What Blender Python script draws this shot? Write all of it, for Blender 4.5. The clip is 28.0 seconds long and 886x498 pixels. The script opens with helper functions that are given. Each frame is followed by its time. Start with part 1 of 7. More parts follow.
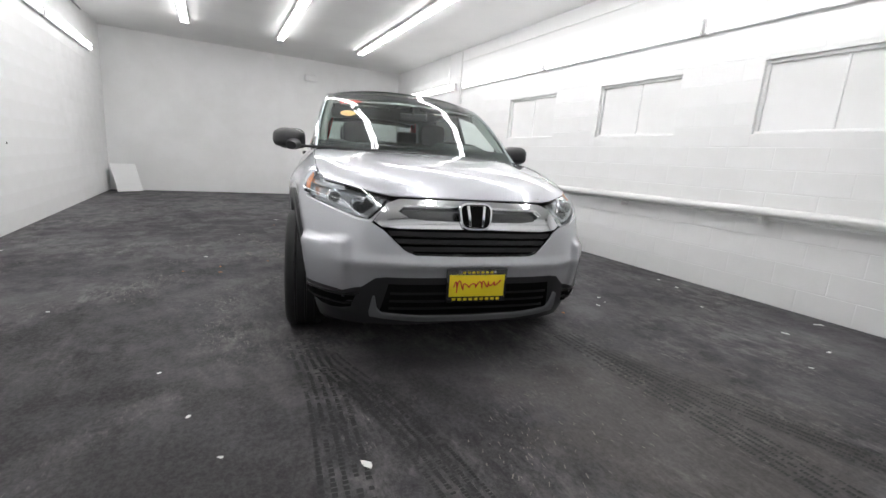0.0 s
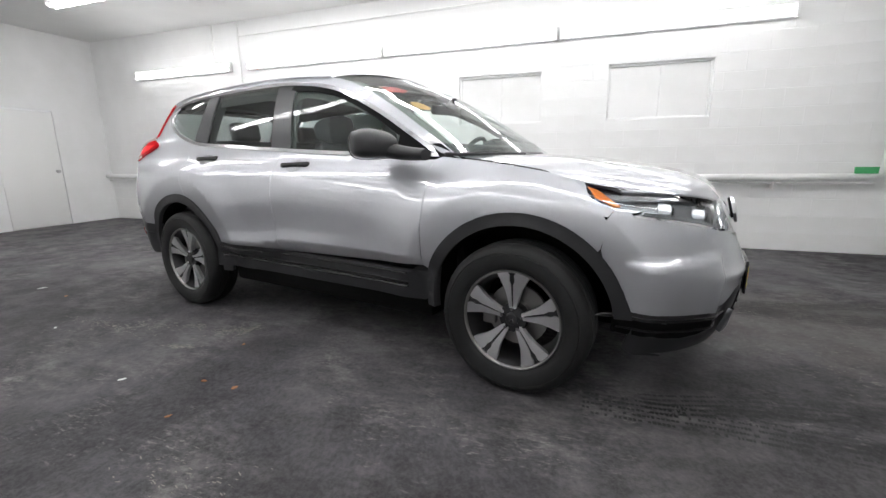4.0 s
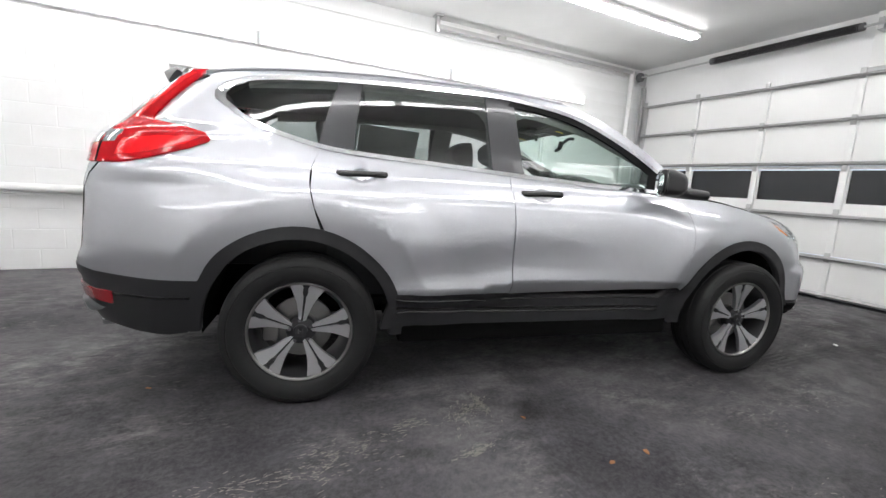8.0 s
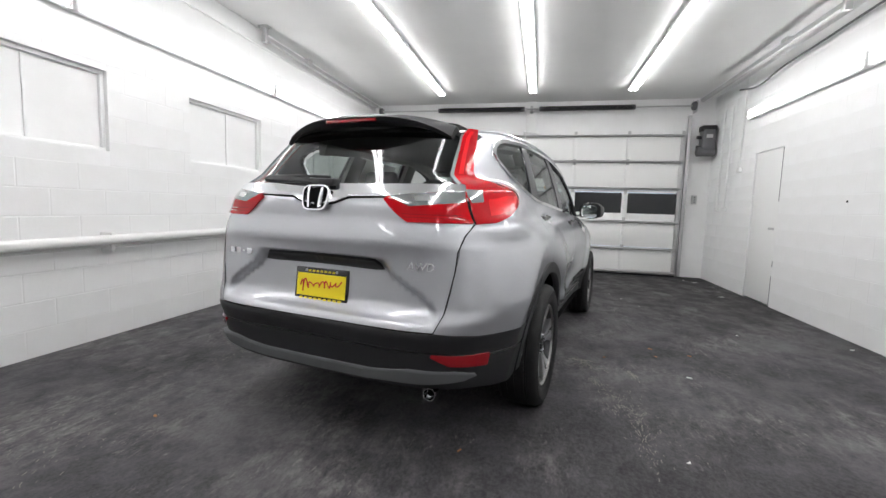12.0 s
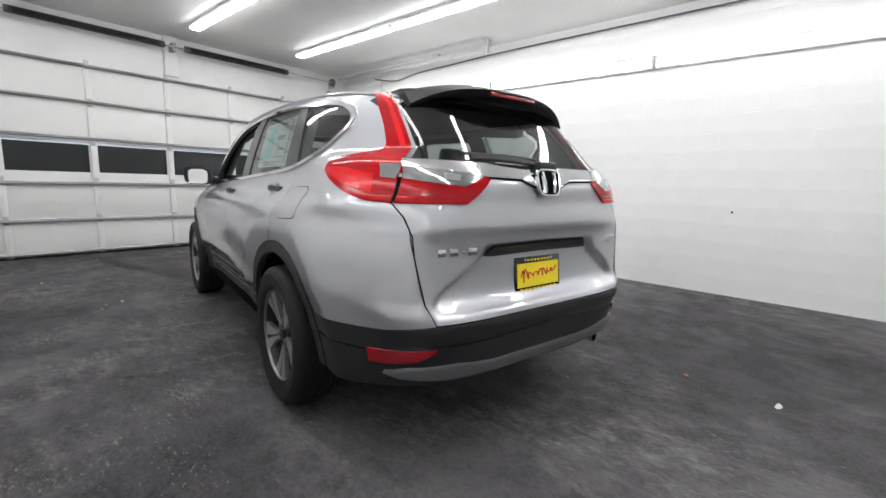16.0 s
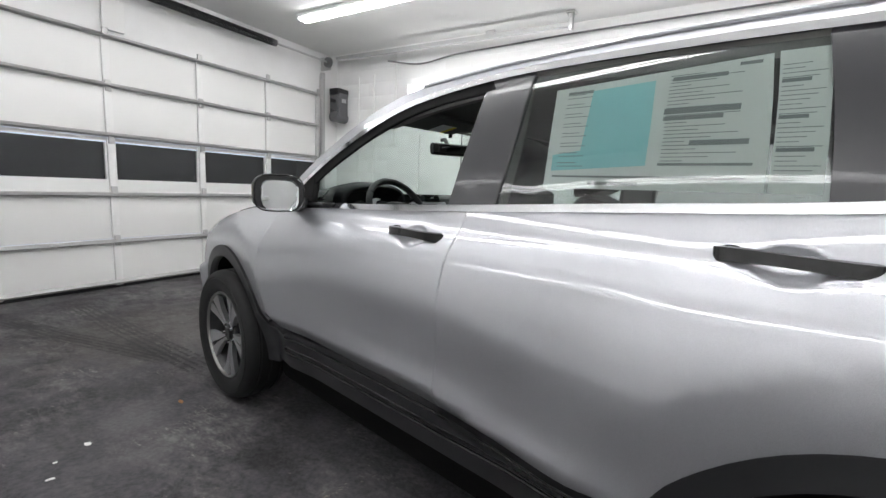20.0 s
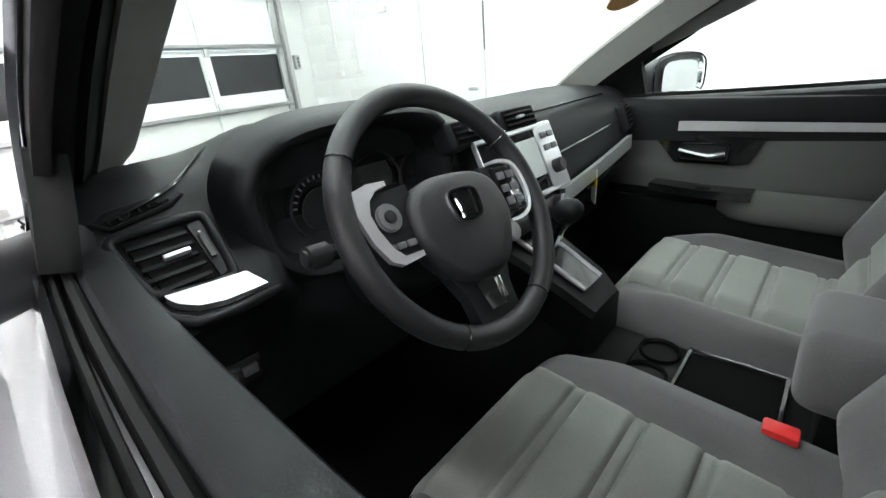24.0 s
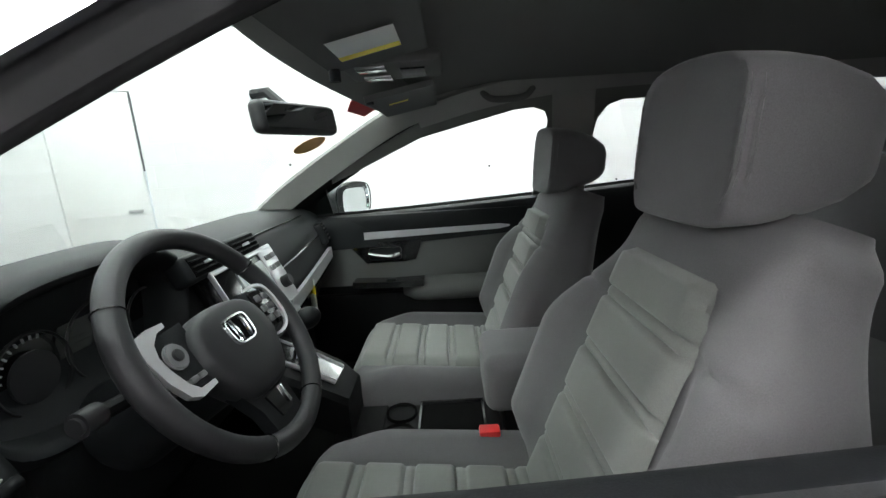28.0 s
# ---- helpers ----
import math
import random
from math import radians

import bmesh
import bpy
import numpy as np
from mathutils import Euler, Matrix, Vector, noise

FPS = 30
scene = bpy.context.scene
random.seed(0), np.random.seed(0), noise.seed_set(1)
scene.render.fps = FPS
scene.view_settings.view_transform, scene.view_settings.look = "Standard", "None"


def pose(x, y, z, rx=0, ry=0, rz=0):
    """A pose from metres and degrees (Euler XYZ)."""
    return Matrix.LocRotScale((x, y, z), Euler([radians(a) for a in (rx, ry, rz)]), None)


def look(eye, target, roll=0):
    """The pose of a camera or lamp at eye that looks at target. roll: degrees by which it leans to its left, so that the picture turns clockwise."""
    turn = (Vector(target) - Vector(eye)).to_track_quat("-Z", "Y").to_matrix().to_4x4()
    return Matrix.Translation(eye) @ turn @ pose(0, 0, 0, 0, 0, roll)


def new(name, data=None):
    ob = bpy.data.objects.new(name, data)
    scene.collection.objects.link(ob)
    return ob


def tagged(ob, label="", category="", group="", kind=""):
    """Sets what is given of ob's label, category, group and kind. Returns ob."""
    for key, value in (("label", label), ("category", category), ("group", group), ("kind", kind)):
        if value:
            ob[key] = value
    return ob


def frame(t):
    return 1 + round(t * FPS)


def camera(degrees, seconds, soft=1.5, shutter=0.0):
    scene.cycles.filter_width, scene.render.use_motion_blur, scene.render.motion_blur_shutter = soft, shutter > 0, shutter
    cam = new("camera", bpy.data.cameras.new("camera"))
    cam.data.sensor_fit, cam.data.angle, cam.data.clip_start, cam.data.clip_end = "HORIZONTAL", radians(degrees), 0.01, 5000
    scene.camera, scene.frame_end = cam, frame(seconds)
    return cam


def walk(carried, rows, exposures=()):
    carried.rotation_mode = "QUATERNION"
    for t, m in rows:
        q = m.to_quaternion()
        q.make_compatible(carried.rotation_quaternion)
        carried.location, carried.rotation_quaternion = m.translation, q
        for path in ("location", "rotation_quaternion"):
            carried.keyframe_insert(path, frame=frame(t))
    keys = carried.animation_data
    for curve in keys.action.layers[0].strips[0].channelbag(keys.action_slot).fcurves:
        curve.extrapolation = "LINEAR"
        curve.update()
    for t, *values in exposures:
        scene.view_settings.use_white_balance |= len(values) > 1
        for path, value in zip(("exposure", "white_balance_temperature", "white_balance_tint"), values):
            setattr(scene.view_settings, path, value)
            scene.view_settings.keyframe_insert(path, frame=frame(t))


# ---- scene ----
from mathutils.geometry import delaunay_2d_cdt

cam = camera(92.1, 28.0)
PATH = [
    (0, (4.138, -0.762, 1.087), (2.268, -0.179, 0.685), 4.1),
    (0.5, (4.11, -1.117, 1.105), (2.316, -0.317, 0.727), 3.3),
    (1, (3.97, -1.428, 1.119), (2.29, -0.405, 0.758), 1.7),
    (1.5, (3.783, -1.762, 1.132), (2.211, -0.574, 0.79), 2.7),
    (2, (3.574, -2.05, 1.141), (2.091, -0.76, 0.771), 2.2),
    (2.5, (3.225, -2.206, 1.147), (1.835, -0.84, 0.696), 0.3),
    (4.5, (1.604, -2.75, 1.094), (0.802, -0.965, 0.679), 0.1),
    (5, (1.185, -2.79, 1.091), (0.592, -0.93, 0.656), 0.8),
    (5.5, (0.748, -2.907, 1.08), (0.333, -0.992, 0.676), -0.5),
    (6, (0.34, -2.927, 1.078), (0.088, -0.974, 0.724), -0.9),
    (6.5, (-0.069, -2.948, 1.075), (-0.163, -0.978, 0.746), -0.4),
    (7, (-0.447, -2.997, 1.085), (-0.336, -1.025, 0.772), 1.6),
    (7.5, (-0.842, -2.934, 1.099), (-0.545, -0.983, 0.773), 2.3),
    (8, (-1.22, -2.933, 1.091), (-0.693, -1.027, 0.795), 3.6),
    (8.5, (-1.569, -2.895, 1.09), (-0.917, -1.024, 0.815), 4.6),
    (9, (-1.935, -2.773, 1.116), (-1.191, -0.932, 0.872), 4.4),
    (9.5, (-2.335, -2.701, 1.14), (-1.399, -0.947, 0.924), 3.8),
    (10, (-2.688, -2.492, 1.139), (-1.503, -0.896, 0.923), 2.3),
    (10.5, (-3.094, -2.3, 1.144), (-1.717, -0.861, 0.964), 2.3),
    (11, (-3.404, -2.044, 1.143), (-1.827, -0.832, 0.933), 2.8),
    (11.5, (-3.676, -1.707, 1.154), (-1.971, -0.68, 0.959), 2.0),
    (13.5, (-4.205, -0.141, 1.171), (-2.22, -0.156, 0.925), 2.7),
    (14, (-4.234, 0.259, 1.164), (-2.272, -0.025, 0.902), 2.2),
    (14.5, (-4.149, 0.617, 1.153), (-2.271, -0.004, 0.861), 4.6),
    (15, (-3.988, 0.974, 1.165), (-2.191, 0.158, 0.845), 4.1),
    (15.5, (-3.824, 1.308, 1.175), (-2.163, 0.235, 0.875), 2.9),
    (16, (-3.55, 1.542, 1.178), (-1.992, 0.327, 0.871), 1.8),
    (16.5, (-3.317, 1.805, 1.169), (-1.857, 0.466, 0.892), 1.5),
    (17, (-3.036, 1.94, 1.161), (-1.654, 0.529, 0.848), -0.2),
    (17.5, (-2.728, 2.027, 1.177), (-1.406, 0.58, 0.779), 0.9),
    (18, (-2.413, 2.118, 1.188), (-1.162, 0.615, 0.769), 0.7),
    (18.5, (-2.078, 2.057, 1.18), (-0.845, 0.545, 0.74), -0.3),
    (19, (-1.727, 2.0, 1.183), (-0.506, 0.469, 0.779), 0.8),
    (19.5, (-1.363, 1.906, 1.147), (-0.192, 0.313, 0.847), 1.2),
    (20, (-1.099, 1.811, 1.224), (0.217, 0.331, 0.943), 2.5),
    (20.5, (-0.711, 1.596, 1.242), (0.581, 0.095, 0.965), 0.2),
    (22.5, (0.086, 0.88, 1.316), (1.347, -0.596, 0.836), -3.7),
    (23, (0.105, 0.823, 1.3), (1.376, -0.588, 0.673), -4.2),
    (23.5, (0.118, 0.8, 1.29), (1.387, -0.563, 0.56), -4.7),
    (24, (0.127, 0.785, 1.281), (1.393, -0.546, 0.489), -5.2),
    (24.5, (0.132, 0.777, 1.275), (1.383, -0.558, 0.468), -4.9),
    (25, (0.13, 0.795, 1.288), (1.259, -0.664, 0.519), -3.7),
    (25.5, (0.145, 0.851, 1.305), (0.997, -0.835, 0.648), -4.3),
    (26, (0.151, 0.901, 1.315), (0.735, -0.936, 0.781), -4.9),
    (26.5, (0.16, 0.923, 1.324), (0.512, -0.988, 0.851), -4.2),
    (27, (0.156, 0.943, 1.331), (0.343, -1.002, 0.906), -4.7),
    (27.5, (0.158, 0.951, 1.336), (0.284, -1.005, 0.936), -4.3),
    (28, (0.155, 0.955, 1.337), (0.195, -0.999, 0.911), -3.9),
]
walk(cam, [(t, look(eye, target, roll)) for t, eye, target, roll in PATH], [(0, 0.17), (2.5, 0.16), (5, 0.35), (9, 0.42), (10, 0.28), (11, 0.1), (14, 0.15), (17, 0.08), (18.5, 0.05), (20, 0.22), (20.5, 0.25), (22.5, 0.4), (23.2, 0.85), (24, 1.55), (25, 2.35), (26, 2.25), (27, 1.75), (28, 1.25)])

# ---- light: a closed room lit by its fluorescent tubes ----
world = bpy.data.worlds.new("world")
scene.world = world
world.use_nodes = True
world.node_tree.nodes["Background"].inputs[0].default_value = (0.75, 0.85, 1.0, 1)
world.node_tree.nodes["Background"].inputs[1].default_value = 0.9

# ---- materials ----
def mat(name, color, rough=0.5, metal=0.0, coat=0.0, spec=0.5):
    m = bpy.data.materials.new(name)
    m.use_nodes = True
    b = m.node_tree.nodes["Principled BSDF"]
    b.inputs["Base Color"].default_value = (*color, 1)
    b.inputs["Roughness"].default_value = rough
    b.inputs["Metallic"].default_value = metal
    b.inputs["Coat Weight"].default_value = coat
    b.inputs["Coat Roughness"].default_value = 0.04
    b.inputs["Specular IOR Level"].default_value = spec
    return m


def bsdf(m):
    return m.node_tree.nodes["Principled BSDF"]


def noise_node(m, scale, detail=4, rough=0.55, stretch=None):
    nt = m.node_tree
    tc = nt.nodes.new("ShaderNodeTexCoord")
    n = nt.nodes.new("ShaderNodeTexNoise")
    n.inputs["Scale"].default_value, n.inputs["Detail"].default_value = scale, detail
    n.inputs["Roughness"].default_value = rough
    if stretch:
        mp = nt.nodes.new("ShaderNodeMapping")
        mp.inputs["Scale"].default_value = stretch
        nt.links.new(tc.outputs["Object"], mp.inputs[0])
        nt.links.new(mp.outputs[0], n.inputs["Vector"])
    else:
        nt.links.new(tc.outputs["Object"], n.inputs["Vector"])
    return n.outputs[0]


def ramp(m, fac, stops):
    r = m.node_tree.nodes.new("ShaderNodeValToRGB")
    e = r.color_ramp.elements
    while len(e) < len(stops):
        e.new(0.5)
    for k, (p, c) in enumerate(stops):
        e[k].position, e[k].color = p, ((*c, 1) if not isinstance(c, float) else (c, c, c, 1))
    m.node_tree.links.new(fac, r.inputs[0])
    return r.outputs[0]


def mixed(m, fac, a, b, mode="MIX"):
    x = m.node_tree.nodes.new("ShaderNodeMix")
    x.data_type, x.blend_type = "RGBA", mode
    for sock, v in ((x.inputs[0], fac), (x.inputs[6], a), (x.inputs[7], b)):
        if hasattr(v, "is_output"):
            m.node_tree.links.new(v, sock)
        else:
            sock.default_value = v if isinstance(v, float) else (*v, 1)
    return x.outputs[2]


def bump(m, height, strength=0.2, dist=0.01):
    b = m.node_tree.nodes.new("ShaderNodeBump")
    b.inputs["Strength"].default_value, b.inputs["Distance"].default_value = strength, dist
    m.node_tree.links.new(height, b.inputs["Height"])
    m.node_tree.links.new(b.outputs[0], bsdf(m).inputs["Normal"])


def color(m, sock):
    m.node_tree.links.new(sock, bsdf(m).inputs["Base Color"])


def roughness(m, sock):
    m.node_tree.links.new(sock, bsdf(m).inputs["Roughness"])


def glassy(name, tint, rough=0.0, gloss=0.06):
    """A thin pane: tinted see-through with a mirror gloss by angle."""
    m = bpy.data.materials.new(name)
    m.use_nodes = True
    nt = m.node_tree
    nt.nodes.clear()
    out = nt.nodes.new("ShaderNodeOutputMaterial")
    mix = nt.nodes.new("ShaderNodeMixShader")
    lw = nt.nodes.new("ShaderNodeLayerWeight")
    lw.inputs[0].default_value = 0.5
    pw = nt.nodes.new("ShaderNodeMath")
    pw.operation = "POWER"
    pw.inputs[1].default_value = 4.0
    ad = nt.nodes.new("ShaderNodeMath")
    ad.operation = "MULTIPLY_ADD"
    ad.inputs[1].default_value, ad.inputs[2].default_value = 0.85, gloss
    nt.links.new(lw.outputs["Facing"], pw.inputs[0])
    nt.links.new(pw.outputs[0], ad.inputs[0])
    fr = ad
    tr = nt.nodes.new("ShaderNodeBsdfTransparent")
    tr.inputs[0].default_value = (*tint, 1)
    gl = nt.nodes.new("ShaderNodeBsdfGlossy")
    gl.inputs["Roughness"].default_value = rough
    nt.links.new(fr.outputs[0], mix.inputs[0])
    nt.links.new(tr.outputs[0], mix.inputs[1])
    nt.links.new(gl.outputs[0], mix.inputs[2])
    nt.links.new(mix.outputs[0], out.inputs[0])
    return m


def glow(name, col, power):
    m = mat(name, col, 0.5)
    bsdf(m).inputs["Emission Color"].default_value = (*col, 1)
    bsdf(m).inputs["Emission Strength"].default_value = power
    return m


PAINT = mat("silver_paint", (0.5, 0.505, 0.53), 0.38, 0.68, 1.0)
bsdf(PAINT).inputs["Coat Roughness"].default_value = 0.015
bsdf(PAINT).inputs["Coat IOR"].default_value = 1.9
color(PAINT, ramp(PAINT, noise_node(PAINT, 900, 1), [(0.3, (0.43, 0.438, 0.47)), (0.7, (0.54, 0.548, 0.582))]))
BLACK = mat("black_plastic", (0.021, 0.021, 0.023), 0.42, 0.0, 0.0, 0.42)
bump(BLACK, noise_node(BLACK, 700, 2), 0.12, 0.001)
GLOSS = mat("gloss_black", (0.012, 0.012, 0.013), 0.12, 0, 0.6)
CHROME = mat("chrome", (0.82, 0.83, 0.85), 0.08, 1.0)
PILLARM = mat("satin_black_film", (0.03, 0.03, 0.034), 0.28, 0.0, 0.35)
# near-black with hardly any gloss: shade of hollows and gaps put into the colour
DARKIN = mat("cavity_shade", (0.006, 0.006, 0.006), 0.9, 0.0, 0.0, 0.05)
GLASS = glassy("clear_glass", (0.82, 0.92, 0.88))
LENS = glassy("lamp_cover", (0.9, 0.92, 0.93))
TINT = glassy("privacy_glass", (0.54, 0.58, 0.57))
RUBBER = mat("tyre_rubber", (0.012, 0.012, 0.0125), 0.6, 0.0, 0.0, 0.3)
bump(RUBBER, noise_node(RUBBER, 300, 3), 0.15, 0.001)
ALLOY = mat("machined_alloy", (0.64, 0.64, 0.655), 0.3, 0.9)
ALLOYD = mat("dark_alloy_face", (0.025, 0.025, 0.027), 0.35, 0.3)
MIRROR = mat("mirror_glass", (0.85, 0.87, 0.88), 0.02, 1.0)
STEEL = mat("brake_steel", (0.26, 0.255, 0.25), 0.38, 0.9)
RED = mat("red_lens", (0.46, 0.004, 0.009), 0.1, 0.0, 0.0, 0.3)
REDBRIGHT = mat("bright_red_lens", (0.8, 0.014, 0.02), 0.1, 0.0, 0.0, 0.3)
REDDARK = mat("dark_red_reflector", (0.3, 0.006, 0.012), 0.15, 0.0, 1.0)
CLEAR = mat("clear_lens", (0.3, 0.31, 0.32), 0.1, 0.5, 1.0)
BOWL = mat("lamp_reflector", (0.36, 0.365, 0.38), 0.22, 0.9)
# darkened copy of the chrome: dark reflections of the wing hollow as colour
WINGIN = mat("shaded_chrome", (0.16, 0.162, 0.168), 0.2, 1.0)
SLAT = mat("black_grille_plastic", (0.009, 0.009, 0.01), 0.3, 0.0, 0.0, 0.35)
AMBER = mat("amber_lens", (0.85, 0.22, 0.02), 0.12, 0, 1.0)
CHARCOAL = mat("charcoal_skid", (0.22, 0.225, 0.235), 0.4, 0.6)
YELLOW = mat("yellow_insert", (0.9, 0.72, 0.02), 0.5)
REDINK = mat("red_print", (0.6, 0.02, 0.02), 0.5)
PAPER = mat("paper_sheet", (0.86, 0.89, 0.86), 0.7)
CYAN = mat("cyan_print", (0.4, 0.8, 0.84), 0.7)
INK = mat("grey_print", (0.27, 0.29, 0.29), 0.7)
WALL = mat("white_wall_paint", (0.8, 0.8, 0.8), 0.45)
color(WALL, ramp(WALL, noise_node(WALL, 1.3, 6, 0.6), [(0.4, (0.78, 0.78, 0.775)), (0.6, (0.825, 0.825, 0.825))]))
bump(WALL, noise_node(WALL, 38, 6, 0.65), 0.2, 0.004)
CEIL = mat("ceiling_paint", (0.74, 0.74, 0.73), 0.6)
color(CEIL, ramp(CEIL, noise_node(CEIL, 0.8, 5), [(0.3, (0.66, 0.66, 0.65)), (0.7, (0.74, 0.74, 0.73))]))
bump(CEIL, noise_node(CEIL, 12, 5, 0.6), 0.1, 0.004)
FLOORM = mat("dark_floor_coating", (0.07, 0.07, 0.075), 0.65, 0.0, 0.0, 0.14)
blot = ramp(FLOORM, noise_node(FLOORM, 0.7, 8, 0.7), [(0.4, (0.03, 0.028, 0.032)), (0.5, (0.062, 0.059, 0.066)), (0.6, (0.115, 0.109, 0.116))])
dust = ramp(FLOORM, noise_node(FLOORM, 5.0, 11, 0.8, (1.0, 1.9, 1.0)), [(0.44, 0.0), (0.53, 0.4), (0.62, 1.0)])
worn = ramp(FLOORM, noise_node(FLOORM, 0.9, 5, 0.65), [(0.45, 0.08), (0.57, 1.0)])
scuff = ramp(FLOORM, noise_node(FLOORM, 16.0, 11, 0.82, (1.0, 3.2, 1.0)), [(0.53, 0.0), (0.58, 0.4), (0.64, 1.0)])
patch = ramp(FLOORM, noise_node(FLOORM, 1.7, 6, 0.65), [(0.51, 0.0), (0.6, 1.0)])
oil = ramp(FLOORM, noise_node(FLOORM, 1.4, 8, 0.72, (1.0, 1.4, 1.0)), [(0.36, 1.0), (0.47, 0.0)])
grit = ramp(FLOORM, noise_node(FLOORM, 45.0, 6, 0.85), [(0.42, 0.0), (0.58, 1.0)])
base = mixed(FLOORM, mixed(FLOORM, 1.0, dust, worn, "MULTIPLY"), blot, (0.2, 0.19, 0.19))
base = mixed(FLOORM, mixed(FLOORM, 1.0, scuff, patch, "MULTIPLY"), base, (0.34, 0.32, 0.3))
base = mixed(FLOORM, oil, base, (0.022, 0.02, 0.022))
# broad areas of other tone: darker near the overhead door, a muddy lane before the car, darker beside its tail
def tone_area(base, place, size, edge, tone, strength, seed):
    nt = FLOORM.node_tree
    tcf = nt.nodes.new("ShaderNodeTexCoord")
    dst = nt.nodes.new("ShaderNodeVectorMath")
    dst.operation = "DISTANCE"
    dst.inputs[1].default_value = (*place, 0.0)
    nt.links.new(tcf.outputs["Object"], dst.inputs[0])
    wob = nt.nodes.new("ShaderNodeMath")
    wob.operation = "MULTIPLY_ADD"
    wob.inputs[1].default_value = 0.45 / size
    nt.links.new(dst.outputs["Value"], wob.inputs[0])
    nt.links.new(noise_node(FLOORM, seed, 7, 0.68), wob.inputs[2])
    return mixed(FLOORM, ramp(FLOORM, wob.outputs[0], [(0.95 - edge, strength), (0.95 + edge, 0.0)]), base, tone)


base = tone_area(base, (3.0, -3.0), 2.7, 0.25, (0.024, 0.022, 0.023), 0.9, 1.6)
base = tone_area(base, (2.9, 0.3), 0.75, 0.16, (0.125, 0.112, 0.102), 0.4, 4.0)
base = tone_area(base, (-2.9, -1.5), 1.45, 0.22, (0.026, 0.024, 0.027), 0.78, 2.2)
base = mixed(FLOORM, 0.2, base, mixed(FLOORM, grit, (0.022, 0.021, 0.022), (0.16, 0.154, 0.158)))
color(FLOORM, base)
roughness(FLOORM, mixed(FLOORM, oil, ramp(FLOORM, noise_node(FLOORM, 3.5, 7, 0.7), [(0.42, 0.55), (0.58, 0.8)]), (0.4, 0.4, 0.4)))
bump(FLOORM, noise_node(FLOORM, 45.0, 7, 0.75), 0.2, 0.005)
DOORW = mat("door_white", (0.8, 0.8, 0.79), 0.4)
GALV = mat("galvanised_steel", (0.5, 0.5, 0.5), 0.38, 0.8)
PIPE = mat("white_pipe_wrap", (0.75, 0.75, 0.74), 0.5)
TUBE = glow("fluorescent_tube", (0.985, 0.985, 0.99), 18.5)
TUBEW = glow("dim_fluorescent_tube", (0.985, 0.985, 0.99), 6.4)
FIXT = mat("fixture_enamel", (0.82, 0.82, 0.82), 0.35)
WINDARK = mat("dark_door_window", (0.015, 0.016, 0.018), 0.25)
GREYBOX = mat("opener_grey", (0.12, 0.12, 0.125), 0.5)
GREEN = mat("green_label", (0.05, 0.35, 0.12), 0.5)
SEATM = mat("grey_seat_cloth", (0.13, 0.127, 0.13), 0.9)
color(SEATM, mixed(SEATM, 0.35, ramp(SEATM, noise_node(SEATM, 650, 3, 0.7), [(0.3, (0.088, 0.084, 0.088)), (0.7, (0.142, 0.138, 0.143))]), ramp(SEATM, noise_node(SEATM, 9, 4), [(0.3, (0.100, 0.098, 0.100)), (0.7, (0.134, 0.132, 0.134))])))
bump(SEATM, noise_node(SEATM, 900, 2), 0.25, 0.0006)
SEATC = mat("pale_rib_cloth", (0.168, 0.172, 0.162), 0.85)
color(SEATC, mixed(SEATC, 0.35, ramp(SEATC, noise_node(SEATC, 800, 3, 0.7), [(0.3, (0.15, 0.155, 0.145)), (0.7, (0.232, 0.237, 0.225))]), ramp(SEATC, noise_node(SEATC, 7, 4), [(0.3, (0.172, 0.176, 0.165)), (0.7, (0.218, 0.222, 0.211))])))
bump(SEATC, noise_node(SEATC, 900, 2), 0.2, 0.0005)
for m_ in (SEATM, SEATC):
    bsdf(m_).inputs["Sheen Weight"].default_value = 0.25
DASH = mat("dark_dash_plastic", (0.0105, 0.0115, 0.0128), 0.52, 0.0, 0.0, 0.2)
CONSOLE = mat("black_console_plastic", (0.005, 0.005, 0.0055), 0.5, 0.0, 0.0, 0.15)
bump(CONSOLE, noise_node(CONSOLE, 500, 3), 0.2, 0.001)
bump(DASH, noise_node(DASH, 450, 3), 0.25, 0.001)
LINER = mat("headliner_cloth", (0.26, 0.26, 0.25), 0.95)
SATIN = mat("satin_silver_trim", (0.6, 0.6, 0.62), 0.35, 0.6)
TRIMG = mat("grey_door_trim", (0.105, 0.107, 0.104), 0.85)
CARPET = mat("black_carpet", (0.005, 0.005, 0.005), 0.95, 0.0, 0.0, 0.1)
REDBTN = mat("red_button", (0.7, 0.03, 0.03), 0.4)
LEATHER = mat("dark_vinyl", (0.023, 0.023, 0.025), 0.48, 0.0, 0.0, 0.35)
HEADL = mat("dark_headliner", (0.15, 0.15, 0.145), 0.95)
bump(HEADL, noise_node(HEADL, 400, 3), 0.2, 0.001)
SEAL = mat("matt_black_rubber", (0.012, 0.012, 0.0125), 0.85, 0.0, 0.0, 0.15)
bump(LEATHER, noise_node(LEATHER, 900, 2), 0.15, 0.0006)
SCREEN = mat("grey_display", (0.35, 0.37, 0.37), 0.15)
ORANGE = mat("orange_sticker", (0.85, 0.45, 0.15), 0.6)
MARK = mat("tyre_rubber_mark", (0.007, 0.007, 0.0075), 0.6)
SCRAP = mat("paper_scrap", (0.7, 0.7, 0.68), 0.8)
LEAF = mat("dry_leaf", (0.3, 0.13, 0.05), 0.8)
TAPE = mat("scraped_patch", (0.2, 0.185, 0.165), 0.8)

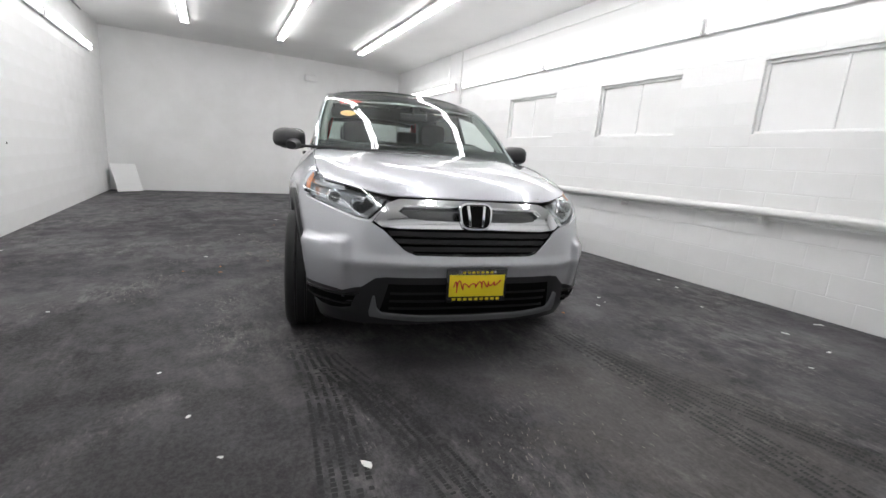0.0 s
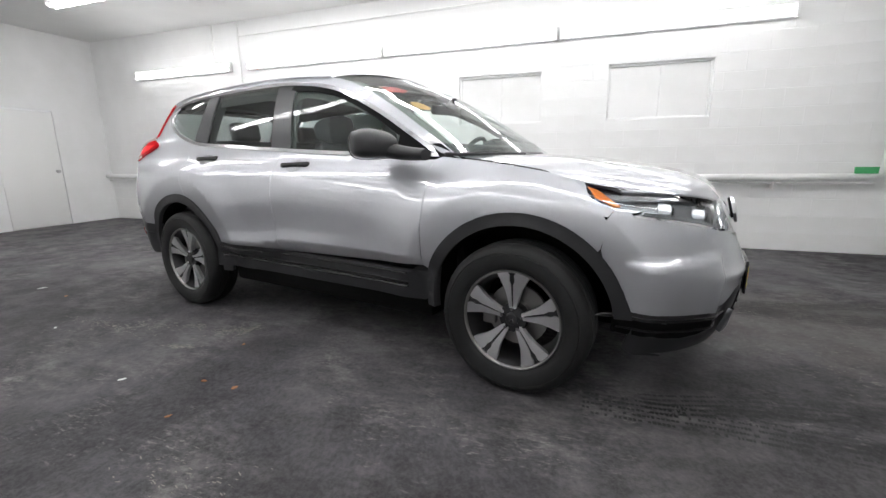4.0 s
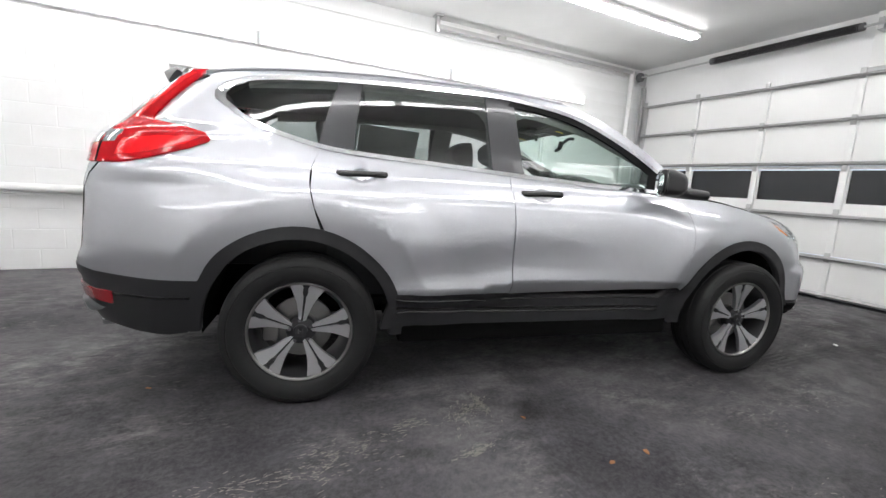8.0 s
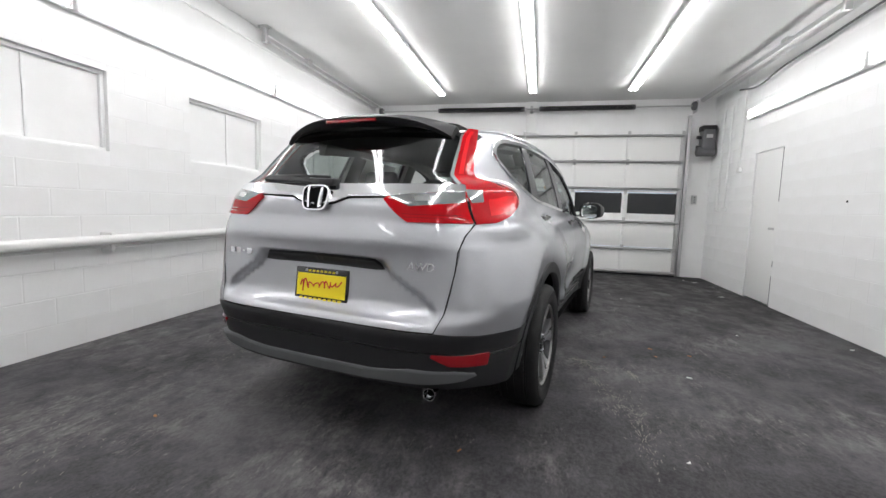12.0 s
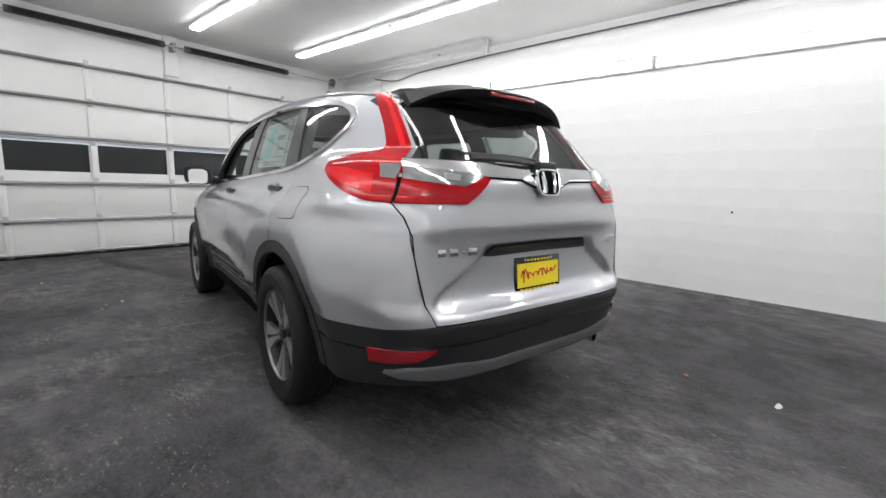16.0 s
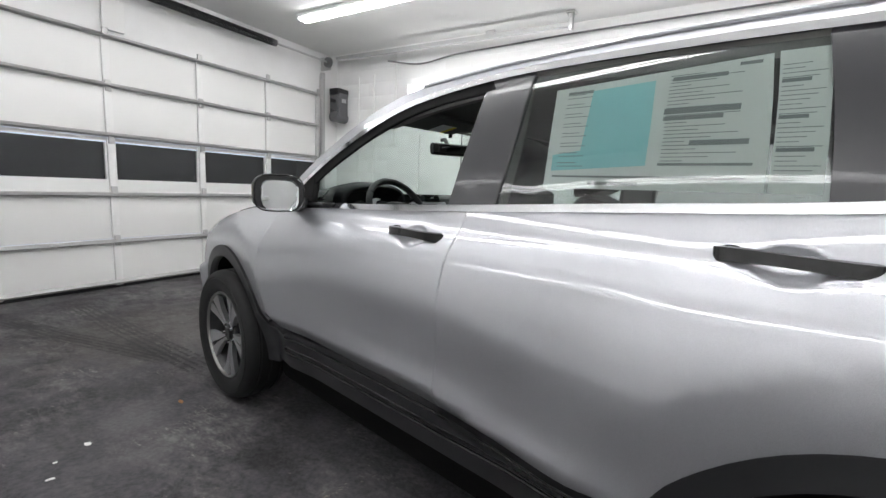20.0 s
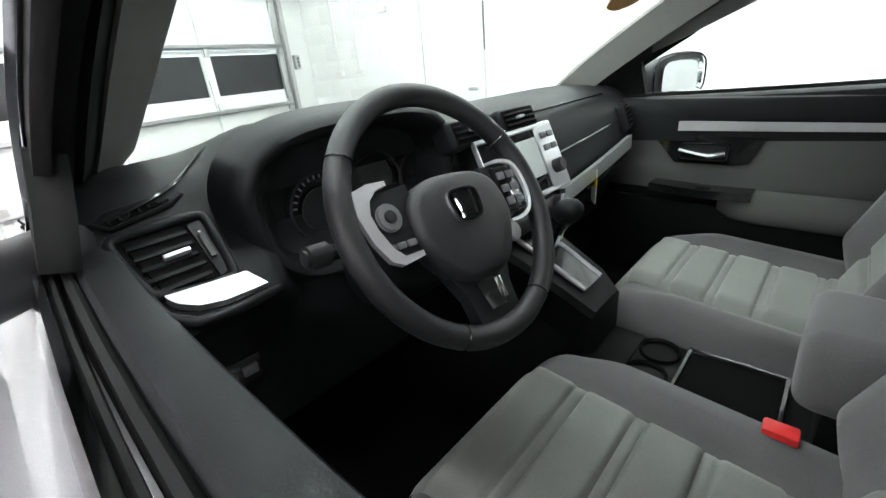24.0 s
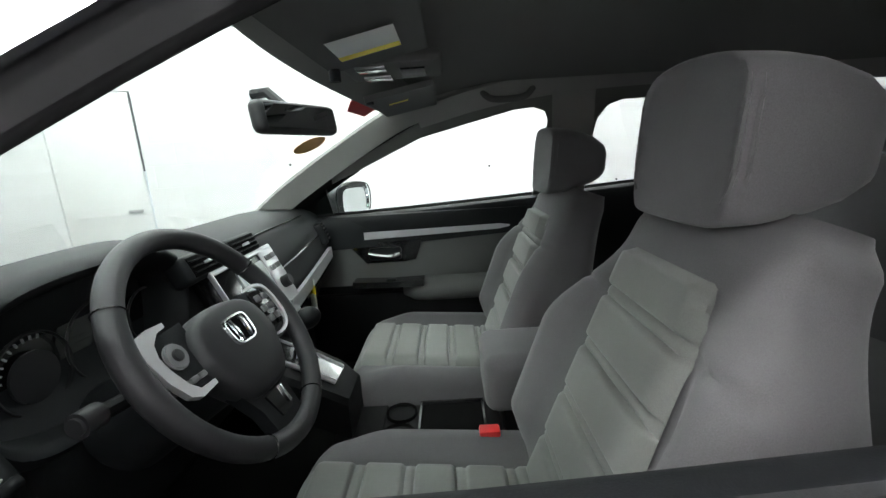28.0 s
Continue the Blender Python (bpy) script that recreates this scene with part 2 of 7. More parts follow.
# ---- the car's outer surface: a plan contour that changes with height ----
def hermite(pts):
    """A smooth curve through (key, value) pairs."""
    ks, vs = [p[0] for p in pts], [p[1] for p in pts]
    m = []
    for i in range(len(pts)):
        a, b = max(i - 1, 0), min(i + 1, len(pts) - 1)
        m.append((vs[b] - vs[a]) / (ks[b] - ks[a]))

    def f(k):
        if k <= ks[0]:
            return vs[0] + m[0] * (k - ks[0])
        if k >= ks[-1]:
            return vs[-1] + m[-1] * (k - ks[-1])
        i = 0
        while ks[i + 1] < k:
            i += 1
        h = ks[i + 1] - ks[i]
        t = (k - ks[i]) / h
        return ((1 + 2 * t) * (1 - t) ** 2 * vs[i] + t * (1 - t) ** 2 * h * m[i]
                + t * t * (3 - 2 * t) * vs[i + 1] + t * t * (t - 1) * h * m[i + 1])
    return f


def smooth(v, a, b):
    t = min(1.0, max(0.0, (v - a) / (b - a)))
    return t * t * (3 - 2 * t)


HALF = hermite([(0.15, 0.845), (0.3, 0.868), (0.45, 0.884), (0.6, 0.9), (0.75, 0.912), (0.9, 0.905), (1.0, 0.882),
                (1.07, 0.842), (1.12, 0.802), (1.3, 0.754), (1.5, 0.688), (1.6, 0.64), (1.72, 0.57)])
NOSE = hermite([(0.15, 2.08), (0.25, 2.15), (0.36, 2.21), (0.5, 2.245), (0.62, 2.245), (0.75, 2.215), (0.85, 2.17),
                (0.95, 2.1), (1.05, 2.0), (1.3, 1.95), (1.72, 1.95)])
TAIL = hermite([(0.15, 2.15), (0.3, 2.25), (0.42, 2.32), (0.52, 2.35), (0.63, 2.357), (0.67, 2.346), (0.74, 2.328), (0.88, 2.32),
                (0.97, 2.322), (1.035, 2.328), (1.1, 2.316), (1.19, 2.305), (1.26, 2.25), (1.4, 2.125), (1.55, 1.985), (1.72, 1.84)])
TAILC = hermite([(0.15, 2.15), (0.3, 2.25), (0.42, 2.32), (0.52, 2.35), (0.63, 2.358), (0.72, 2.352), (0.85, 2.342), (1.035, 2.33), (1.1, 2.318), (1.19, 2.305), (1.26, 2.25), (1.4, 2.125), (1.55, 1.985), (1.72, 1.84)])
NF, NR, LEN, WID = 4.2, 6.0, 2.2, 0.92


def ends(s):
    n = NF if s >= 0 else NR
    return n, 0.5 ** (1 / n)


def taper(x, z):
    front = 0.085 * (max(0.0, x - 0.1) / 1.2) ** 1.6 * smooth(z, 0.86, 1.12)
    back = 0.03 * (max(0.0, -x - 0.6) / 1.2) ** 2 * smooth(z, 1.05, 1.35)
    return 1 - front - back


def swell(x, z):
    """How far the wheel arches stand out, and the hollow of the doors draws in."""
    v = 0.0
    for c in (1.33, -1.33):
        d = math.hypot(x - c, z - 0.37)
        # a crisp crease round the arch, and a band inside it that turns in to the cladding
        v += 0.02 * smooth(d, 0.86, 0.62) - 0.2 * min(0.14, max(0.0, 0.62 - d))
    # a soft hollow before the rear wheel, a crease along the lower doors and the facet under it
    zc = 0.54 + 0.065 * smooth(x, -0.7, -0.1)
    on = smooth(x, -0.92, -0.76) * smooth(x, 0.95, 0.8)
    k = smooth(x, 0.9, -0.2) * smooth(x, -1.0, -0.72)
    v -= 0.02 * k * smooth(z, zc + 0.3, zc + 0.12) * smooth(z, zc - 0.02, zc + 0.1)
    v -= on * 0.75 * min(0.085, max(0.0, zc - z))
    # the tail lamps stand out from the shoulders
    v += 0.07 * smooth(x, -1.4, -1.95) * smooth(z, 1.0, 1.11) * smooth(z, 1.31, 1.24)
    v += 0.014 * smooth(x, -1.5, -2.0) * smooth(z, 0.6, 0.75) * smooth(z, 1.12, 0.98)
    # hollows behind the door handles
    for hx, hz in ((-0.105, 1.066), (-1.06, 1.11)):
        e = ((x - hx) / 0.052) ** 2 + ((z - hz) / 0.03) ** 2
        if e < 1.6:
            v -= 0.017 * smooth(e, 1.5, 0.2)
    # shoulder crease from the tail lamp to the front door, and along the fender
    v += 0.004 * math.exp(-((z - 1.015 - 0.02 * smooth(x, 0.0, -1.8)) / 0.028) ** 2) * smooth(x, 0.9, -0.4)
    return v


def raw(s, z, side):
    n, r0 = ends(s)
    q = abs(s)
    if q <= r0 * LEN:
        r = q / LEN
        yr = (1 - r ** n) ** (1 / n)
    else:
        yr = r0 - (q - r0 * LEN) / WID
        r = max(0.0, 1 - abs(yr) ** n) ** (1 / n)
    corner = 0.0
    if s >= 0:
        # the bumper's corners stand proud, with a crease along their edge
        slope = 0.05 * smooth(abs(yr), 0.6, 0.95)
        corner = smooth(abs(yr), 0.64, 0.72) * smooth(r, 0.795, 0.835) * smooth(z, 0.735 - slope, 0.69 - slope) * smooth(z, 0.33, 0.4)
        # a groove where the bumper's face turns in to the intake
        k = 1 + 0.02 * corner + 0.006 * math.exp(-((z - 0.6) / 0.03) ** 2) * smooth(abs(yr), 0.8, 0.6)
        x = r * NOSE(z) * k
    else:
        k = 1 + 0.008 * smooth(z, 0.74, 0.67) * smooth(z, 0.56, 0.62) * smooth(r, 0.86, 0.93)
        # a crease under the tail lamps
        k += 0.003 * math.exp(-((z - 1.0) / 0.03) ** 2) * smooth(r, 0.75, 0.95)
        # upright crease near the corner, under the lamps
        k += 0.008 * math.exp(-((abs(yr) - 0.87) / 0.045) ** 2) * smooth(z, 1.07, 0.98) * smooth(z, 0.62, 0.72) * smooth(r, 0.7, 0.9)
        x = -r * (TAIL(z) + (TAILC(z) - TAIL(z)) * smooth(abs(yr), 0.58, 0.8)) * k
        # hollow for the number plate, flaring downwards
        wide_at = 0.36 + 0.26 * smooth(z, 0.92, 0.7)
        x += 0.038 * smooth(abs(yr), wide_at + 0.07, wide_at) * smooth(z, 0.945, 0.905) * smooth(z, 0.665, 0.7)
    y = yr * HALF(z) * taper(x, z)
    y += swell(x, z) * smooth(yr, 0.5, 0.95) + 0.03 * corner * smooth(yr, 0.7, 0.95)
    return (x, side * y, z)


def skin(s, z, side=1, off=0.0):
    """The point of the outer surface at chart place s, height z, on one side of the car, off metres outside it."""
    p = Vector(raw(s, z, side))
    if off:
        e = 0.004
        du = Vector(raw(s + e, z, side)) - Vector(raw(s - e, z, side))
        dv = Vector(raw(s, z + e, side)) - Vector(raw(s, z - e, side))
        nrm = dv.cross(du) if side > 0 else du.cross(dv)
        p += nrm.normalized() * off
    return p


def sx(x, z):
    """Chart place from a place along the car."""
    n, r0 = ends(x)
    r = min(1.0, abs(x) / (NOSE(z) if x >= 0 else TAIL(z)))
    if r <= r0:
        s = r * LEN
    else:
        s = r0 * LEN + (r0 - (1 - r ** n) ** (1 / n)) * WID
    return math.copysign(s, x)


def sy(y, z, front=True):
    """Chart place from a place across the car, on its nose or tail."""
    n, r0 = ends(1 if front else -1)
    a = NOSE(z) if front else -TAIL(z)
    yr = y / (HALF(z) * taper(a * 0.9, z))
    yr = max(-0.999, min(0.999, yr))
    s = r0 * LEN + (r0 - yr) * WID if yr < r0 else LEN * (1 - yr ** n) ** (1 / n)
    return s if front else -s


def wide(x, z):
    """Half the car's width at a place along it."""
    return raw(sx(x, z), z, 1)[1]

# ---- mesh tools ----
def mesh_of(name, bm, material, smooth_on=True, angle=35):
    me = bpy.data.meshes.new(name)
    bm.to_mesh(me)
    bm.free()
    me.materials.append(material)
    if smooth_on:
        me.polygons.foreach_set("use_smooth", [True] * len(me.polygons))
        me.set_sharp_from_angle(angle=radians(angle))
    return me


def part(name, bm, material, parent=None, label="", angle=35, m=None):
    me = bm if isinstance(bm, bpy.types.Mesh) else mesh_of(name, bm, material, True, angle)
    ob = new(name, me)
    ob.parent = parent
    if m is not None:
        ob.matrix_basis = m
    if label:
        ob["label"] = label
    return ob


def root(name, m, label, category, group="", kind=""):
    e = new(name)
    e.empty_display_size = 0.1
    e.matrix_basis = m
    return tagged(e, label, category, group, kind)


def box(sx_, sy_, sz_, at=(0, 0, 0), bevel=0.0, seg=2, bm=None, m=None):
    own = bm is None
    b = bmesh.new()
    bmesh.ops.create_cube(b, size=1)
    bmesh.ops.scale(b, vec=(sx_, sy_, sz_), verts=b.verts)
    if bevel:
        bmesh.ops.bevel(b, geom=b.edges[:], offset=bevel, segments=seg, affect="EDGES", profile=0.5)
    bmesh.ops.translate(b, vec=at, verts=b.verts)
    if m is not None:
        bmesh.ops.transform(b, matrix=m, verts=b.verts)
    if own:
        return b
    join(bm, b)
    return bm


def join(bm, other):
    me = bpy.data.meshes.new("tmp")
    other.to_mesh(me)
    other.free()
    bm.from_mesh(me)
    bpy.data.meshes.remove(me)
    return bm


def cyl(r, h, at=(0, 0, 0), axis="z", seg=24, r2=None, bevel=0.0, bm=None):
    b = bmesh.new()
    bmesh.ops.create_cone(b, cap_ends=True, segments=seg, radius1=r, radius2=r if r2 is None else r2, depth=h)
    if bevel:
        bmesh.ops.bevel(b, geom=[e for e in b.edges if abs(e.verts[0].co.z - e.verts[1].co.z) < 1e-5], offset=bevel, segments=2, affect="EDGES")
    if axis == "x":
        bmesh.ops.rotate(b, matrix=Matrix.Rotation(radians(90), 3, "Y"), verts=b.verts)
    elif axis == "y":
        bmesh.ops.rotate(b, matrix=Matrix.Rotation(radians(-90), 3, "X"), verts=b.verts)
    bmesh.ops.translate(b, vec=at, verts=b.verts)
    if bm is None:
        return b
    return join(bm, b)


def catmull(pts, n=6, closed=False):
    """A smooth line through points of any dimension."""
    P = [Vector(p) for p in pts]
    out = []
    N = len(P)
    for i in range(N if closed else N - 1):
        if closed:
            a, b, c, d = P[i - 1], P[i], P[(i + 1) % N], P[(i + 2) % N]
        else:
            b, c = P[i], P[i + 1]
            a = P[i - 1] if i else b * 2 - c
            d = P[i + 2] if i + 2 < N else c * 2 - b
        for k in range(n):
            t = k / n
            out.append(0.5 * ((2 * b) + (c - a) * t + (2 * a - 5 * b + 4 * c - d) * t * t + (3 * b - a - 3 * c + d) * t ** 3))
    if not closed:
        out.append(P[-1])
    return out


def sweep(path, profile, closed=False, cap=True, up=(0, 0, 1), scale=None):
    """A flat profile of (side, up) pairs carried along a line."""
    bm = bmesh.new()
    rings = []
    N = len(path)
    for i, p in enumerate(path):
        p = Vector(p)
        a = Vector(path[i - 1] if i or closed else path[i])
        b = Vector(path[(i + 1) % N] if i + 1 < N or closed else path[i])
        t = (b - a).normalized()
        side = t.cross(Vector(up))
        side = side.normalized() if side.length > 1e-6 else Vector((1, 0, 0))
        u = side.cross(t)
        k = scale(i / (N - 1)) if scale else 1
        rings.append([bm.verts.new(p + side * q[0] * k + u * q[1] * k) for q in profile])
    M = len(profile)
    for i in range(N if closed else N - 1):
        r, q = rings[i], rings[(i + 1) % N]
        for j in range(M):
            bm.faces.new((r[j], r[(j + 1) % M], q[(j + 1) % M], q[j]))
    if cap and not closed:
        bm.faces.new(rings[0][::-1])
        bm.faces.new(rings[-1])
    bmesh.ops.recalc_face_normals(bm, faces=bm.faces)
    return bm


def ring(r, n=10, sx_=1, sz_=1):
    return [(r * sx_ * math.cos(2 * math.pi * k / n), r * sz_ * math.sin(2 * math.pi * k / n)) for k in range(n)]


def rod(path, r, n=10, closed=False):
    return sweep(path, ring(r, n), closed)


def grid(fn, nu, nv, thick=0.0):
    """A sheet from fn(u, v), both 0 to 1."""
    bm = bmesh.new()
    g = [[bm.verts.new(fn(i / nu, j / nv)) for j in range(nv + 1)] for i in range(nu + 1)]
    for i in range(nu):
        for j in range(nv):
            bm.faces.new((g[i][j], g[i + 1][j], g[i + 1][j + 1], g[i][j + 1]))
    bm.normal_update()
    if thick:
        bmesh.ops.solidify(bm, geom=bm.faces[:], thickness=thick)
    return bm


def inside(poly, x, y):
    c = False
    n = len(poly)
    for i in range(n):
        x1, y1 = poly[i]
        x2, y2 = poly[i - 1]
        if (y1 > y) != (y2 > y) and x < (x2 - x1) * (y - y1) / (y2 - y1) + x1:
            c = not c
    return c


def edge_gap(poly, x, y):
    best = 9.0
    n = len(poly)
    for i in range(n):
        ax, ay = poly[i - 1]
        bx, by = poly[i]
        dx, dy = bx - ax, by - ay
        L = dx * dx + dy * dy
        t = 0 if L == 0 else max(0, min(1, ((x - ax) * dx + (y - ay) * dy) / L))
        best = min(best, math.hypot(ax + t * dx - x, ay + t * dy - y))
    return best


SHADE = {}


def key_of(p):
    return (round(p[0], 5), round(p[1], 5), round(p[2], 5))


def shade_smooth(me):
    """Gives a panel the true directions of the body surface at its corners."""
    if not SHADE:
        return
    ns = []
    for v in me.vertices:
        n = SHADE.get(key_of(v.co))
        if n is None:
            m = SHADE.get(key_of((v.co.x, -v.co.y, v.co.z)))
            n = (m[0], -m[1], m[2]) if m else (0, 0, 0)
        ns.append(n)
    me.normals_split_custom_set_from_vertices(ns)
    SHADE.clear()


DENSE = []


def filled(poly, lift, res=0.04, thick=0.012, inset=0.0):
    """A sheet bounded by a polygon of the chart, lifted into space, with its rim folded inwards. lift(s, z, depth)."""
    out = []
    for i in range(len(poly)):
        a, b = Vector(poly[i]), Vector(poly[(i + 1) % len(poly)])
        k = max(1, int((b - a).length / res))
        out += [tuple(a.lerp(b, j / k)) for j in range(k)]
    area = sum(out[i - 1][0] * out[i][1] - out[i][0] * out[i - 1][1] for i in range(len(out)))
    if area < 0:
        out.reverse()
    if inset:
        n = len(out)
        moved = []
        for i in range(n):
            a, b = Vector(out[i - 1]), Vector(out[(i + 1) % n])
            d = b - a
            d = Vector((-d.y, d.x)).normalized() if d.length > 1e-9 else Vector((0, 0))
            moved.append((out[i][0] + d.x * inset, out[i][1] + d.y * inset))
        out = moved
    n = len(out)
    xs, ys = [p[0] for p in out], [p[1] for p in out]
    pts = [Vector(p) for p in out]
    row = 0
    y = min(ys) + res * 0.5
    while y < max(ys):
        x = min(xs) + (res * 0.5 if row % 2 else 0)
        while x < max(xs):
            if inside(out, x, y) and edge_gap(out, x, y) > res * 0.45:
                pts.append(Vector((x, y)))
            x += res
        y += res * 0.87
        row += 1
    for cx, cy, r in DENSE:
        pts = [p for k, p in enumerate(pts) if k < n or math.hypot(p.x - cx, (p.y - cy) * 1.6) > r]
        for i in range(-9, 10):
            for j in range(-9, 10):
                p = Vector((cx + r * i / 9, cy + r / 1.6 * j / 9))
                if i * i + j * j <= 81 and inside(out, p.x, p.y) and edge_gap(out, p.x, p.y) > 0.008:
                    pts.append(p)
    v, _, faces, orig, _, _ = delaunay_2d_cdt(pts, [], [list(range(n))], 1, 1e-6)
    bm = bmesh.new()
    top = [bm.verts.new(lift(p[0], p[1], 0.0)) for p in v]
    SHADE.clear()
    for p, w in zip(v, top):
        far = lift(p[0], p[1], -0.01)
        SHADE[key_of(w.co)] = tuple((Vector(far) - w.co).normalized())
    for f in faces:
        try:
            bm.faces.new([top[i] for i in f])
        except ValueError:
            pass
    if thick:
        rim = []
        place = {}
        for i, src in enumerate(orig):
            for k in src:
                if k < n:
                    place[k] = i
        for k in range(n):
            if k in place:
                rim.append(place[k])
        low = [bm.verts.new(lift(v[i][0], v[i][1], thick)) for i in rim]
        for k in range(len(rim)):
            a, b = rim[k - 1], rim[k]
            if a != b:
                try:
                    bm.faces.new((top[b], top[a], low[k - 1], low[k]))
                except ValueError:
                    pass
    bmesh.ops.recalc_face_normals(bm, faces=bm.faces)
    return bm


def on_skin(side=1, off=0.0):
    return lambda s, z, d: skin(s, z, side, off - d)


def panel(name, pts, material, parent, side=1, off=0.0, res=0.045, thick=0.015, gap=0.002, label=""):
    """A body panel: pts in (x, z) of the car's side."""
    poly = [(sx(x, z), z) for x, z in pts]
    bm = filled(poly, on_skin(side, off), res, thick, gap)
    outward(bm)
    ob = part(name, bm, material, parent, label, 40)
    shade_smooth(ob.data)
    return ob


def outward(bm):
    """Turns the faces away from the car's middle line."""
    bm.normal_update()
    c = Vector((0, 0, 0.75))
    tot = sum(f.calc_area() * f.normal.dot((f.calc_center_median() - c).normalized()) for f in bm.faces)
    if tot < 0:
        bmesh.ops.reverse_faces(bm, faces=bm.faces)
    return bm


def fpanel(name, pts, material, parent, front=True, side=1, off=0.0, res=0.04, thick=0.02, gap=0.0015, label=""):
    """A panel of nose or tail: pts in (y, z), y away from the middle line."""
    poly = [(sy(y, z, front), z) for y, z in pts]
    bm = filled(poly, on_skin(side, off), res, thick, gap)
    outward(bm)
    ob = part(name, bm, material, parent, label, 40)
    shade_smooth(ob.data)
    return ob


def arc(cx, cz, r, a0, a1, n=20):
    return [(cx + r * math.cos(radians(a0 + (a1 - a0) * k / n)), cz + r * math.sin(radians(a0 + (a1 - a0) * k / n))) for k in range(n + 1)]


def line(pts, n=6):
    return [tuple(p) for p in catmull(pts, n)]


def text_mesh(body, size, depth=0.001, shear=0.0):
    cu = bpy.data.curves.new("lettering", "FONT")
    cu.body, cu.size, cu.extrude, cu.shear = body, size, depth, shear
    cu.align_x, cu.align_y = "CENTER", "CENTER"
    ob = bpy.data.objects.new("lettering", cu)
    scene.collection.objects.link(ob)
    bpy.context.view_layer.update()
    me = bpy.data.meshes.new_from_object(ob.evaluated_get(bpy.context.evaluated_depsgraph_get()))
    bpy.data.objects.remove(ob)
    return me

# ---- the room, in its own directions: u towards the big door, v to the side with the blocked windows ----
TURN = 11.2
ROOM = Matrix.Rotation(radians(TURN), 4, "Z")
U0, U1, V0, V1, TOP = -7.55, 4.72, -3.52, 2.94, 3.28


def at_room(u, v, z, rz=0):
    return ROOM @ pose(u, v, z, 0, 0, rz)


def holed(length, height, holes, thick):
    """An upright wall along x from 0, faces at y 0 and -thick, with rectangular holes (x0, x1, z0, z1)."""
    bm = bmesh.new()
    xs = sorted({0, length, *[h[0] for h in holes], *[h[1] for h in holes]})
    zs = sorted({0, height, *[h[2] for h in holes], *[h[3] for h in holes]})

    def quad(*p):
        bm.faces.new([bm.verts.new(q) for q in p])
    for i in range(len(xs) - 1):
        for j in range(len(zs) - 1):
            cx, cz = (xs[i] + xs[i + 1]) / 2, (zs[j] + zs[j + 1]) / 2
            if any(h[0] < cx < h[1] and h[2] < cz < h[3] for h in holes):
                continue
            a, b, c, d = xs[i], xs[i + 1], zs[j], zs[j + 1]
            quad((a, 0, c), (b, 0, c), (b, 0, d), (a, 0, d))
            quad((a, -thick, c), (a, -thick, d), (b, -thick, d), (b, -thick, c))
    for a, b, c, d in [*holes, (length, 0, height, 0)]:
        quad((a, 0, c), (a, -thick, c), (b, -thick, c), (b, 0, c))
        quad((a, 0, d), (b, 0, d), (b, -thick, d), (a, -thick, d))
        quad((a, 0, c), (a, 0, d), (a, -thick, d), (a, -thick, c))
        quad((b, 0, c), (b, -thick, c), (b, -thick, d), (b, 0, d))
    bmesh.ops.remove_doubles(bm, verts=bm.verts, dist=1e-5)
    return bm


def slab(name, u0, u1, v0, v1, z0, z1, material, label, category):
    ob = part(name, box(u1 - u0, v1 - v0, z1 - z0, ((u0 + u1) / 2, (v0 + v1) / 2, (z0 + z1) / 2)), material, None, "", 30, ROOM.copy())
    return tagged(ob, label, category, kind="structure")


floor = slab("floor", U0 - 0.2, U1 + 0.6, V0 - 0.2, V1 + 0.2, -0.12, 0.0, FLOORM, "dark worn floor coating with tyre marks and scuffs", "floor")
ceiling = slab("ceiling", U0 - 0.2, U1 + 0.4, V0 - 0.2, V1 + 0.2, TOP, TOP + 0.12, CEIL, "smooth white painted ceiling", "ceiling")

BLIND = [(-2.34, -1.2, 1.54, 2.18), (-0.36, 0.76, 1.54, 2.18), (1.56, 2.7, 1.54, 2.2)]
wall_north = tagged(part("wall_north", holed(U1 - U0, TOP, [(a - U0, b - U0, c, d) for a, b, c, d in BLIND], 0.2), WALL, None, "", 30,
                         at_room(U1, V1, 0, 180) @ Matrix.Scale(-1, 4, (1, 0, 0)) @ pose(0, 0, 0)), "white painted concrete block wall", "wall", kind="structure")
wall_north.matrix_basis = ROOM @ Matrix(((1, 0, 0, U0), (0, -1, 0, V1), (0, 0, 1, 0), (0, 0, 0, 1)))
MAN = (2.27, 3.02, 0.0, 2.08)
wall_south = tagged(part("wall_south", holed(U1 - U0, TOP, [(MAN[0] - U0, MAN[1] - U0, MAN[2], MAN[3])], 0.2), WALL, None, "", 30, at_room(U0, V0, 0)),
                    "white painted concrete block wall", "wall", kind="structure")
wall_west = tagged(part("wall_west", holed(V1 - V0, TOP, [(V1 - 2.12, V1 - 1.24, 0.0, 1.98)], 0.2), WALL, None, "", 30, at_room(U0, V1, 0, -90)),
                   "white painted back wall with a flush door", "wall", kind="structure")
GV0, GV1, GTOP = -3.04, 2.72, 2.66
wall_east = tagged(part("wall_east", holed(V1 - V0, TOP, [(GV0 - V0 + 0.06, GV1 - V0 - 0.06, 0.0, GTOP - 0.1)], 0.2), WALL, None, "", 30, at_room(U1, V0, 0, 90)),
                   "white wall round the big overhead door", "wall", kind="structure")

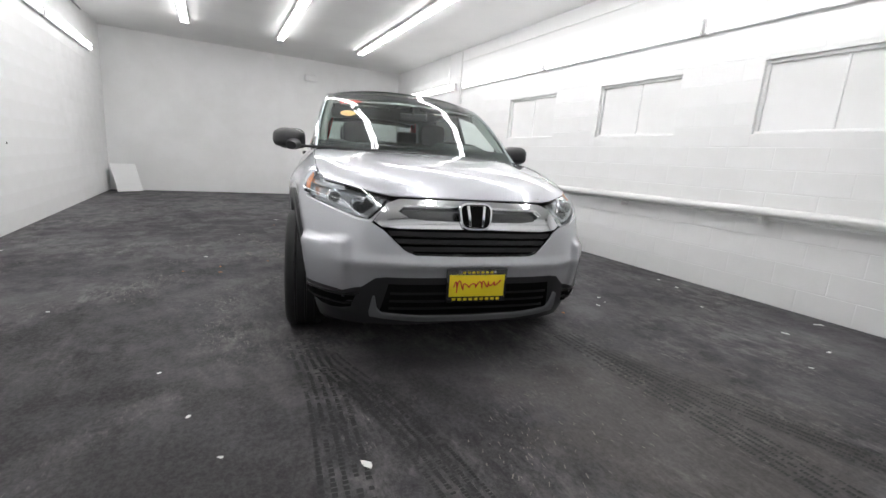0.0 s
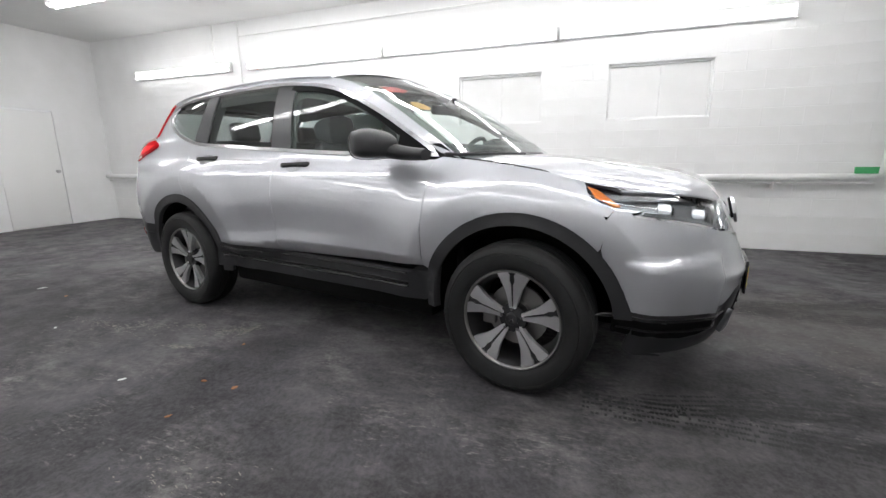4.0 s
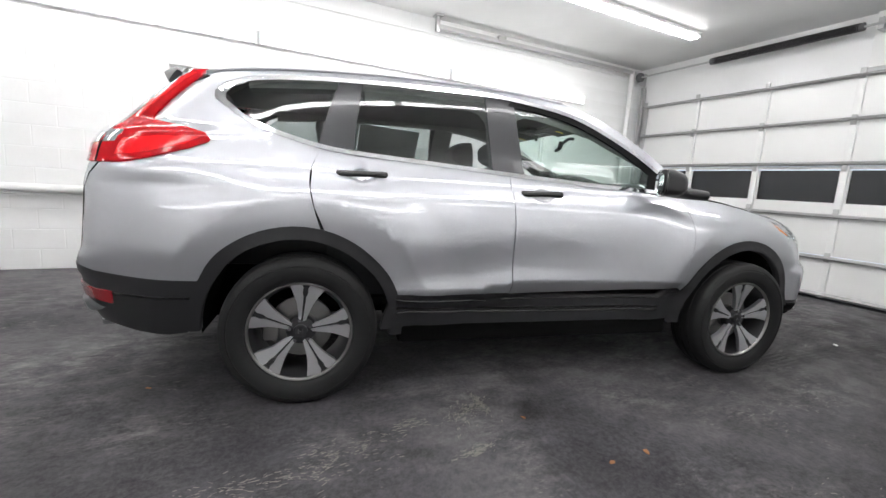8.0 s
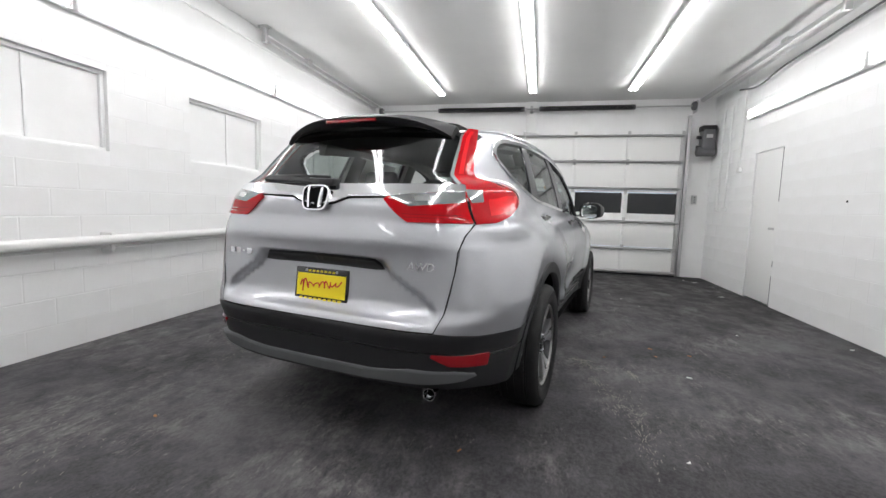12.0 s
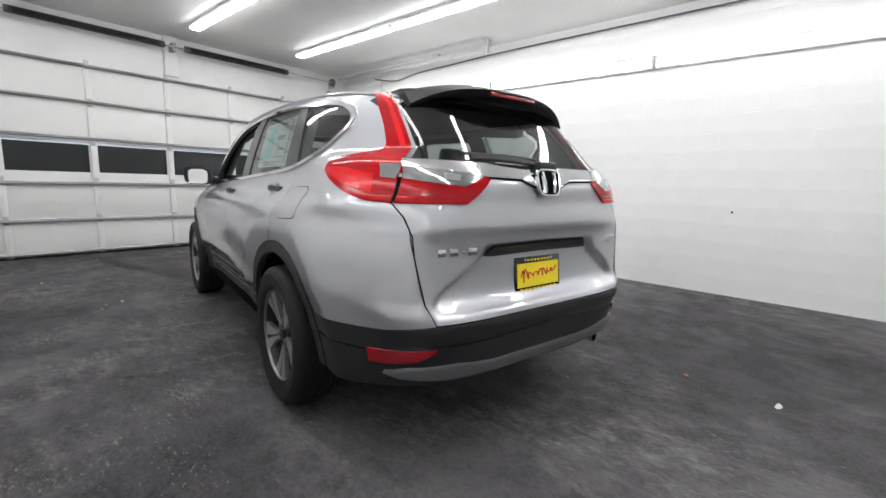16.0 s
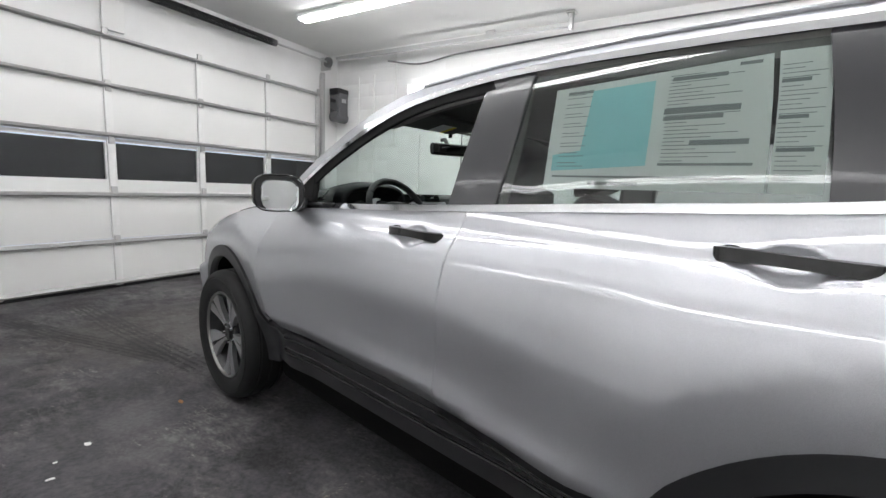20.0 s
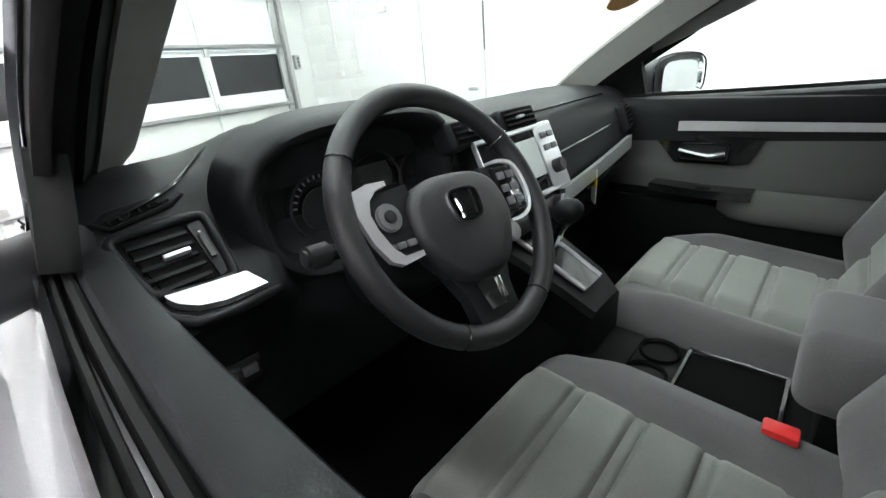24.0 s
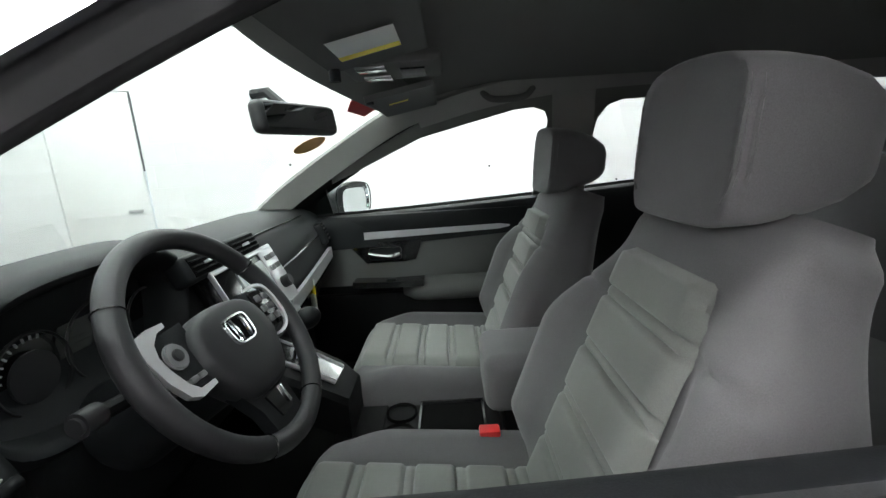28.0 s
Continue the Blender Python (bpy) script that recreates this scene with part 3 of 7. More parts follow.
# blocked-up windows with a thin frame
for i, (a, b, c, d) in enumerate(BLIND):
    w = root("window_%d" % (i + 1), at_room((a + b) / 2, V1, (c + d) / 2), "blocked window painted white in a shallow recess", "window", kind="structure")
    part("panel", box(b - a, 0.02, d - c, (0, 0.075, 0)), WALL, w)
    for s_ in (-1, 1):
        part("window_frame", box(0.03, 0.03, d - c - 0.06, (s_ * ((b - a) / 2 - 0.015), 0.05, 0), 0.004), WALL, w)
        part("window_frame", box(b - a, 0.03, 0.03, (0, 0.05, s_ * ((d - c) / 2 - 0.015)), 0.004), WALL, w)
    part("joint_strip", box(0.02, 0.012, d - c - 0.06, (0.02, 0.06, 0), 0.003), WALL, w)


def tube_light(u, v, z, length, wall=0, label="", group=""):
    """A two-tube fluorescent fitting, lying along u. wall: -1 or 1 where it is fixed to a side wall, 0 on the ceiling."""
    L = root("tube_light", at_room(u, v, z), label, "light fitting", group)
    if wall:
        m = pose(0, 0, 0, -90 * wall)
    else:
        m = pose(0, 0, 0)
    prof = [(-0.055, 0.05), (0.055, 0.05), (0.075, 0.012), (0.06, 0.0), (-0.06, 0.0), (-0.075, 0.012)]
    part("housing", sweep([(-length / 2, 0, 0.0), (length / 2, 0, 0.0)], prof), FIXT, L, "white enamel channel", 30, m)
    for s_ in (-1, 1):
        part("tube", cyl(0.019, length - 0.07, (0, s_ * 0.034, -0.024), "x", 12), TUBEW if wall else TUBE, L, "glowing tube", 40, m)
        part("end_cap", box(0.03, 0.15, 0.07, (s_ * (length / 2 - 0.005), 0, 0.005), 0.006), FIXT, L, "", 30, m)
    return L


for v in (1.33, -0.3, -1.93):
    for k in range(4):
        tube_light(3.77 - 1.19 - k * 2.38, v, TOP - 0.05, 2.36, 0, "lit two-tube fluorescent fitting on the ceiling", "ceiling lights")
for a, b in ((-6.4, -4.25), (-3.9, -1.5), (-1.46, 0.93), (0.97, 3.4)):
    tube_light((a + b) / 2, V1 - 0.05, 2.6, b - a, 1, "lit two-tube fluorescent fitting on the block wall", "wall lights")
for a, b in ((0.86, 3.22), (-1.5, 0.82), (-3.9, -1.54), (-6.5, -4.0)):
    tube_light((a + b) / 2, V0 + 0.05, 2.67, b - a, -1, "lit two-tube fluorescent fitting on the block wall", "wall lights")

# overhead door
gd = root("overhead_door", at_room(4.66, 0, 0), "closed white sectional overhead door with a row of dark windows", "garage door")
ZS = [0.02, 0.53, 1.05, 1.6, 2.13, 2.64]
VS = [GV0 + (GV1 - GV0) * k / 6 for k in range(7)]
for k in range(5):
    z0, z1 = ZS[k], ZS[k + 1]
    if k == 2:
        for j in range(6):
            part("window_pane", box(0.01, VS[j + 1] - VS[j] - 0.1, z1 - z0 - 0.14, (0.02, (VS[j] + VS[j + 1]) / 2, (z0 + z1) / 2 + 0.02)), WINDARK, gd, "dark window pane")
        sec = box(0.045, GV1 - GV0, 0.12, (0.01, (GV0 + GV1) / 2, z0 + 0.056))
        box(0.045, GV1 - GV0, 0.035, (0.01, (GV0 + GV1) / 2, z1 - 0.02), bm=sec)
        for j in range(7):
            box(0.045, 0.1, z1 - z0 - 0.16, (0.01, VS[j], (z0 + z1) / 2 + 0.03), bm=sec)
        part("section", sec, DOORW, gd)
    else:
        part("section", box(0.045, GV1 - GV0, z1 - z0 - 0.008, (0.01, (GV0 + GV1) / 2, (z0 + z1) / 2), 0.004), DOORW, gd)
    for j in range(7):
        part("stile", box(0.03, 0.07, z1 - z0 - 0.01, (-0.026, VS[j] + (0.035 if j == 0 else -0.035 if j == 6 else 0), (z0 + z1) / 2), 0.004), GALV if j in (0, 6) else DOORW, gd)
        part("hinge", box(0.02, 0.055, 0.11, (-0.05, VS[j] + (0.04 if j == 0 else -0.04 if j == 6 else 0), z1 - 0.01), 0.004), GALV, gd)
for z in (0.06, 0.5, 1.0, 1.62, 2.12, 2.6):
    prof = [(-0.03, 0.0), (0.0, 0.03), (0.03, 0.0), (0.022, -0.012), (0.0, 0.012), (-0.022, -0.012)]
    part("strut", sweep([(-0.05, GV0 + 0.02, z), (-0.05, GV1 - 0.02, z)], prof), GALV, gd, "galvanised steel strut", 30)
part("bottom_seal", box(0.05, GV1 - GV0, 0.03, (0.0, (GV0 + GV1) / 2, 0.016), 0.006), BLACK, gd)
for side_, v in ((-1, GV0 - 0.04), (1, GV1 + 0.04)):
    tr = root("door_track", at_room(4.6, v, 0), "galvanised steel door track beside the overhead door", "door track", "door tracks")
    part("rail", sweep([(0, 0, 0.02), (0, 0, 2.95)], [(-0.025, -0.03), (0.025, -0.03), (0.025, 0.03), (0.018, 0.03), (0.018, -0.022), (-0.018, -0.022), (-0.018, 0.03), (-0.025, 0.03)], up=(1, 0, 0)), GALV, tr)
    part("angle_iron", box(0.005, 0.07, 2.9, (0.055, side_ * 0.02, 1.46)), GALV, tr)
    for z in (0.4, 1.0, 1.6, 2.2, 2.7):
        part("track_bracket", box(0.06, 0.04, 0.06, (0.025, side_ * 0.02, z), 0.004), GALV, tr)
sp = root("torsion_spring_shaft", at_room(4.5, 0, 3.1), "black torsion springs on a steel shaft above the overhead door", "door spring")
part("shaft", cyl(0.014, 6.0, (0, -0.14, 0), "y", 10), GALV, sp)
for a, b in ((-0.1, 1.53), (-2.09, -0.45)):
    helix = []
    for k in range(760):
        t = k / 760
        helix.append((0.042 * math.cos(t * 2 * math.pi * 95), a + (b - a) * t, 0.042 * math.sin(t * 2 * math.pi * 95)))
    part("spring", sweep(helix, ring(0.0085, 4)), BLACK, sp, "black coil spring")
    for v in (a, b):
        part("winding_cone", cyl(0.045, 0.07, (0, v, 0), "y", 14), GREYBOX, sp)
part("center_bracket", box(0.2, 0.05, 0.12, (0.1, -0.27, 0)), GALV, sp)
part("center_post", box(0.04, 0.2, TOP - GTOP, (0.19, -0.27, -0.1), 0.005), DOORW, sp)
for v in (GV0 - 0.06, GV1 + 0.06):
    part("drum", cyl(0.075, 0.07, (0, v, 0), "y", 20, bevel=0.012), GREYBOX, sp)
    part("end_bracket", box(0.22, 0.012, 0.2, (0.1, v + (0.05 if v > 0 else -0.05), 0)), GALV, sp)
op = root("door_opener", at_room(4.52, -3.36, 2.5), "grey jackshaft door opener box beside the overhead door", "door opener")
part("body", box(0.22, 0.2, 0.36, (0, 0, 0), 0.02), GREYBOX, op)
part("motor", cyl(0.085, 0.3, (-0.02, 0.02, -0.2), "y", 18, bevel=0.015), GREYBOX, op)
part("top_cover", box(0.2, 0.24, 0.1, (0, 0, 0.2), 0.015), BLACK, op)
part("label_plate", box(0.002, 0.1, 0.06, (-0.112, 0.0, 0.06)), GALV, op)
for dz in (-0.12, 0.05):
    part("side_knob", cyl(0.03, 0.08, (0, 0.13, dz), "y", 12), BLACK, op)

# pipes and conduits
pp = root("wall_pipe", at_room(0, V1 - 0.11, 0), "white wrapped pipe on brackets along the block wall", "pipe")
part("pipe", sweep([*catmull([(-7.5, 0, 0.83), (-2, 0, 0.82), (4.1, 0, 0.855)], 6), *catmull([(4.22, 0, 0.862), (4.31, 0, 0.892), (4.35, 0, 0.96), (4.36, 0, 1.08)], 5), (4.36, 0, 3.2)], ring(0.04, 14), up=(0, 1, 0)), PIPE, pp)
part("thin_pipe", rod([(-7.5, 0.03, 0.75), (4.3, 0.03, 0.79)], 0.014, 8), PIPE, pp)
for u in (-6.6, -4.8, -3.0, -1.3, 0.3, 1.85, 3.4):
    part("bracket", box(0.03, 0.12, 0.16, (u, 0.05, 0.8), 0.004), PIPE, pp)
part("pipe_clamp", box(0.12, 0.1, 0.02, (4.36, 0.04, 1.75), 0.004), GALV, pp)
part("pipe_label", box(0.2, 0.02, 0.07, (4.18, -0.045, 0.93)), GREEN, pp, "green pipe label")
for u, z0 in ((-4.07, 2.3), (-4.6, 2.62)):
    c_ = root("conduit", at_room(u, V1 - 0.02, 0), "white conduit running up the wall to the ceiling", "conduit", "wall conduits")
    part("tube", rod([(0, 0, z0), (0, 0, TOP)], 0.014, 8), PIPE, c_)
    part("junction_box", box(0.1, 0.05, 0.1, (0, 0, z0), 0.005), PIPE, c_)
for v, d, uu in ((V1 - 0.12, 1, (0.69, 4.4)), (V0 + 0.33, -1, (0.75, 4.4))):
    hb = root("ceiling_rail", at_room(0, v, 3.14), "galvanised rail hung below the ceiling beside the wall", "rail", "ceiling rails")
    part("rail", sweep([(uu[0], 0, 0), (uu[1], 0, 0.02)], [(-0.025, -0.02), (0.025, -0.02), (0.025, 0.03), (0.018, 0.03), (0.018, -0.013), (-0.018, -0.013), (-0.018, 0.03), (-0.025, 0.03)]), GALV, hb)
    part("hanger", box(0.05, 0.06, 0.22, (uu[0], 0, 0.05), 0.004), GALV, hb)
    part("hanger_plate", box(0.1, 0.12, 0.02, (uu[0], 0, 0.13)), GALV, hb)
    part("junction_box", box(0.13, 0.07, 0.07, (uu[0] + 1.0, 0, 0.04), 0.006), GALV, hb)
    part("conduit", rod([(uu[0] + 1.0, 0, 0.05), (4.5, 0, 0.06)], 0.012, 8), PIPE, hb)

# doors of the room
md = root("door_1", at_room((MAN[0] + MAN[1]) / 2, V0 - 0.04, 0), "white painted steel side door, closed", "door", kind="structure")
part("leaf", box(MAN[1] - MAN[0] - 0.035, 0.045, MAN[3] - 0.02, (0.012, 0, MAN[3] / 2 + 0.005), 0.003), DOORW, md)
for z0, z1 in ((1.38, MAN[3] - 0.01), (0.0, 0.4), (0.52, 0.6)):
    part("door_gap", box(0.012, 0.05, z1 - z0, (-(MAN[1] - MAN[0]) / 2 + 0.012, 0.015, (z0 + z1) / 2)), GREYBOX, md)
part("latch", box(0.12, 0.02, 0.03, (-0.22, 0.03, 1.02), 0.003), GALV, md)
bd = root("door_2", at_room(U0 - 0.03, 1.68, 0), "white flush door in the back wall", "door", kind="structure")
part("leaf", box(0.045, 0.86, 1.96, (0, 0, 0.985), 0.003), DOORW, bd)
part("knob", cyl(0.028, 0.05, (0.045, 0.36, 0.95), "x", 14, bevel=0.008), GALV, bd)
em = root("emergency_light", at_room(U0 + 0.06, 0.64, 2.84), "white twin-head emergency light on the back wall", "light fitting")
part("body", box(0.1, 0.3, 0.13, (0, 0, 0), 0.015), FIXT, em)
for d in (-0.1, 0.1):
    part("lamp_head", cyl(0.05, 0.06, (0.06, d, 0.09), "x", 16, bevel=0.01), FIXT, em)
pb = root("leaning_board", at_room(U0 + 0.36, -3.12, 0.0) @ Matrix.Rotation(radians(38), 4, "Z") @ pose(0, 0, 0, 0, -22), "white board leaning in the corner of the back wall", "board")
part("board", box(0.02, 0.5, 0.6, (0, 0, 0.3), 0.003), FIXT, pb)

# conduits and boxes on the side wall near the overhead door
for u, z0, z1 in ((3.47, 1.88, TOP), (3.9, 1.28, 2.95), (4.22, 1.28, 2.95)):
    c_ = root("conduit", at_room(u, V0 + 0.02, 0), "white conduit running down the wall to a small box", "conduit", "wall conduits")
    part("tube", rod([(0, 0, z0), (0, 0, z1)], 0.013, 8), PIPE, c_)
    part("outlet_box", box(0.1, 0.05, 0.06, (0, 0, z0), 0.006), PIPE, c_)
sw_ = root("wall_switch", at_room(U1 - 0.03, -3.28, 1.45), "grey door control box on the wall", "switch")
part("body", box(0.05, 0.08, 0.16, (0, 0, 0), 0.006), GALV, sw_)
for z in (-0.04, 0.0, 0.04):
    part("push_button", cyl(0.013, 0.02, (-0.03, 0, z), "x", 12), GREYBOX, sw_)
cab = root("ceiling_cable", at_room(0, V0 + 0.06, 3.02), "grey cable slung along the top of the wall", "cable")
part("cable", rod(catmull([(3.6, 0, 0.1), (3.0, 0, 0.0), (2.4, 0.01, 0.06), (1.6, 0, 0.09), (0.6, 0, 0.12), (-2.0, 0, 0.14), (-6.0, 0, 0.15)], 6), 0.012, 8), GREYBOX, cab)
cab2 = root("ceiling_cable", at_room(0, V1 - 0.03, 2.95), "thin white conduit along the top of the block wall", "cable")
part("cable", rod([(-4.07, 0, 0.1), (0.0, 0, 0.12), (4.3, 0, 0.15)], 0.01, 8), PIPE, cab2)
sm = root("wall_fixture", at_room(U0 + 0.03, -0.3, 3.18), "small white box on the back wall under the ceiling", "sensor")
part("body", box(0.06, 0.14, 0.09, (0, 0, 0), 0.01), FIXT, sm)
ol = root("wall_outlet", at_room(U0 + 0.008, 0.2, 0.85), "white outlet plate on the back wall", "outlet")
part("cover_plate", box(0.016, 0.07, 0.11, (0, 0, 0), 0.004), FIXT, ol)
for u, v, z in ((-2.48, V0 + 0.002, 0.95), (1.0, V0 + 0.002, 1.35), (-1.0, V0 + 0.002, 1.2)):
    h_ = root("wall_anchor", at_room(u, v, z), "small dark anchor hole in the white wall", "anchor", "wall anchors")
    part("hole", cyl(0.012, 0.006, (0, 0, 0), "y", 10), DARKIN, h_)

# ---- the car: forward is +x, its left is +y, the origin on the floor between the axles ----
car = root("car", pose(0, 0, 0), "silver compact SUV with black lower cladding, parked on the dark floor", "car")


def X(x, z):
    return (sx(x, z), z)


def Y(y, z, front=True):
    return (sy(y, z, front), z)


def mirror_join(bm):
    b2 = bm.copy()
    bmesh.ops.scale(b2, vec=(1, -1, 1), verts=b2.verts)
    bmesh.ops.reverse_faces(b2, faces=b2.faces)
    join(bm, b2)
    bmesh.ops.remove_doubles(bm, verts=[v for v in bm.verts if abs(v.co.y) < 0.004], dist=0.006)
    return bm


def wrap(name, poly, material, parent, off=0.0, res=0.04, thick=0.015, gap=0.0, label="", both=True, side=1):
    """A piece that runs round a corner of the car; poly in chart places. both: mirrored and joined at the middle."""
    bm = filled(poly, on_skin(side, off), res, thick, gap)
    outward(bm)
    if both:
        bmesh.ops.delete(bm, geom=[f for f in bm.faces if all(abs(v.co.y) < 0.004 for v in f.verts)], context="FACES")
        mirror_join(bm)
    ob = part(name, bm, material, parent, label, 40)
    shade_smooth(ob.data)
    return ob


FA, RA = (1.33, 0.37), (-1.335, 0.37)
AR = 0.49
CHROME_TOP = [(0.88, 1.12), (0.68, 1.245), (0.48, 1.36), (0.22, 1.48), (0.01, 1.54), (-0.32, 1.58), (-0.73, 1.583), (-1.11, 1.572), (-1.45, 1.55), (-1.62, 1.52), (-1.72, 1.46)]
BELT = [(0.88, 1.12), (0.28, 1.137), (-0.27, 1.165), (-0.75, 1.195), (-1.08, 1.215), (-1.25, 1.235), (-1.45, 1.285), (-1.6, 1.345), (-1.72, 1.43)]
ROOF_EDGE = [(0.06, 1.59), (-0.32, 1.62), (-0.73, 1.625), (-1.11, 1.615), (-1.45, 1.595), (-1.72, 1.565), (-1.9, 1.535)]
PILLAR = [(1.0, 1.105), (0.78, 1.25), (0.58, 1.375), (0.32, 1.51), (0.06, 1.59)]
HOOD = [(0.9, 1.115), (1.2, 1.082), (1.45, 1.04), (1.6, 1.005), (1.76, 0.97)]
hood_z = hermite([(p[0], p[1]) for p in HOOD])
belt_z = hermite(sorted((p[0], p[1]) for p in BELT))
top_z = hermite(sorted((p[0], p[1]) for p in CHROME_TOP[4:]))
SEAM_F = [(0.86, 1.1), (0.862, 1.0), (0.85, 0.75), (0.835, 0.56)]
SEAM_B = [(-0.28, 1.165), (-0.275, 1.0), (-0.27, 0.8), (-0.255, 0.53)]
SEAM_R = [(-1.25, 1.23), (-1.295, 1.14), (-1.298, 1.05), (-1.27, 0.95), (-1.235, 0.85)]


def between(pts, z):
    for (x0, z0), (x1, z1) in zip(pts, pts[1:]):
        if (z0 - z) * (z1 - z) <= 0:
            return x0 + (x1 - x0) * (z - z0) / (z1 - z0 + 1e-9)
    return pts[-1][0]


for side in (1, -1):
    L = "left" if side > 0 else "right"
    # front fender
    poly = line(HOOD[:4], 5) + [(1.63, 0.955), (1.68, 0.9), (1.72, 0.84), (1.70, 0.72)]
    a0 = math.degrees(math.atan2(0.72 - FA[1], 1.70 - FA[0]))
    a1 = math.degrees(math.atan2(0.55 - FA[1], 0.85 - FA[0]))
    poly += arc(*FA, AR, a0, a1, 22) + SEAM_F[::-1]
    panel("fender", poly, PAINT, car, side, res=0.03, gap=0.0035)
    # front door
    DENSE.append((sx(-0.105, 1.066), 1.066, 0.075))
    d = panel("front_door", SEAM_F + [(-0.255, 0.525)] + SEAM_B[::-1][1:] + [p for p in BELT[::-1] if -0.27 < p[0] < 0.86], PAINT, car, side, res=0.03, gap=0.0035)
    DENSE[:] = [(sx(-1.06, 1.11), 1.11, 0.075)]
    # rear door
    a0 = math.degrees(math.atan2(0.83 - RA[1], -1.225 - RA[0]))
    a1 = math.degrees(math.atan2(0.54 - RA[1], -0.9 - RA[0]))
    d2 = panel("rear_door", SEAM_B + [(-0.88, 0.535)] + arc(*RA, AR, a1, a0, 14) + SEAM_R[::-1][1:] + [p for p in BELT[::-1] if -1.25 < p[0] < -0.3], PAINT, car, side, res=0.03, gap=0.0035)
    DENSE.clear()
    # rear quarter, round the corner to the tailgate
    poly = [X(*p) for p in line(SEAM_R, 3)]
    a0 = math.degrees(math.atan2(0.85 - RA[1], -1.235 - RA[0]))
    a1 = math.degrees(math.atan2(0.6 - RA[1], -1.77 - RA[0])) % 360
    poly += [X(*p) for p in arc(*RA, AR, a0, a1, 22)][1:]
    poly += [X(-1.95, 0.605), X(-2.1, 0.615), Y(0.72, 0.632, False), Y(0.611, 0.643, False), Y(0.636, 0.72, False), Y(0.666, 0.9, False), Y(0.671, 1.05, False), (-2.02, 1.095)]
    poly += [(-2.015, 1.1), (-1.965, 1.107), (-1.865, 1.133), (-1.725, 1.183), (-1.675, 1.22), (-1.71, 1.243), (-1.835, 1.27), (-1.955, 1.288), (-1.972, 1.3), (-1.979, 1.325), (-1.982, 1.405), (-1.978, 1.485), (-1.972, 1.556)]
    poly += [X(-1.72, 1.565), X(-1.58, 1.583), X(-1.45, 1.595)]
    poly += [X(-1.45, 1.562)] + [X(-1.62, 1.53), X(-1.735, 1.46), X(-1.735, 1.43), X(-1.6, 1.335), X(-1.45, 1.277)]
    wrap("quarter_panel", poly, PAINT, car, res=0.03, both=False, side=side, gap=0.002)
    # roof side rail and front pillar
    up = [(0.88, 1.135), (0.68, 1.257), (0.48, 1.372), (0.22, 1.492), (0.01, 1.552), (-0.32, 1.592), (-0.73, 1.595), (-1.11, 1.584), (-1.45, 1.562)]
    panel("pillar_rail", line(up, 4) + line([(-1.45, 1.595)] + ROOF_EDGE[:4][::-1] + PILLAR[::-1][1:], 4), PAINT, car, side, gap=0.0, res=0.05)
    # glass
    q = [(-1.17, 1.555), (-1.35, 1.548), (-1.5, 1.53), (-1.6, 1.5), (-1.67, 1.45), (-1.66, 1.41), (-1.53, 1.33), (-1.4, 1.285), (-1.26, 1.248)]
    panel("quarter_window", q, TINT, car, side, -0.008, 0.08, 0.0, 0, "dark tinted quarter glass")
    panel("rear_window", [(-0.4, 1.565), (-0.75, 1.568), (-1.07, 1.557), (-1.1, 1.225), (-0.75, 1.205), (-0.365, 1.18)], TINT, car, side, -0.008, 0.08, 0.0, 0, "dark tinted door glass")
    fg = [(-0.25, 1.562), (0.0, 1.528), (0.2, 1.47), (0.45, 1.36), (0.66, 1.24), (0.83, 1.137), (0.28, 1.142), (-0.2, 1.168)]
    if side < 0:
        panel("front_window", fg, GLASS, car, side, -0.008, 0.08, 0.0, 0, "clear front door glass")
    # dark pillars
    panel("door_pillar", [(-0.245, 1.575), (-0.405, 1.577), (-0.372, 1.172), (-0.195, 1.163)], PILLARM, car, side, -0.002, 0.06, 0.02, 0.0, "satin black door pillar")
    panel("rear_pillar", [(-1.06, 1.568), (-1.175, 1.563), (-1.268, 1.245), (-1.1, 1.22)], PILLARM, car, side, -0.002, 0.06, 0.02, 0.0, "satin black door pillar")
    for nm, pts in (("window_trim", line(CHROME_TOP, 5) + line(BELT[::-1], 5)[1:-1]),):
        path = [skin(sx(x, z), z, side, 0.004) for x, z in pts]
        part(nm, sweep(path, [(-0.011, -0.003), (0.011, -0.003), (0.011, 0.003), (-0.011, 0.003)], True, up=(0, side, 0.35)), CHROME, car, "chrome window surround")
    # cladding
    for c_, nm, a0, a1 in ((FA, "front_arch_trim", 6, 184), (RA, "rear_arch_trim", -6, 181)):
        poly = arc(*c_, AR + 0.004, a0, a1, 34) + arc(*c_, AR - 0.055, a1, a0, 34)
        panel(nm, poly, BLACK, car, side, 0.012, 0.05, 0.04, 0.0, "textured black arch cladding")
    panel("sill_cladding", [(0.9, 0.54), (0.79, 0.535), (0.74, 0.51), (-0.255, 0.515), (-0.88, 0.53), (-0.92, 0.47), (-0.95, 0.36), (0.82, 0.36), (0.86, 0.45)], BLACK, car, side, 0.012, 0.06, 0.05, 0.0, "textured black sill cladding")
    panel("sill_groove", [(0.72, 0.455), (-0.25, 0.455), (-0.88, 0.475), (-0.88, 0.462), (-0.25, 0.44), (0.72, 0.44)], GLOSS, car, side, 0.018, 0.06, 0.02, 0.0)

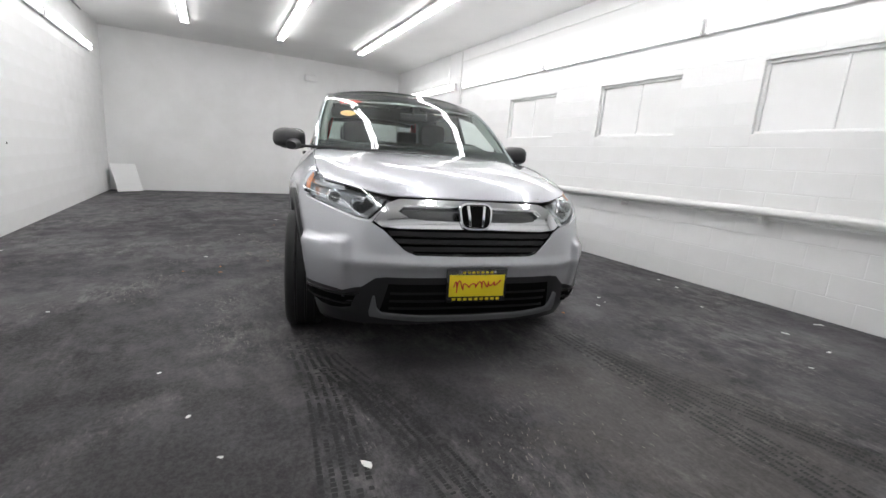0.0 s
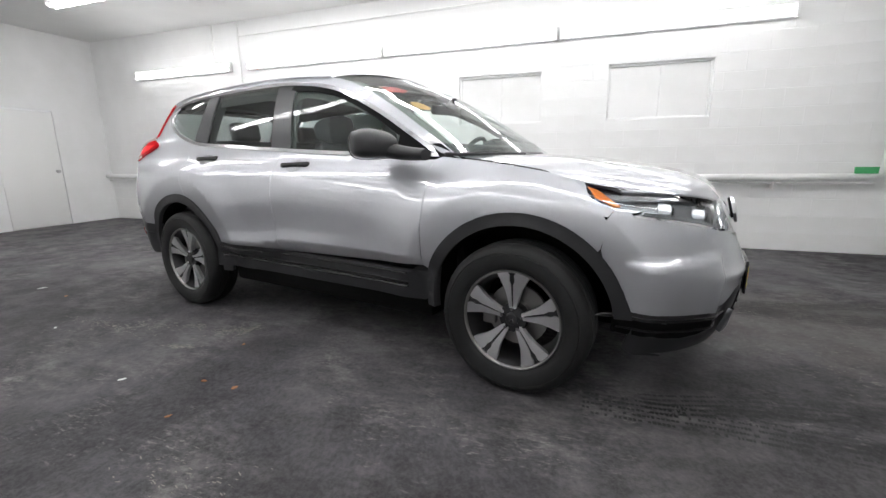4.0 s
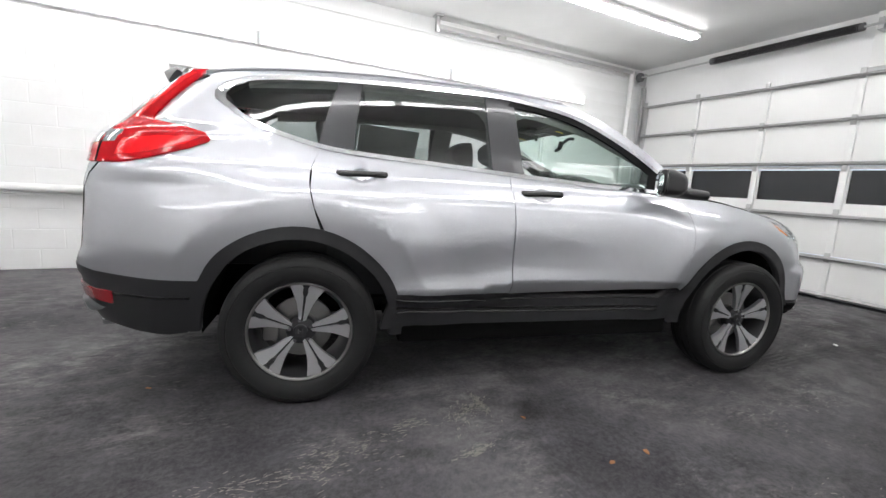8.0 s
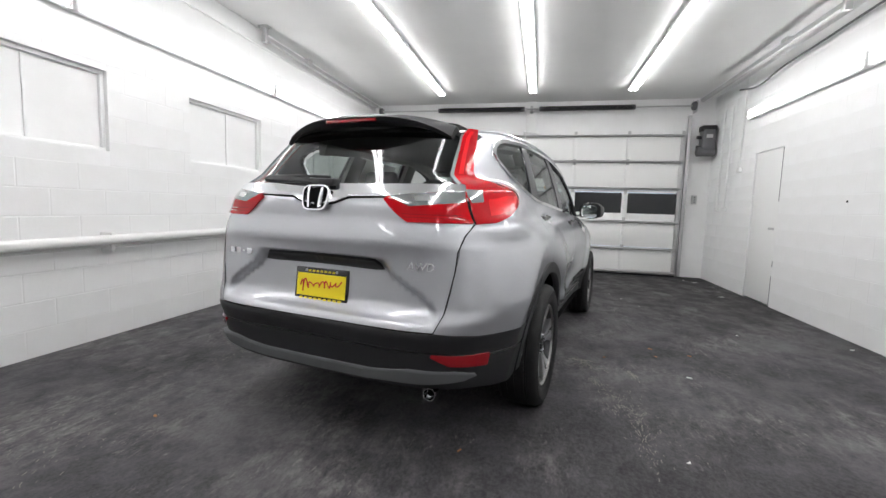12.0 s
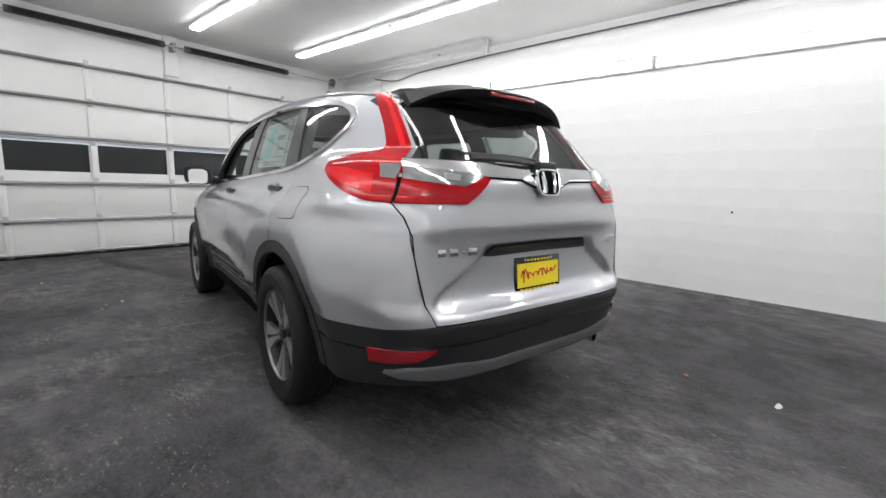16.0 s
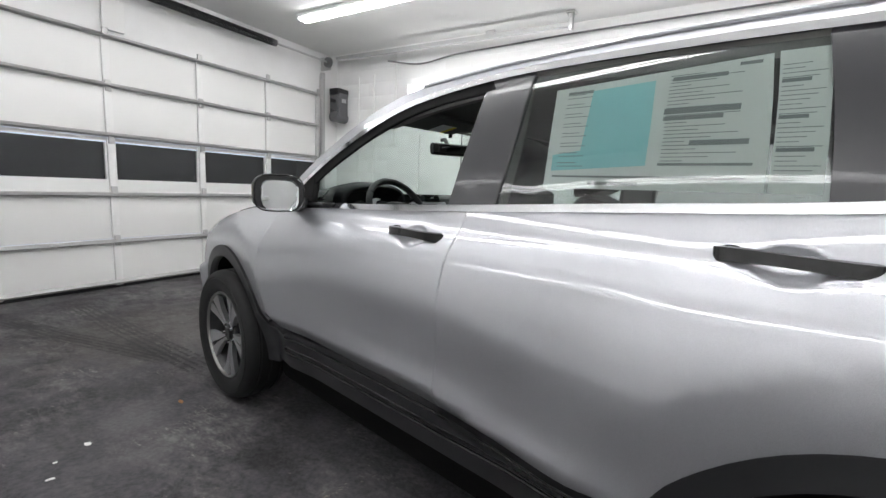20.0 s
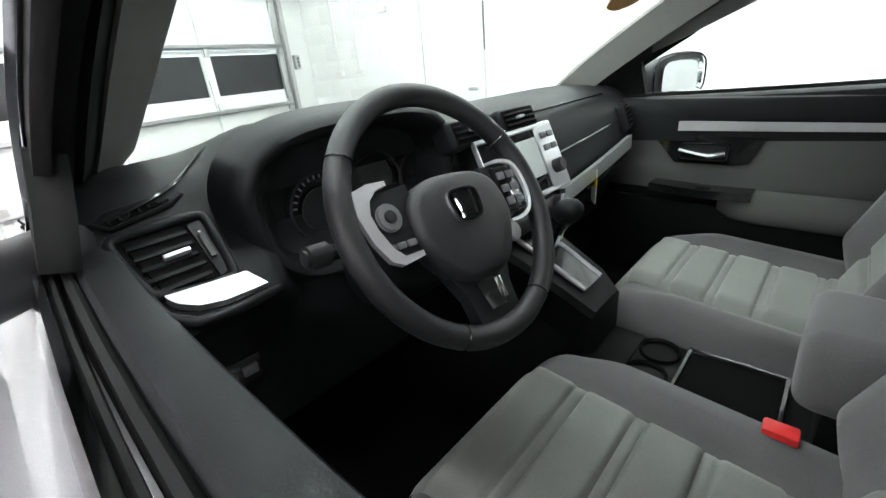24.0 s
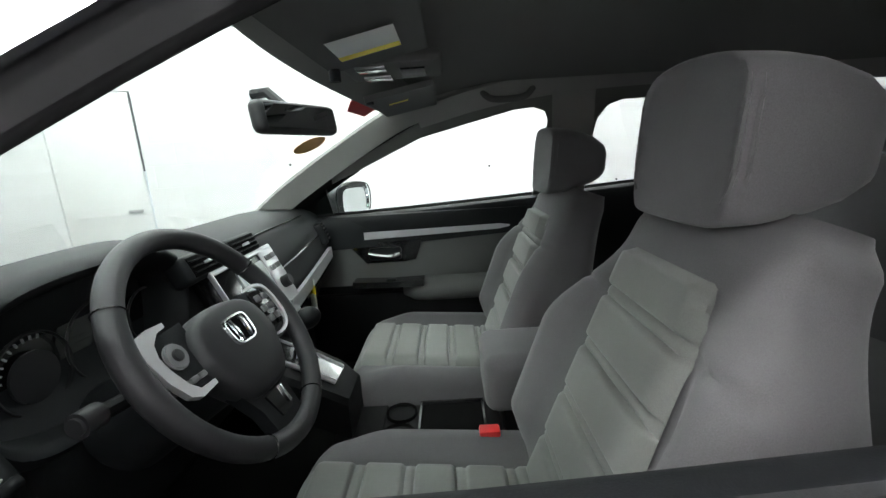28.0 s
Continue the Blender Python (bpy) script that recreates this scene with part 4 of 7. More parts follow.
    for z_, r_ in ((0.503, 0.005), (0.428, 0.006)):
        path = [skin(sx(x, z_ + 0.012 * smooth(x, -0.2, -0.9)), z_ + 0.012 * smooth(x, -0.2, -0.9), side, 0.013) for x in [0.72 - 1.6 * k / 24 for k in range(25)]]
        part("sill_ridge", rod(path, r_, 8), GLOSS, car)
    # broad chrome corner behind the rear side glass
    panel("chrome_corner", [(-1.6, 1.515), (-1.66, 1.49), (-1.69, 1.455), (-1.685, 1.425), (-1.62, 1.372), (-1.66, 1.375), (-1.735, 1.43), (-1.735, 1.465), (-1.69, 1.51), (-1.62, 1.532)], CHROME, car, side, 0.003, 0.04, 0.008, 0.0, "broad chrome corner")
    # black frame between the chrome and the front glass
    outer = line([(0.86, 1.132), (0.68, 1.243), (0.48, 1.358), (0.22, 1.478), (0.01, 1.538), (-0.255, 1.57)], 4)
    inner = [(x - 0.022 - 0.01 * (x > 0.5), z - 0.03 + 0.008 * (x > 0.7)) for x, z in outer]
    panel("window_seal", outer + inner[::-1], SEAL, car, side, -0.002, 0.05, 0.012, 0.0, "black window frame seal")

# roof
re_z = hermite(sorted(ROOF_EDGE))


def roof_at(u, v):
    x = 0.06 + (-1.9 - 0.06) * u
    f = 2 * v - 1
    x += 0.1 * (1 - f * f) * (1 - u) ** 3 - 0.06 * (1 - f * f) * u ** 3
    xe = min(0.06, max(-1.9, x))
    ze = re_z(xe)
    w = wide(xe, ze)
    crown = 0.062 - 0.02 * u
    return Vector((x, f * w, ze + crown * (1 - abs(f) ** 2.6)))


part("roof", outward(grid(roof_at, 30, 24)), PAINT, car, "", 50)


def shield_at(u, v, inset=0.0):
    # u: 0 at the cowl, 1 at the roof
    f = 2 * v - 1
    k = u * (len(PILLAR) - 1)
    pts = [Vector(p) for p in PILLAR]
    i = min(int(k), len(pts) - 2)
    p = pts[i].lerp(pts[i + 1], k - i)
    w = wide(p[0], p[1]) - 0.004
    bulge = (0.16 - 0.06 * u) * (1 - f * f)
    return Vector((p[0] + bulge, f * w, p[1] + 0.055 * u * u * (1 - f * f) + 0.004))


part("windshield", outward(grid(shield_at, 12, 16)), GLASS, car, "clear windshield glass", 60)
part("windshield_header", outward(grid(lambda u, v: shield_at(0.965 + 0.035 * u, v) + Vector((-0.002, 0, -0.004)), 2, 16)), GLOSS, car, "dark band along the glass edge", 60)
part("cowl", outward(grid(lambda u, v: shield_at(-0.0, v) + Vector((-0.03 + 0.16 * u, 0, -0.005 - 0.02 * u)), 3, 16)), BLACK, car, "black cowl panel", 60)


def hood_at(u, v):
    # u: 0 at the cowl, 1 at the nose
    f = 2 * v - 1
    x_side = 0.93 + (1.8 - 0.93) * u
    zs = hood_z(x_side)
    w = wide(x_side, zs) - 0.002
    x_mid = 1.12 + (2.11 - 1.12) * u
    x = x_side + (x_mid - x_side) * (1 - abs(f) ** 2.4)
    mid = 1.128 - 0.075 * u - 0.123 * u ** 4
    z = zs + (mid - zs) * (1 - abs(f) ** 2.2)
    z += 0.012 * math.exp(-((abs(f) - 0.62) / 0.1) ** 2) * math.sin(min(1, u * 1.2) * math.pi)
    if u > 0.97:
        z -= 0.012 * (1 - abs(f) ** 6)
    edge = raw(sy(abs(f) * w, z), z, 1)[0] - 0.008
    x += (edge - x) * smooth(u, 0.55, 1.0)
    return Vector((x, f * w, z))


part("hood", outward(grid(hood_at, 26, 36, 0.0)), PAINT, car, "", 50)

for v in (0, 1):
    path = [hood_at(0.02 + 0.97 * k / 24, v) + Vector((0, (1 - 2 * v) * 0.002, 0.001)) for k in range(25)]
    part("hood_seam", rod(path, 0.002, 6), DARKIN, car, "dark gap beside the hood")

# the hood's lip, turned down over lamps and grille
poly = [Y(0, 0.924), Y(0.38, 0.928), Y(0.5, 0.942), Y(0.62, 0.957), Y(0.72, 0.969), X(1.74, 0.984), X(1.74, 0.981), Y(0.72, 0.965), Y(0.62, 0.951), Y(0.5, 0.929), Y(0.41, 0.914), Y(0.38, 0.914), Y(0, 0.914)]
wrap("hood_lip", poly, PAINT, car, -0.005, 0.03, 0.01)
# nose: upper bumper, grille, lower intake
poly = [Y(0, 0.64), Y(0.3, 0.645), Y(0.35, 0.665), Y(0.45, 0.755), Y(0.5, 0.785), Y(0.56, 0.795), Y(0.66, 0.825), Y(0.78, 0.868), X(1.84, 0.878), X(1.74, 0.885), X(1.71, 0.84), X(1.7, 0.72)]
a0 = math.degrees(math.atan2(0.72 - FA[1], 1.7 - FA[0]))
a1 = math.degrees(math.atan2(0.455 - FA[1], 1.81 - FA[0]))
poly += [X(*p) for p in arc(*FA, AR, a0, a1, 8)][1:]
poly += [X(1.9, 0.45), Y(0.78, 0.45), Y(0.6, 0.455), Y(0.53, 0.475), Y(0.47, 0.525), Y(0.42, 0.533), Y(0, 0.533)]
wrap("front_bumper", poly, PAINT, car, res=0.022)
poly = [Y(0, 0.538), Y(0.43, 0.538), Y(0.48, 0.53), Y(0.54, 0.478), Y(0.61, 0.458), Y(0.78, 0.455), X(1.92, 0.453), X(1.806, 0.455), X(1.818, 0.37), X(1.8, 0.27), X(1.84, 0.235), X(1.95, 0.235), Y(0.7, 0.25), Y(0.5, 0.272), Y(0, 0.282)]
wrap("lower_bumper", poly, BLACK, car, 0.003, 0.04, label="black lower bumper")
# flush sheet without depth; the opening's shade is its colour
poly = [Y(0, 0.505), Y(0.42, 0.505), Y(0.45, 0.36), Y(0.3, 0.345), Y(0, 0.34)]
wrap("lower_grille", poly, DARKIN, car, 0.006, 0.05, label="lower intake, a flush sheet coloured as deep shade")
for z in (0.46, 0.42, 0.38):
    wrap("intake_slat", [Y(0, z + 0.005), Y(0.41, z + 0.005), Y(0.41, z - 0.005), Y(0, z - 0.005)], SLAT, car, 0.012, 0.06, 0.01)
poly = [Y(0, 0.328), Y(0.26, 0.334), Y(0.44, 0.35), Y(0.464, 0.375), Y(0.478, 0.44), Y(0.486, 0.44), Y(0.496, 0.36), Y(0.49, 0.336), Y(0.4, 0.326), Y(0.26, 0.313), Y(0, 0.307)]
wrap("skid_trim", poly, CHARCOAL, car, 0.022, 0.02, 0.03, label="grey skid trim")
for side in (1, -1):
    # the pocket is a flat sheet whose colour stands for shade
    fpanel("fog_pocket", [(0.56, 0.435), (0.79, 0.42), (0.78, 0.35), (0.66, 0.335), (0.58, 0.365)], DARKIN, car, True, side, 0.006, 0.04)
    fpanel("fog_trim", [(0.54, 0.447), (0.8, 0.437), (0.81, 0.42), (0.56, 0.43)], GLOSS, car, True, side, 0.01, 0.04)
    fpanel("fog_blade", [(0.57, 0.4), (0.78, 0.385), (0.78, 0.375), (0.58, 0.385)], GLOSS, car, True, side, 0.01, 0.04)
    # headlamp
    hl = [X(1.56, 1.003), X(1.64, 0.993), X(1.74, 0.978), Y(0.72, 0.962), Y(0.62, 0.948), Y(0.5, 0.925), Y(0.41, 0.908), Y(0.46, 0.85), Y(0.51, 0.795), Y(0.57, 0.803), Y(0.66, 0.832), Y(0.78, 0.873), X(1.84, 0.885), X(1.74, 0.893), X(1.64, 0.94)]
    h = wrap("headlamp", hl, BOWL, car, -0.045, 0.03, 0.03, both=False, side=side, label="clear headlamp with chrome reflectors")
    wrap("lens", hl, LENS, h, 0.003, 0.03, 0.0, both=False, side=side, label="clear lens")
    wrap("lamp_backing", [X(1.555, 1.0), X(1.64, 0.938), X(1.74, 0.891), X(1.72, 0.86), X(1.62, 0.88), X(1.54, 0.95)], PAINT, car, -0.004, 0.03, 0.0, both=False, side=side)
    wrap("amber_marker", [X(1.62, 0.985), X(1.665, 0.968), X(1.76, 0.905), X(1.735, 0.905), X(1.66, 0.945)], AMBER, h, -0.006, 0.03, 0.01, both=False, side=side, label="amber side marker")
    for cy, cz, r_ in ((0.69, 0.9, 0.045), (0.58, 0.87, 0.04)):
        c0 = skin(sy(cy, cz), cz, side, -0.05)
        part("projector", cyl(r_, 0.05, tuple(c0), "x", 24, r_ * 0.75, 0.006), CHROME, h, "round chrome projector")
        part("bulb_glass", cyl(r_ * 0.72, 0.012, (c0.x + 0.03, c0.y, c0.z), "x", 20, r_ * 0.5, 0.003), GLOSS, h)
    wrap("running_light", [Y(0.76, 0.872), Y(0.64, 0.835), Y(0.53, 0.808), Y(0.47, 0.86), Y(0.44, 0.9), Y(0.46, 0.9), Y(0.5, 0.86), Y(0.55, 0.825), Y(0.64, 0.85), Y(0.75, 0.885)], CLEAR, h, -0.02, 0.02, 0.02, both=False, side=side, label="clear light strip")
    wrap("inner_bezel", [Y(0.52, 0.925), Y(0.43, 0.906), Y(0.47, 0.85), Y(0.52, 0.81), Y(0.56, 0.82), Y(0.55, 0.87)], GLOSS, h, -0.028, 0.02, 0.02, both=False, side=side, label="gloss black inner bezel")
    wrap("reflector", [Y(0.77, 0.945), Y(0.63, 0.935), Y(0.63, 0.95), Y(0.76, 0.962)], CHROME, h, -0.02, 0.02, 0.02, both=False, side=side)
    wrap("lower_trim", [Y(0.46, 0.842), Y(0.5, 0.788), Y(0.57, 0.793), Y(0.66, 0.822), Y(0.78, 0.863), X(1.84, 0.876), X(1.84, 0.884), Y(0.78, 0.872), Y(0.66, 0.831), Y(0.57, 0.802), Y(0.51, 0.797)], CHROME, h, 0.002, 0.02, 0.01, both=False, side=side)
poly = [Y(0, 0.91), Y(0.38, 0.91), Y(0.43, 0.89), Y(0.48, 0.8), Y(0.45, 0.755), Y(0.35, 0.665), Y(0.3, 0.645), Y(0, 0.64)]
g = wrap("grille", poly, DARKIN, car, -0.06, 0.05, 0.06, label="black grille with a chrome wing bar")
# chrome wing bar: thin upper line, hollow with its shade put into the colour, broad lower blade
poly = [Y(0, 0.903), Y(0.37, 0.899), Y(0.43, 0.876), Y(0.49, 0.795), Y(0.46, 0.775), Y(0.38, 0.768), Y(0, 0.773), Y(0, 0.803), Y(0.25, 0.806), Y(0.33, 0.815), Y(0.38, 0.845), Y(0.35, 0.872), Y(0, 0.877)]
wrap("wing_bar", poly, CHROME, g, -0.004, 0.025, 0.04, label="chrome wing bar")
wrap("wing_hollow", [Y(0, 0.877), Y(0.35, 0.872), Y(0.38, 0.845), Y(0.33, 0.815), Y(0.25, 0.806), Y(0, 0.803)], WINGIN, g, -0.035, 0.03, 0.0)
for z in (0.745, 0.71, 0.675):
    w = 0.455 - (0.77 - z) * 1.02
    wrap("slat", [Y(0, z + 0.011), Y(w, z + 0.011), Y(w - 0.012, z - 0.011), Y(0, z - 0.011)], SLAT, g, -0.012, 0.05, 0.035)
wrap("lower_line", [Y(0, 0.653), Y(0.3, 0.656), Y(0.33, 0.668), Y(0.335, 0.66), Y(0.3, 0.647), Y(0, 0.643)], GLOSS, g, 0.0, 0.03, 0.02)

# tail
poly = [Y(0, 1.2, False), Y(0.3, 1.2, False), Y(0.655, 1.21, False), Y(0.664, 1.1, False), Y(0.669, 1.05, False), Y(0.664, 0.9, False), Y(0.634, 0.72, False), Y(0.609, 0.648, False), Y(0, 0.648, False)]
wrap("tailgate", poly, PAINT, car, 0.0, 0.022, label="silver tailgate")
poly = [Y(0, 1.56, False), Y(0.52, 1.56, False), Y(0.575, 1.52, False), Y(0.64, 1.24, False), Y(0, 1.245, False)]
wrap("rear_screen", poly, TINT, car, 0.0, 0.06, 0.0, label="dark tinted rear glass")
poly = [Y(0, 1.25, False), Y(0.3, 1.25, False), (-2.033, 1.254), (-2.033, 1.231), (-2.29, 1.205), (-2.58, 1.2), (-2.67, 1.175), Y(0, 1.16, False)]
wrap("tailgate_bar", poly, CHROME, car, 0.016, 0.025, 0.02, label="chrome tailgate bar")
wrap("bar_shadow_gap", [(-2.3, 1.206), (-2.58, 1.201), (-2.67, 1.176), Y(0, 1.161, False), Y(0, 1.152, False), (-2.67, 1.167), (-2.58, 1.193), (-2.3, 1.2)], DARKIN, car, 0.003, 0.025, 0.004, label="dark gap under the chrome bar")
wrap("glass_gap", [Y(0, 1.256, False), Y(0.3, 1.256, False), (-2.04, 1.26), (-2.04, 1.253), Y(0.3, 1.249, False), Y(0, 1.249, False)], DARKIN, car, 0.004, 0.025, 0.004, label="dark gap above the chrome bar")
wrap("gate_garnish", [Y(0, 0.935, False), Y(0.31, 0.93, False), Y(0.345, 0.885, False), Y(0.3, 0.88, False), Y(0, 0.885, False)], BLACK, car, 0.012, 0.03, 0.04, label="black plate garnish")
poly = [Y(0, 0.643, False), Y(0.6, 0.64, False), Y(0.72, 0.63, False), X(-2.1, 0.615), X(-1.76, 0.6)]
a1 = math.degrees(math.atan2(0.6 - RA[1], -1.77 - RA[0])) % 360
poly += [X(*p) for p in arc(*RA, AR, a1, 182, 6)] + [X(-1.9, 0.345), X(-2.05, 0.36), Y(0.72, 0.375, False), Y(0.6, 0.385, False), Y(0.3, 0.37, False), Y(0, 0.37, False)]
wrap("rear_bumper", poly, BLACK, car, 0.004, 0.035, label="textured black rear bumper")
wrap("bumper_step", [Y(0, 0.565, False), Y(0.62, 0.56, False), X(-2.12, 0.535), X(-1.8, 0.525), X(-1.8, 0.515), X(-2.12, 0.525), Y(0.62, 0.55, False), Y(0, 0.555, False)], GLOSS, car, 0.007, 0.04, 0.01)
poly = [Y(0, 0.448, False), Y(0.3, 0.45, False), Y(0.42, 0.462, False), Y(0.5, 0.476, False), Y(0.68, 0.472, False), Y(0.74, 0.452, False), Y(0.7, 0.436, False), Y(0.55, 0.422, False), Y(0.42, 0.418, False), Y(0.3, 0.41, False), Y(0, 0.406, False)]
wrap("rear_skid", poly, CHARCOAL, car, 0.026, 0.03, 0.05, label="grey rear skid trim")
for side in (1, -1):
    tl = [(-1.665, 1.225), (-1.7, 1.248), (-1.835, 1.275), (-1.955, 1.292), (-1.968, 1.3), (-1.975, 1.325), (-1.978, 1.405), (-1.974, 1.485), (-1.968, 1.56), (-2.008, 1.555), (-2.03, 1.51), (-2.036, 1.4), (-2.04, 1.305), (-2.036, 1.25), (-2.02, 1.19), (-2.022, 1.098), (-1.965, 1.103), (-1.865, 1.128), (-1.725, 1.178), (-1.668, 1.21)]
    t_ = wrap("tail_lamp", tl, RED, car, 0.012, 0.018, 0.03, both=False, side=side, label="red tail lamp")
    wrap("light_guide", [(-1.997, 1.54), (-2.014, 1.5), (-2.022, 1.4), (-2.024, 1.31), (-2.008, 1.31), (-2.006, 1.4), (-2.0, 1.5), (-1.985, 1.54)], REDBRIGHT, t_, 0.0145, 0.02, 0.006, both=False, side=side, label="bright red light guide")
    wrap("lower_lens", [(-1.71, 1.228), (-1.85, 1.222), (-1.97, 1.2), (-1.975, 1.13), (-1.87, 1.15), (-1.74, 1.195)], REDBRIGHT, t_, 0.0145, 0.02, 0.006, both=False, side=side, label="bright red lens")
    wrap("clear_lens", [(-1.985, 1.237), (-2.033, 1.237), (-2.018, 1.182), (-1.985, 1.187)], CLEAR, t_, 0.0148, 0.02, 0.006, both=False, side=side, label="clear lens")
    wrap("glass_edge", [(-2.026, 1.52), (-2.037, 1.4), (-2.041, 1.305), (-2.037, 1.25), (-2.049, 1.25), (-2.053, 1.305), (-2.048, 1.4), (-2.036, 1.52)], CHARCOAL, t_, 0.011, 0.02, 0.01, both=False, side=side, label="pale edge strip")
    g_ = wrap("gate_lamp", [(-2.032, 1.228), (-2.2, 1.215), (-2.33, 1.203), (-2.36, 1.19), (-2.262, 1.098), (-2.032, 1.098)], RED, car, 0.012, 0.02, 0.02, both=False, side=side, label="red lamp in the tailgate")
    wrap("reverse_lens", [(-2.035, 1.226), (-2.2, 1.213), (-2.325, 1.201), (-2.23, 1.163), (-2.09, 1.176), (-2.035, 1.184)], CLEAR, g_, 0.0145, 0.02, 0.006, both=False, side=side, label="clear reversing lens")
    wrap("lamp_backing", [(-1.93, 1.13), (-2.16, 1.14), (-2.16, 1.06), (-1.93, 1.05)], PAINT, car, -0.004, 0.03, 0.0, both=False, side=side)
    path = [skin(sy(y, z, False), z, side, 0.0005) for y, z in ((0.6685, 1.1), (0.672, 1.05), (0.671, 0.98), (0.667, 0.9), (0.652, 0.81), (0.637, 0.72), (0.612, 0.65))]
    part("gate_seam", rod(path, 0.0026, 6), DARKIN, car, "dark gap beside the tailgate")
    wrap("lamp_gap", [(-2.0225, 1.19), (-2.0325, 1.19), (-2.0325, 1.098), (-2.0245, 1.098)], DARKIN, car, 0.011, 0.02, 0.004, both=False, side=side, label="dark gap between the lamps")
    wrap("reflector_box", [(-2.15, 1.206), (-2.21, 1.2), (-2.205, 1.182), (-2.15, 1.186)], CHROME, g_, 0.0165, 0.02, 0.004, both=False, side=side, label="small bright reflector")
    for dz in (0.0, 0.014):
        wrap("lens_rib", [(-2.06, 1.13 - dz), (-2.27, 1.134 - dz), (-2.266, 1.131 - dz), (-2.06, 1.126 - dz)], REDDARK, g_, 0.0135, 0.02, 0.003, both=False, side=side)
    fpanel("rear_reflector", [(0.785, 0.54), (0.6, 0.553), (0.594, 0.54), (0.66, 0.5), (0.775, 0.482)], REDDARK, car, False, side, 0.014, 0.03, 0.02, label="dark red reflector")

# ---- fittings of the car's outside ----
def lathe(prof, seg=48, bm=None):
    """Profile of (radius, y) turned round the y axis."""
    b = bmesh.new()
    rows = []
    for k in range(seg):
        a = 2 * math.pi * k / seg
        rows.append([b.verts.new((r * math.cos(a), y, r * math.sin(a))) for r, y in prof])
    for k in range(seg):
        p, q = rows[k], rows[(k + 1) % seg]
        for j in range(len(prof) - 1):
            b.faces.new((p[j], p[j + 1], q[j + 1], q[j]))
    bmesh.ops.recalc_face_normals(b, faces=b.faces)
    return b


def plate(pts, y0, y1, bm=None):
    """A flat polygon of (x, z) given depth along y."""
    b = bmesh.new()
    lo = [b.verts.new((x, y0, z)) for x, z in pts]
    hi = [b.verts.new((x, y1, z)) for x, z in pts]
    b.faces.new(hi)
    b.faces.new(lo[::-1])
    for k in range(len(pts)):
        b.faces.new((lo[k - 1], lo[k], hi[k], hi[k - 1]))
    bmesh.ops.recalc_face_normals(b, faces=b.faces)
    return b if bm is None else join(bm, b)


TYRE = mesh_of("tyre", lathe([(0.238, 0.085), (0.246, 0.098), (0.252, 0.1), (0.256, 0.104), (0.27, 0.111), (0.3, 0.116), (0.318, 0.1155), (0.32, 0.112), (0.323, 0.112), (0.325, 0.115), (0.338, 0.11), (0.352, 0.1), (0.36, 0.085), (0.364, 0.062), (0.358, 0.058), (0.358, 0.05), (0.365, 0.046),
                               (0.366, 0.006), (0.359, 0.004), (0.359, -0.004), (0.366, -0.006), (0.365, -0.046), (0.358, -0.05), (0.358, -0.058), (0.364, -0.062), (0.36, -0.085), (0.335, -0.112), (0.26, -0.112), (0.238, -0.085)], 72), RUBBER, True, 30)
BARREL = mesh_of("barrel", lathe([(0.229, 0.088), (0.214, 0.06), (0.203, -0.02), (0.203, -0.08), (0.214, -0.09)], 48), ALLOYD)
LIP = mesh_of("rim_lip", lathe([(0.229, 0.088), (0.232, 0.096), (0.236, 0.1), (0.24, 0.1), (0.243, 0.094), (0.238, 0.084)], 64), STEEL)
DISC = mesh_of("brake_disc", lathe([(0.02, 0.02), (0.07, 0.02), (0.075, 0.0), (0.15, 0.0), (0.15, -0.02), (0.07, -0.02)], 40), STEEL)


def spoke_half(s_, inner):
    """One blade of a split spoke: the bright machined face or the dark inner facet."""
    if inner:
        pts = [(0.05, 0.0), (0.09, 0.006), (0.14, 0.01), (0.2, 0.014), (0.226, 0.016), (0.226, -0.016), (0.2, -0.014), (0.14, -0.01), (0.09, -0.006)]
    else:
        w_ = 1.3 if s_ > 0 else 1.05
        pts = [(0.046, s_ * 0.004), (0.052, s_ * 0.017), (0.09, s_ * 0.021 * w_), (0.14, s_ * 0.033 * w_), (0.18, s_ * 0.05 * w_), (0.205, s_ * 0.062 * w_), (0.222, s_ * 0.07 * w_), (0.228, s_ * 0.045 * w_), (0.23, s_ * 0.02), (0.215, s_ * 0.011), (0.19, s_ * 0.013), (0.168, s_ * 0.006), (0.12, s_ * 0.005), (0.08, s_ * 0.004)]
    d = plate(pts, 0.05, 0.07)
    for v in d.verts:
        rr = math.hypot(v.co.x, v.co.z)
        lift = 0.022 * ((rr - 0.05) / 0.17)
        if v.co.y > 0.065:
            v.co.y = (0.06 if inner else 0.0675) + lift - (0.0 if inner else 0.05 * abs(v.co.z))
        else:
            v.co.y = 0.04 + lift
    bmesh.ops.recalc_face_normals(d, faces=d.faces)
    return d


def spoke_mesh():
    b = bmesh.new()
    for s_ in (-1, 1):
        join(b, spoke_half(s_, False))
    return mesh_of("spoke", b, ALLOY, True, 25)


def pocket_mesh():
    return mesh_of("spoke_back", spoke_half(1, True), ALLOYD, True, 25)


SPOKE, POCKET = spoke_mesh(), pocket_mesh()
HUB = mesh_of("hub", lathe([(0.0, 0.08), (0.027, 0.08), (0.031, 0.077), (0.032, 0.068), (0.036, 0.066), (0.066, 0.064), (0.07, 0.056), (0.07, 0.02)], 40), ALLOYD)
NUT = mesh_of("lug_nut", cyl(0.0105, 0.024, (0, 0.07, 0), "y", 6, 0.0085), CHROME, True, 30)
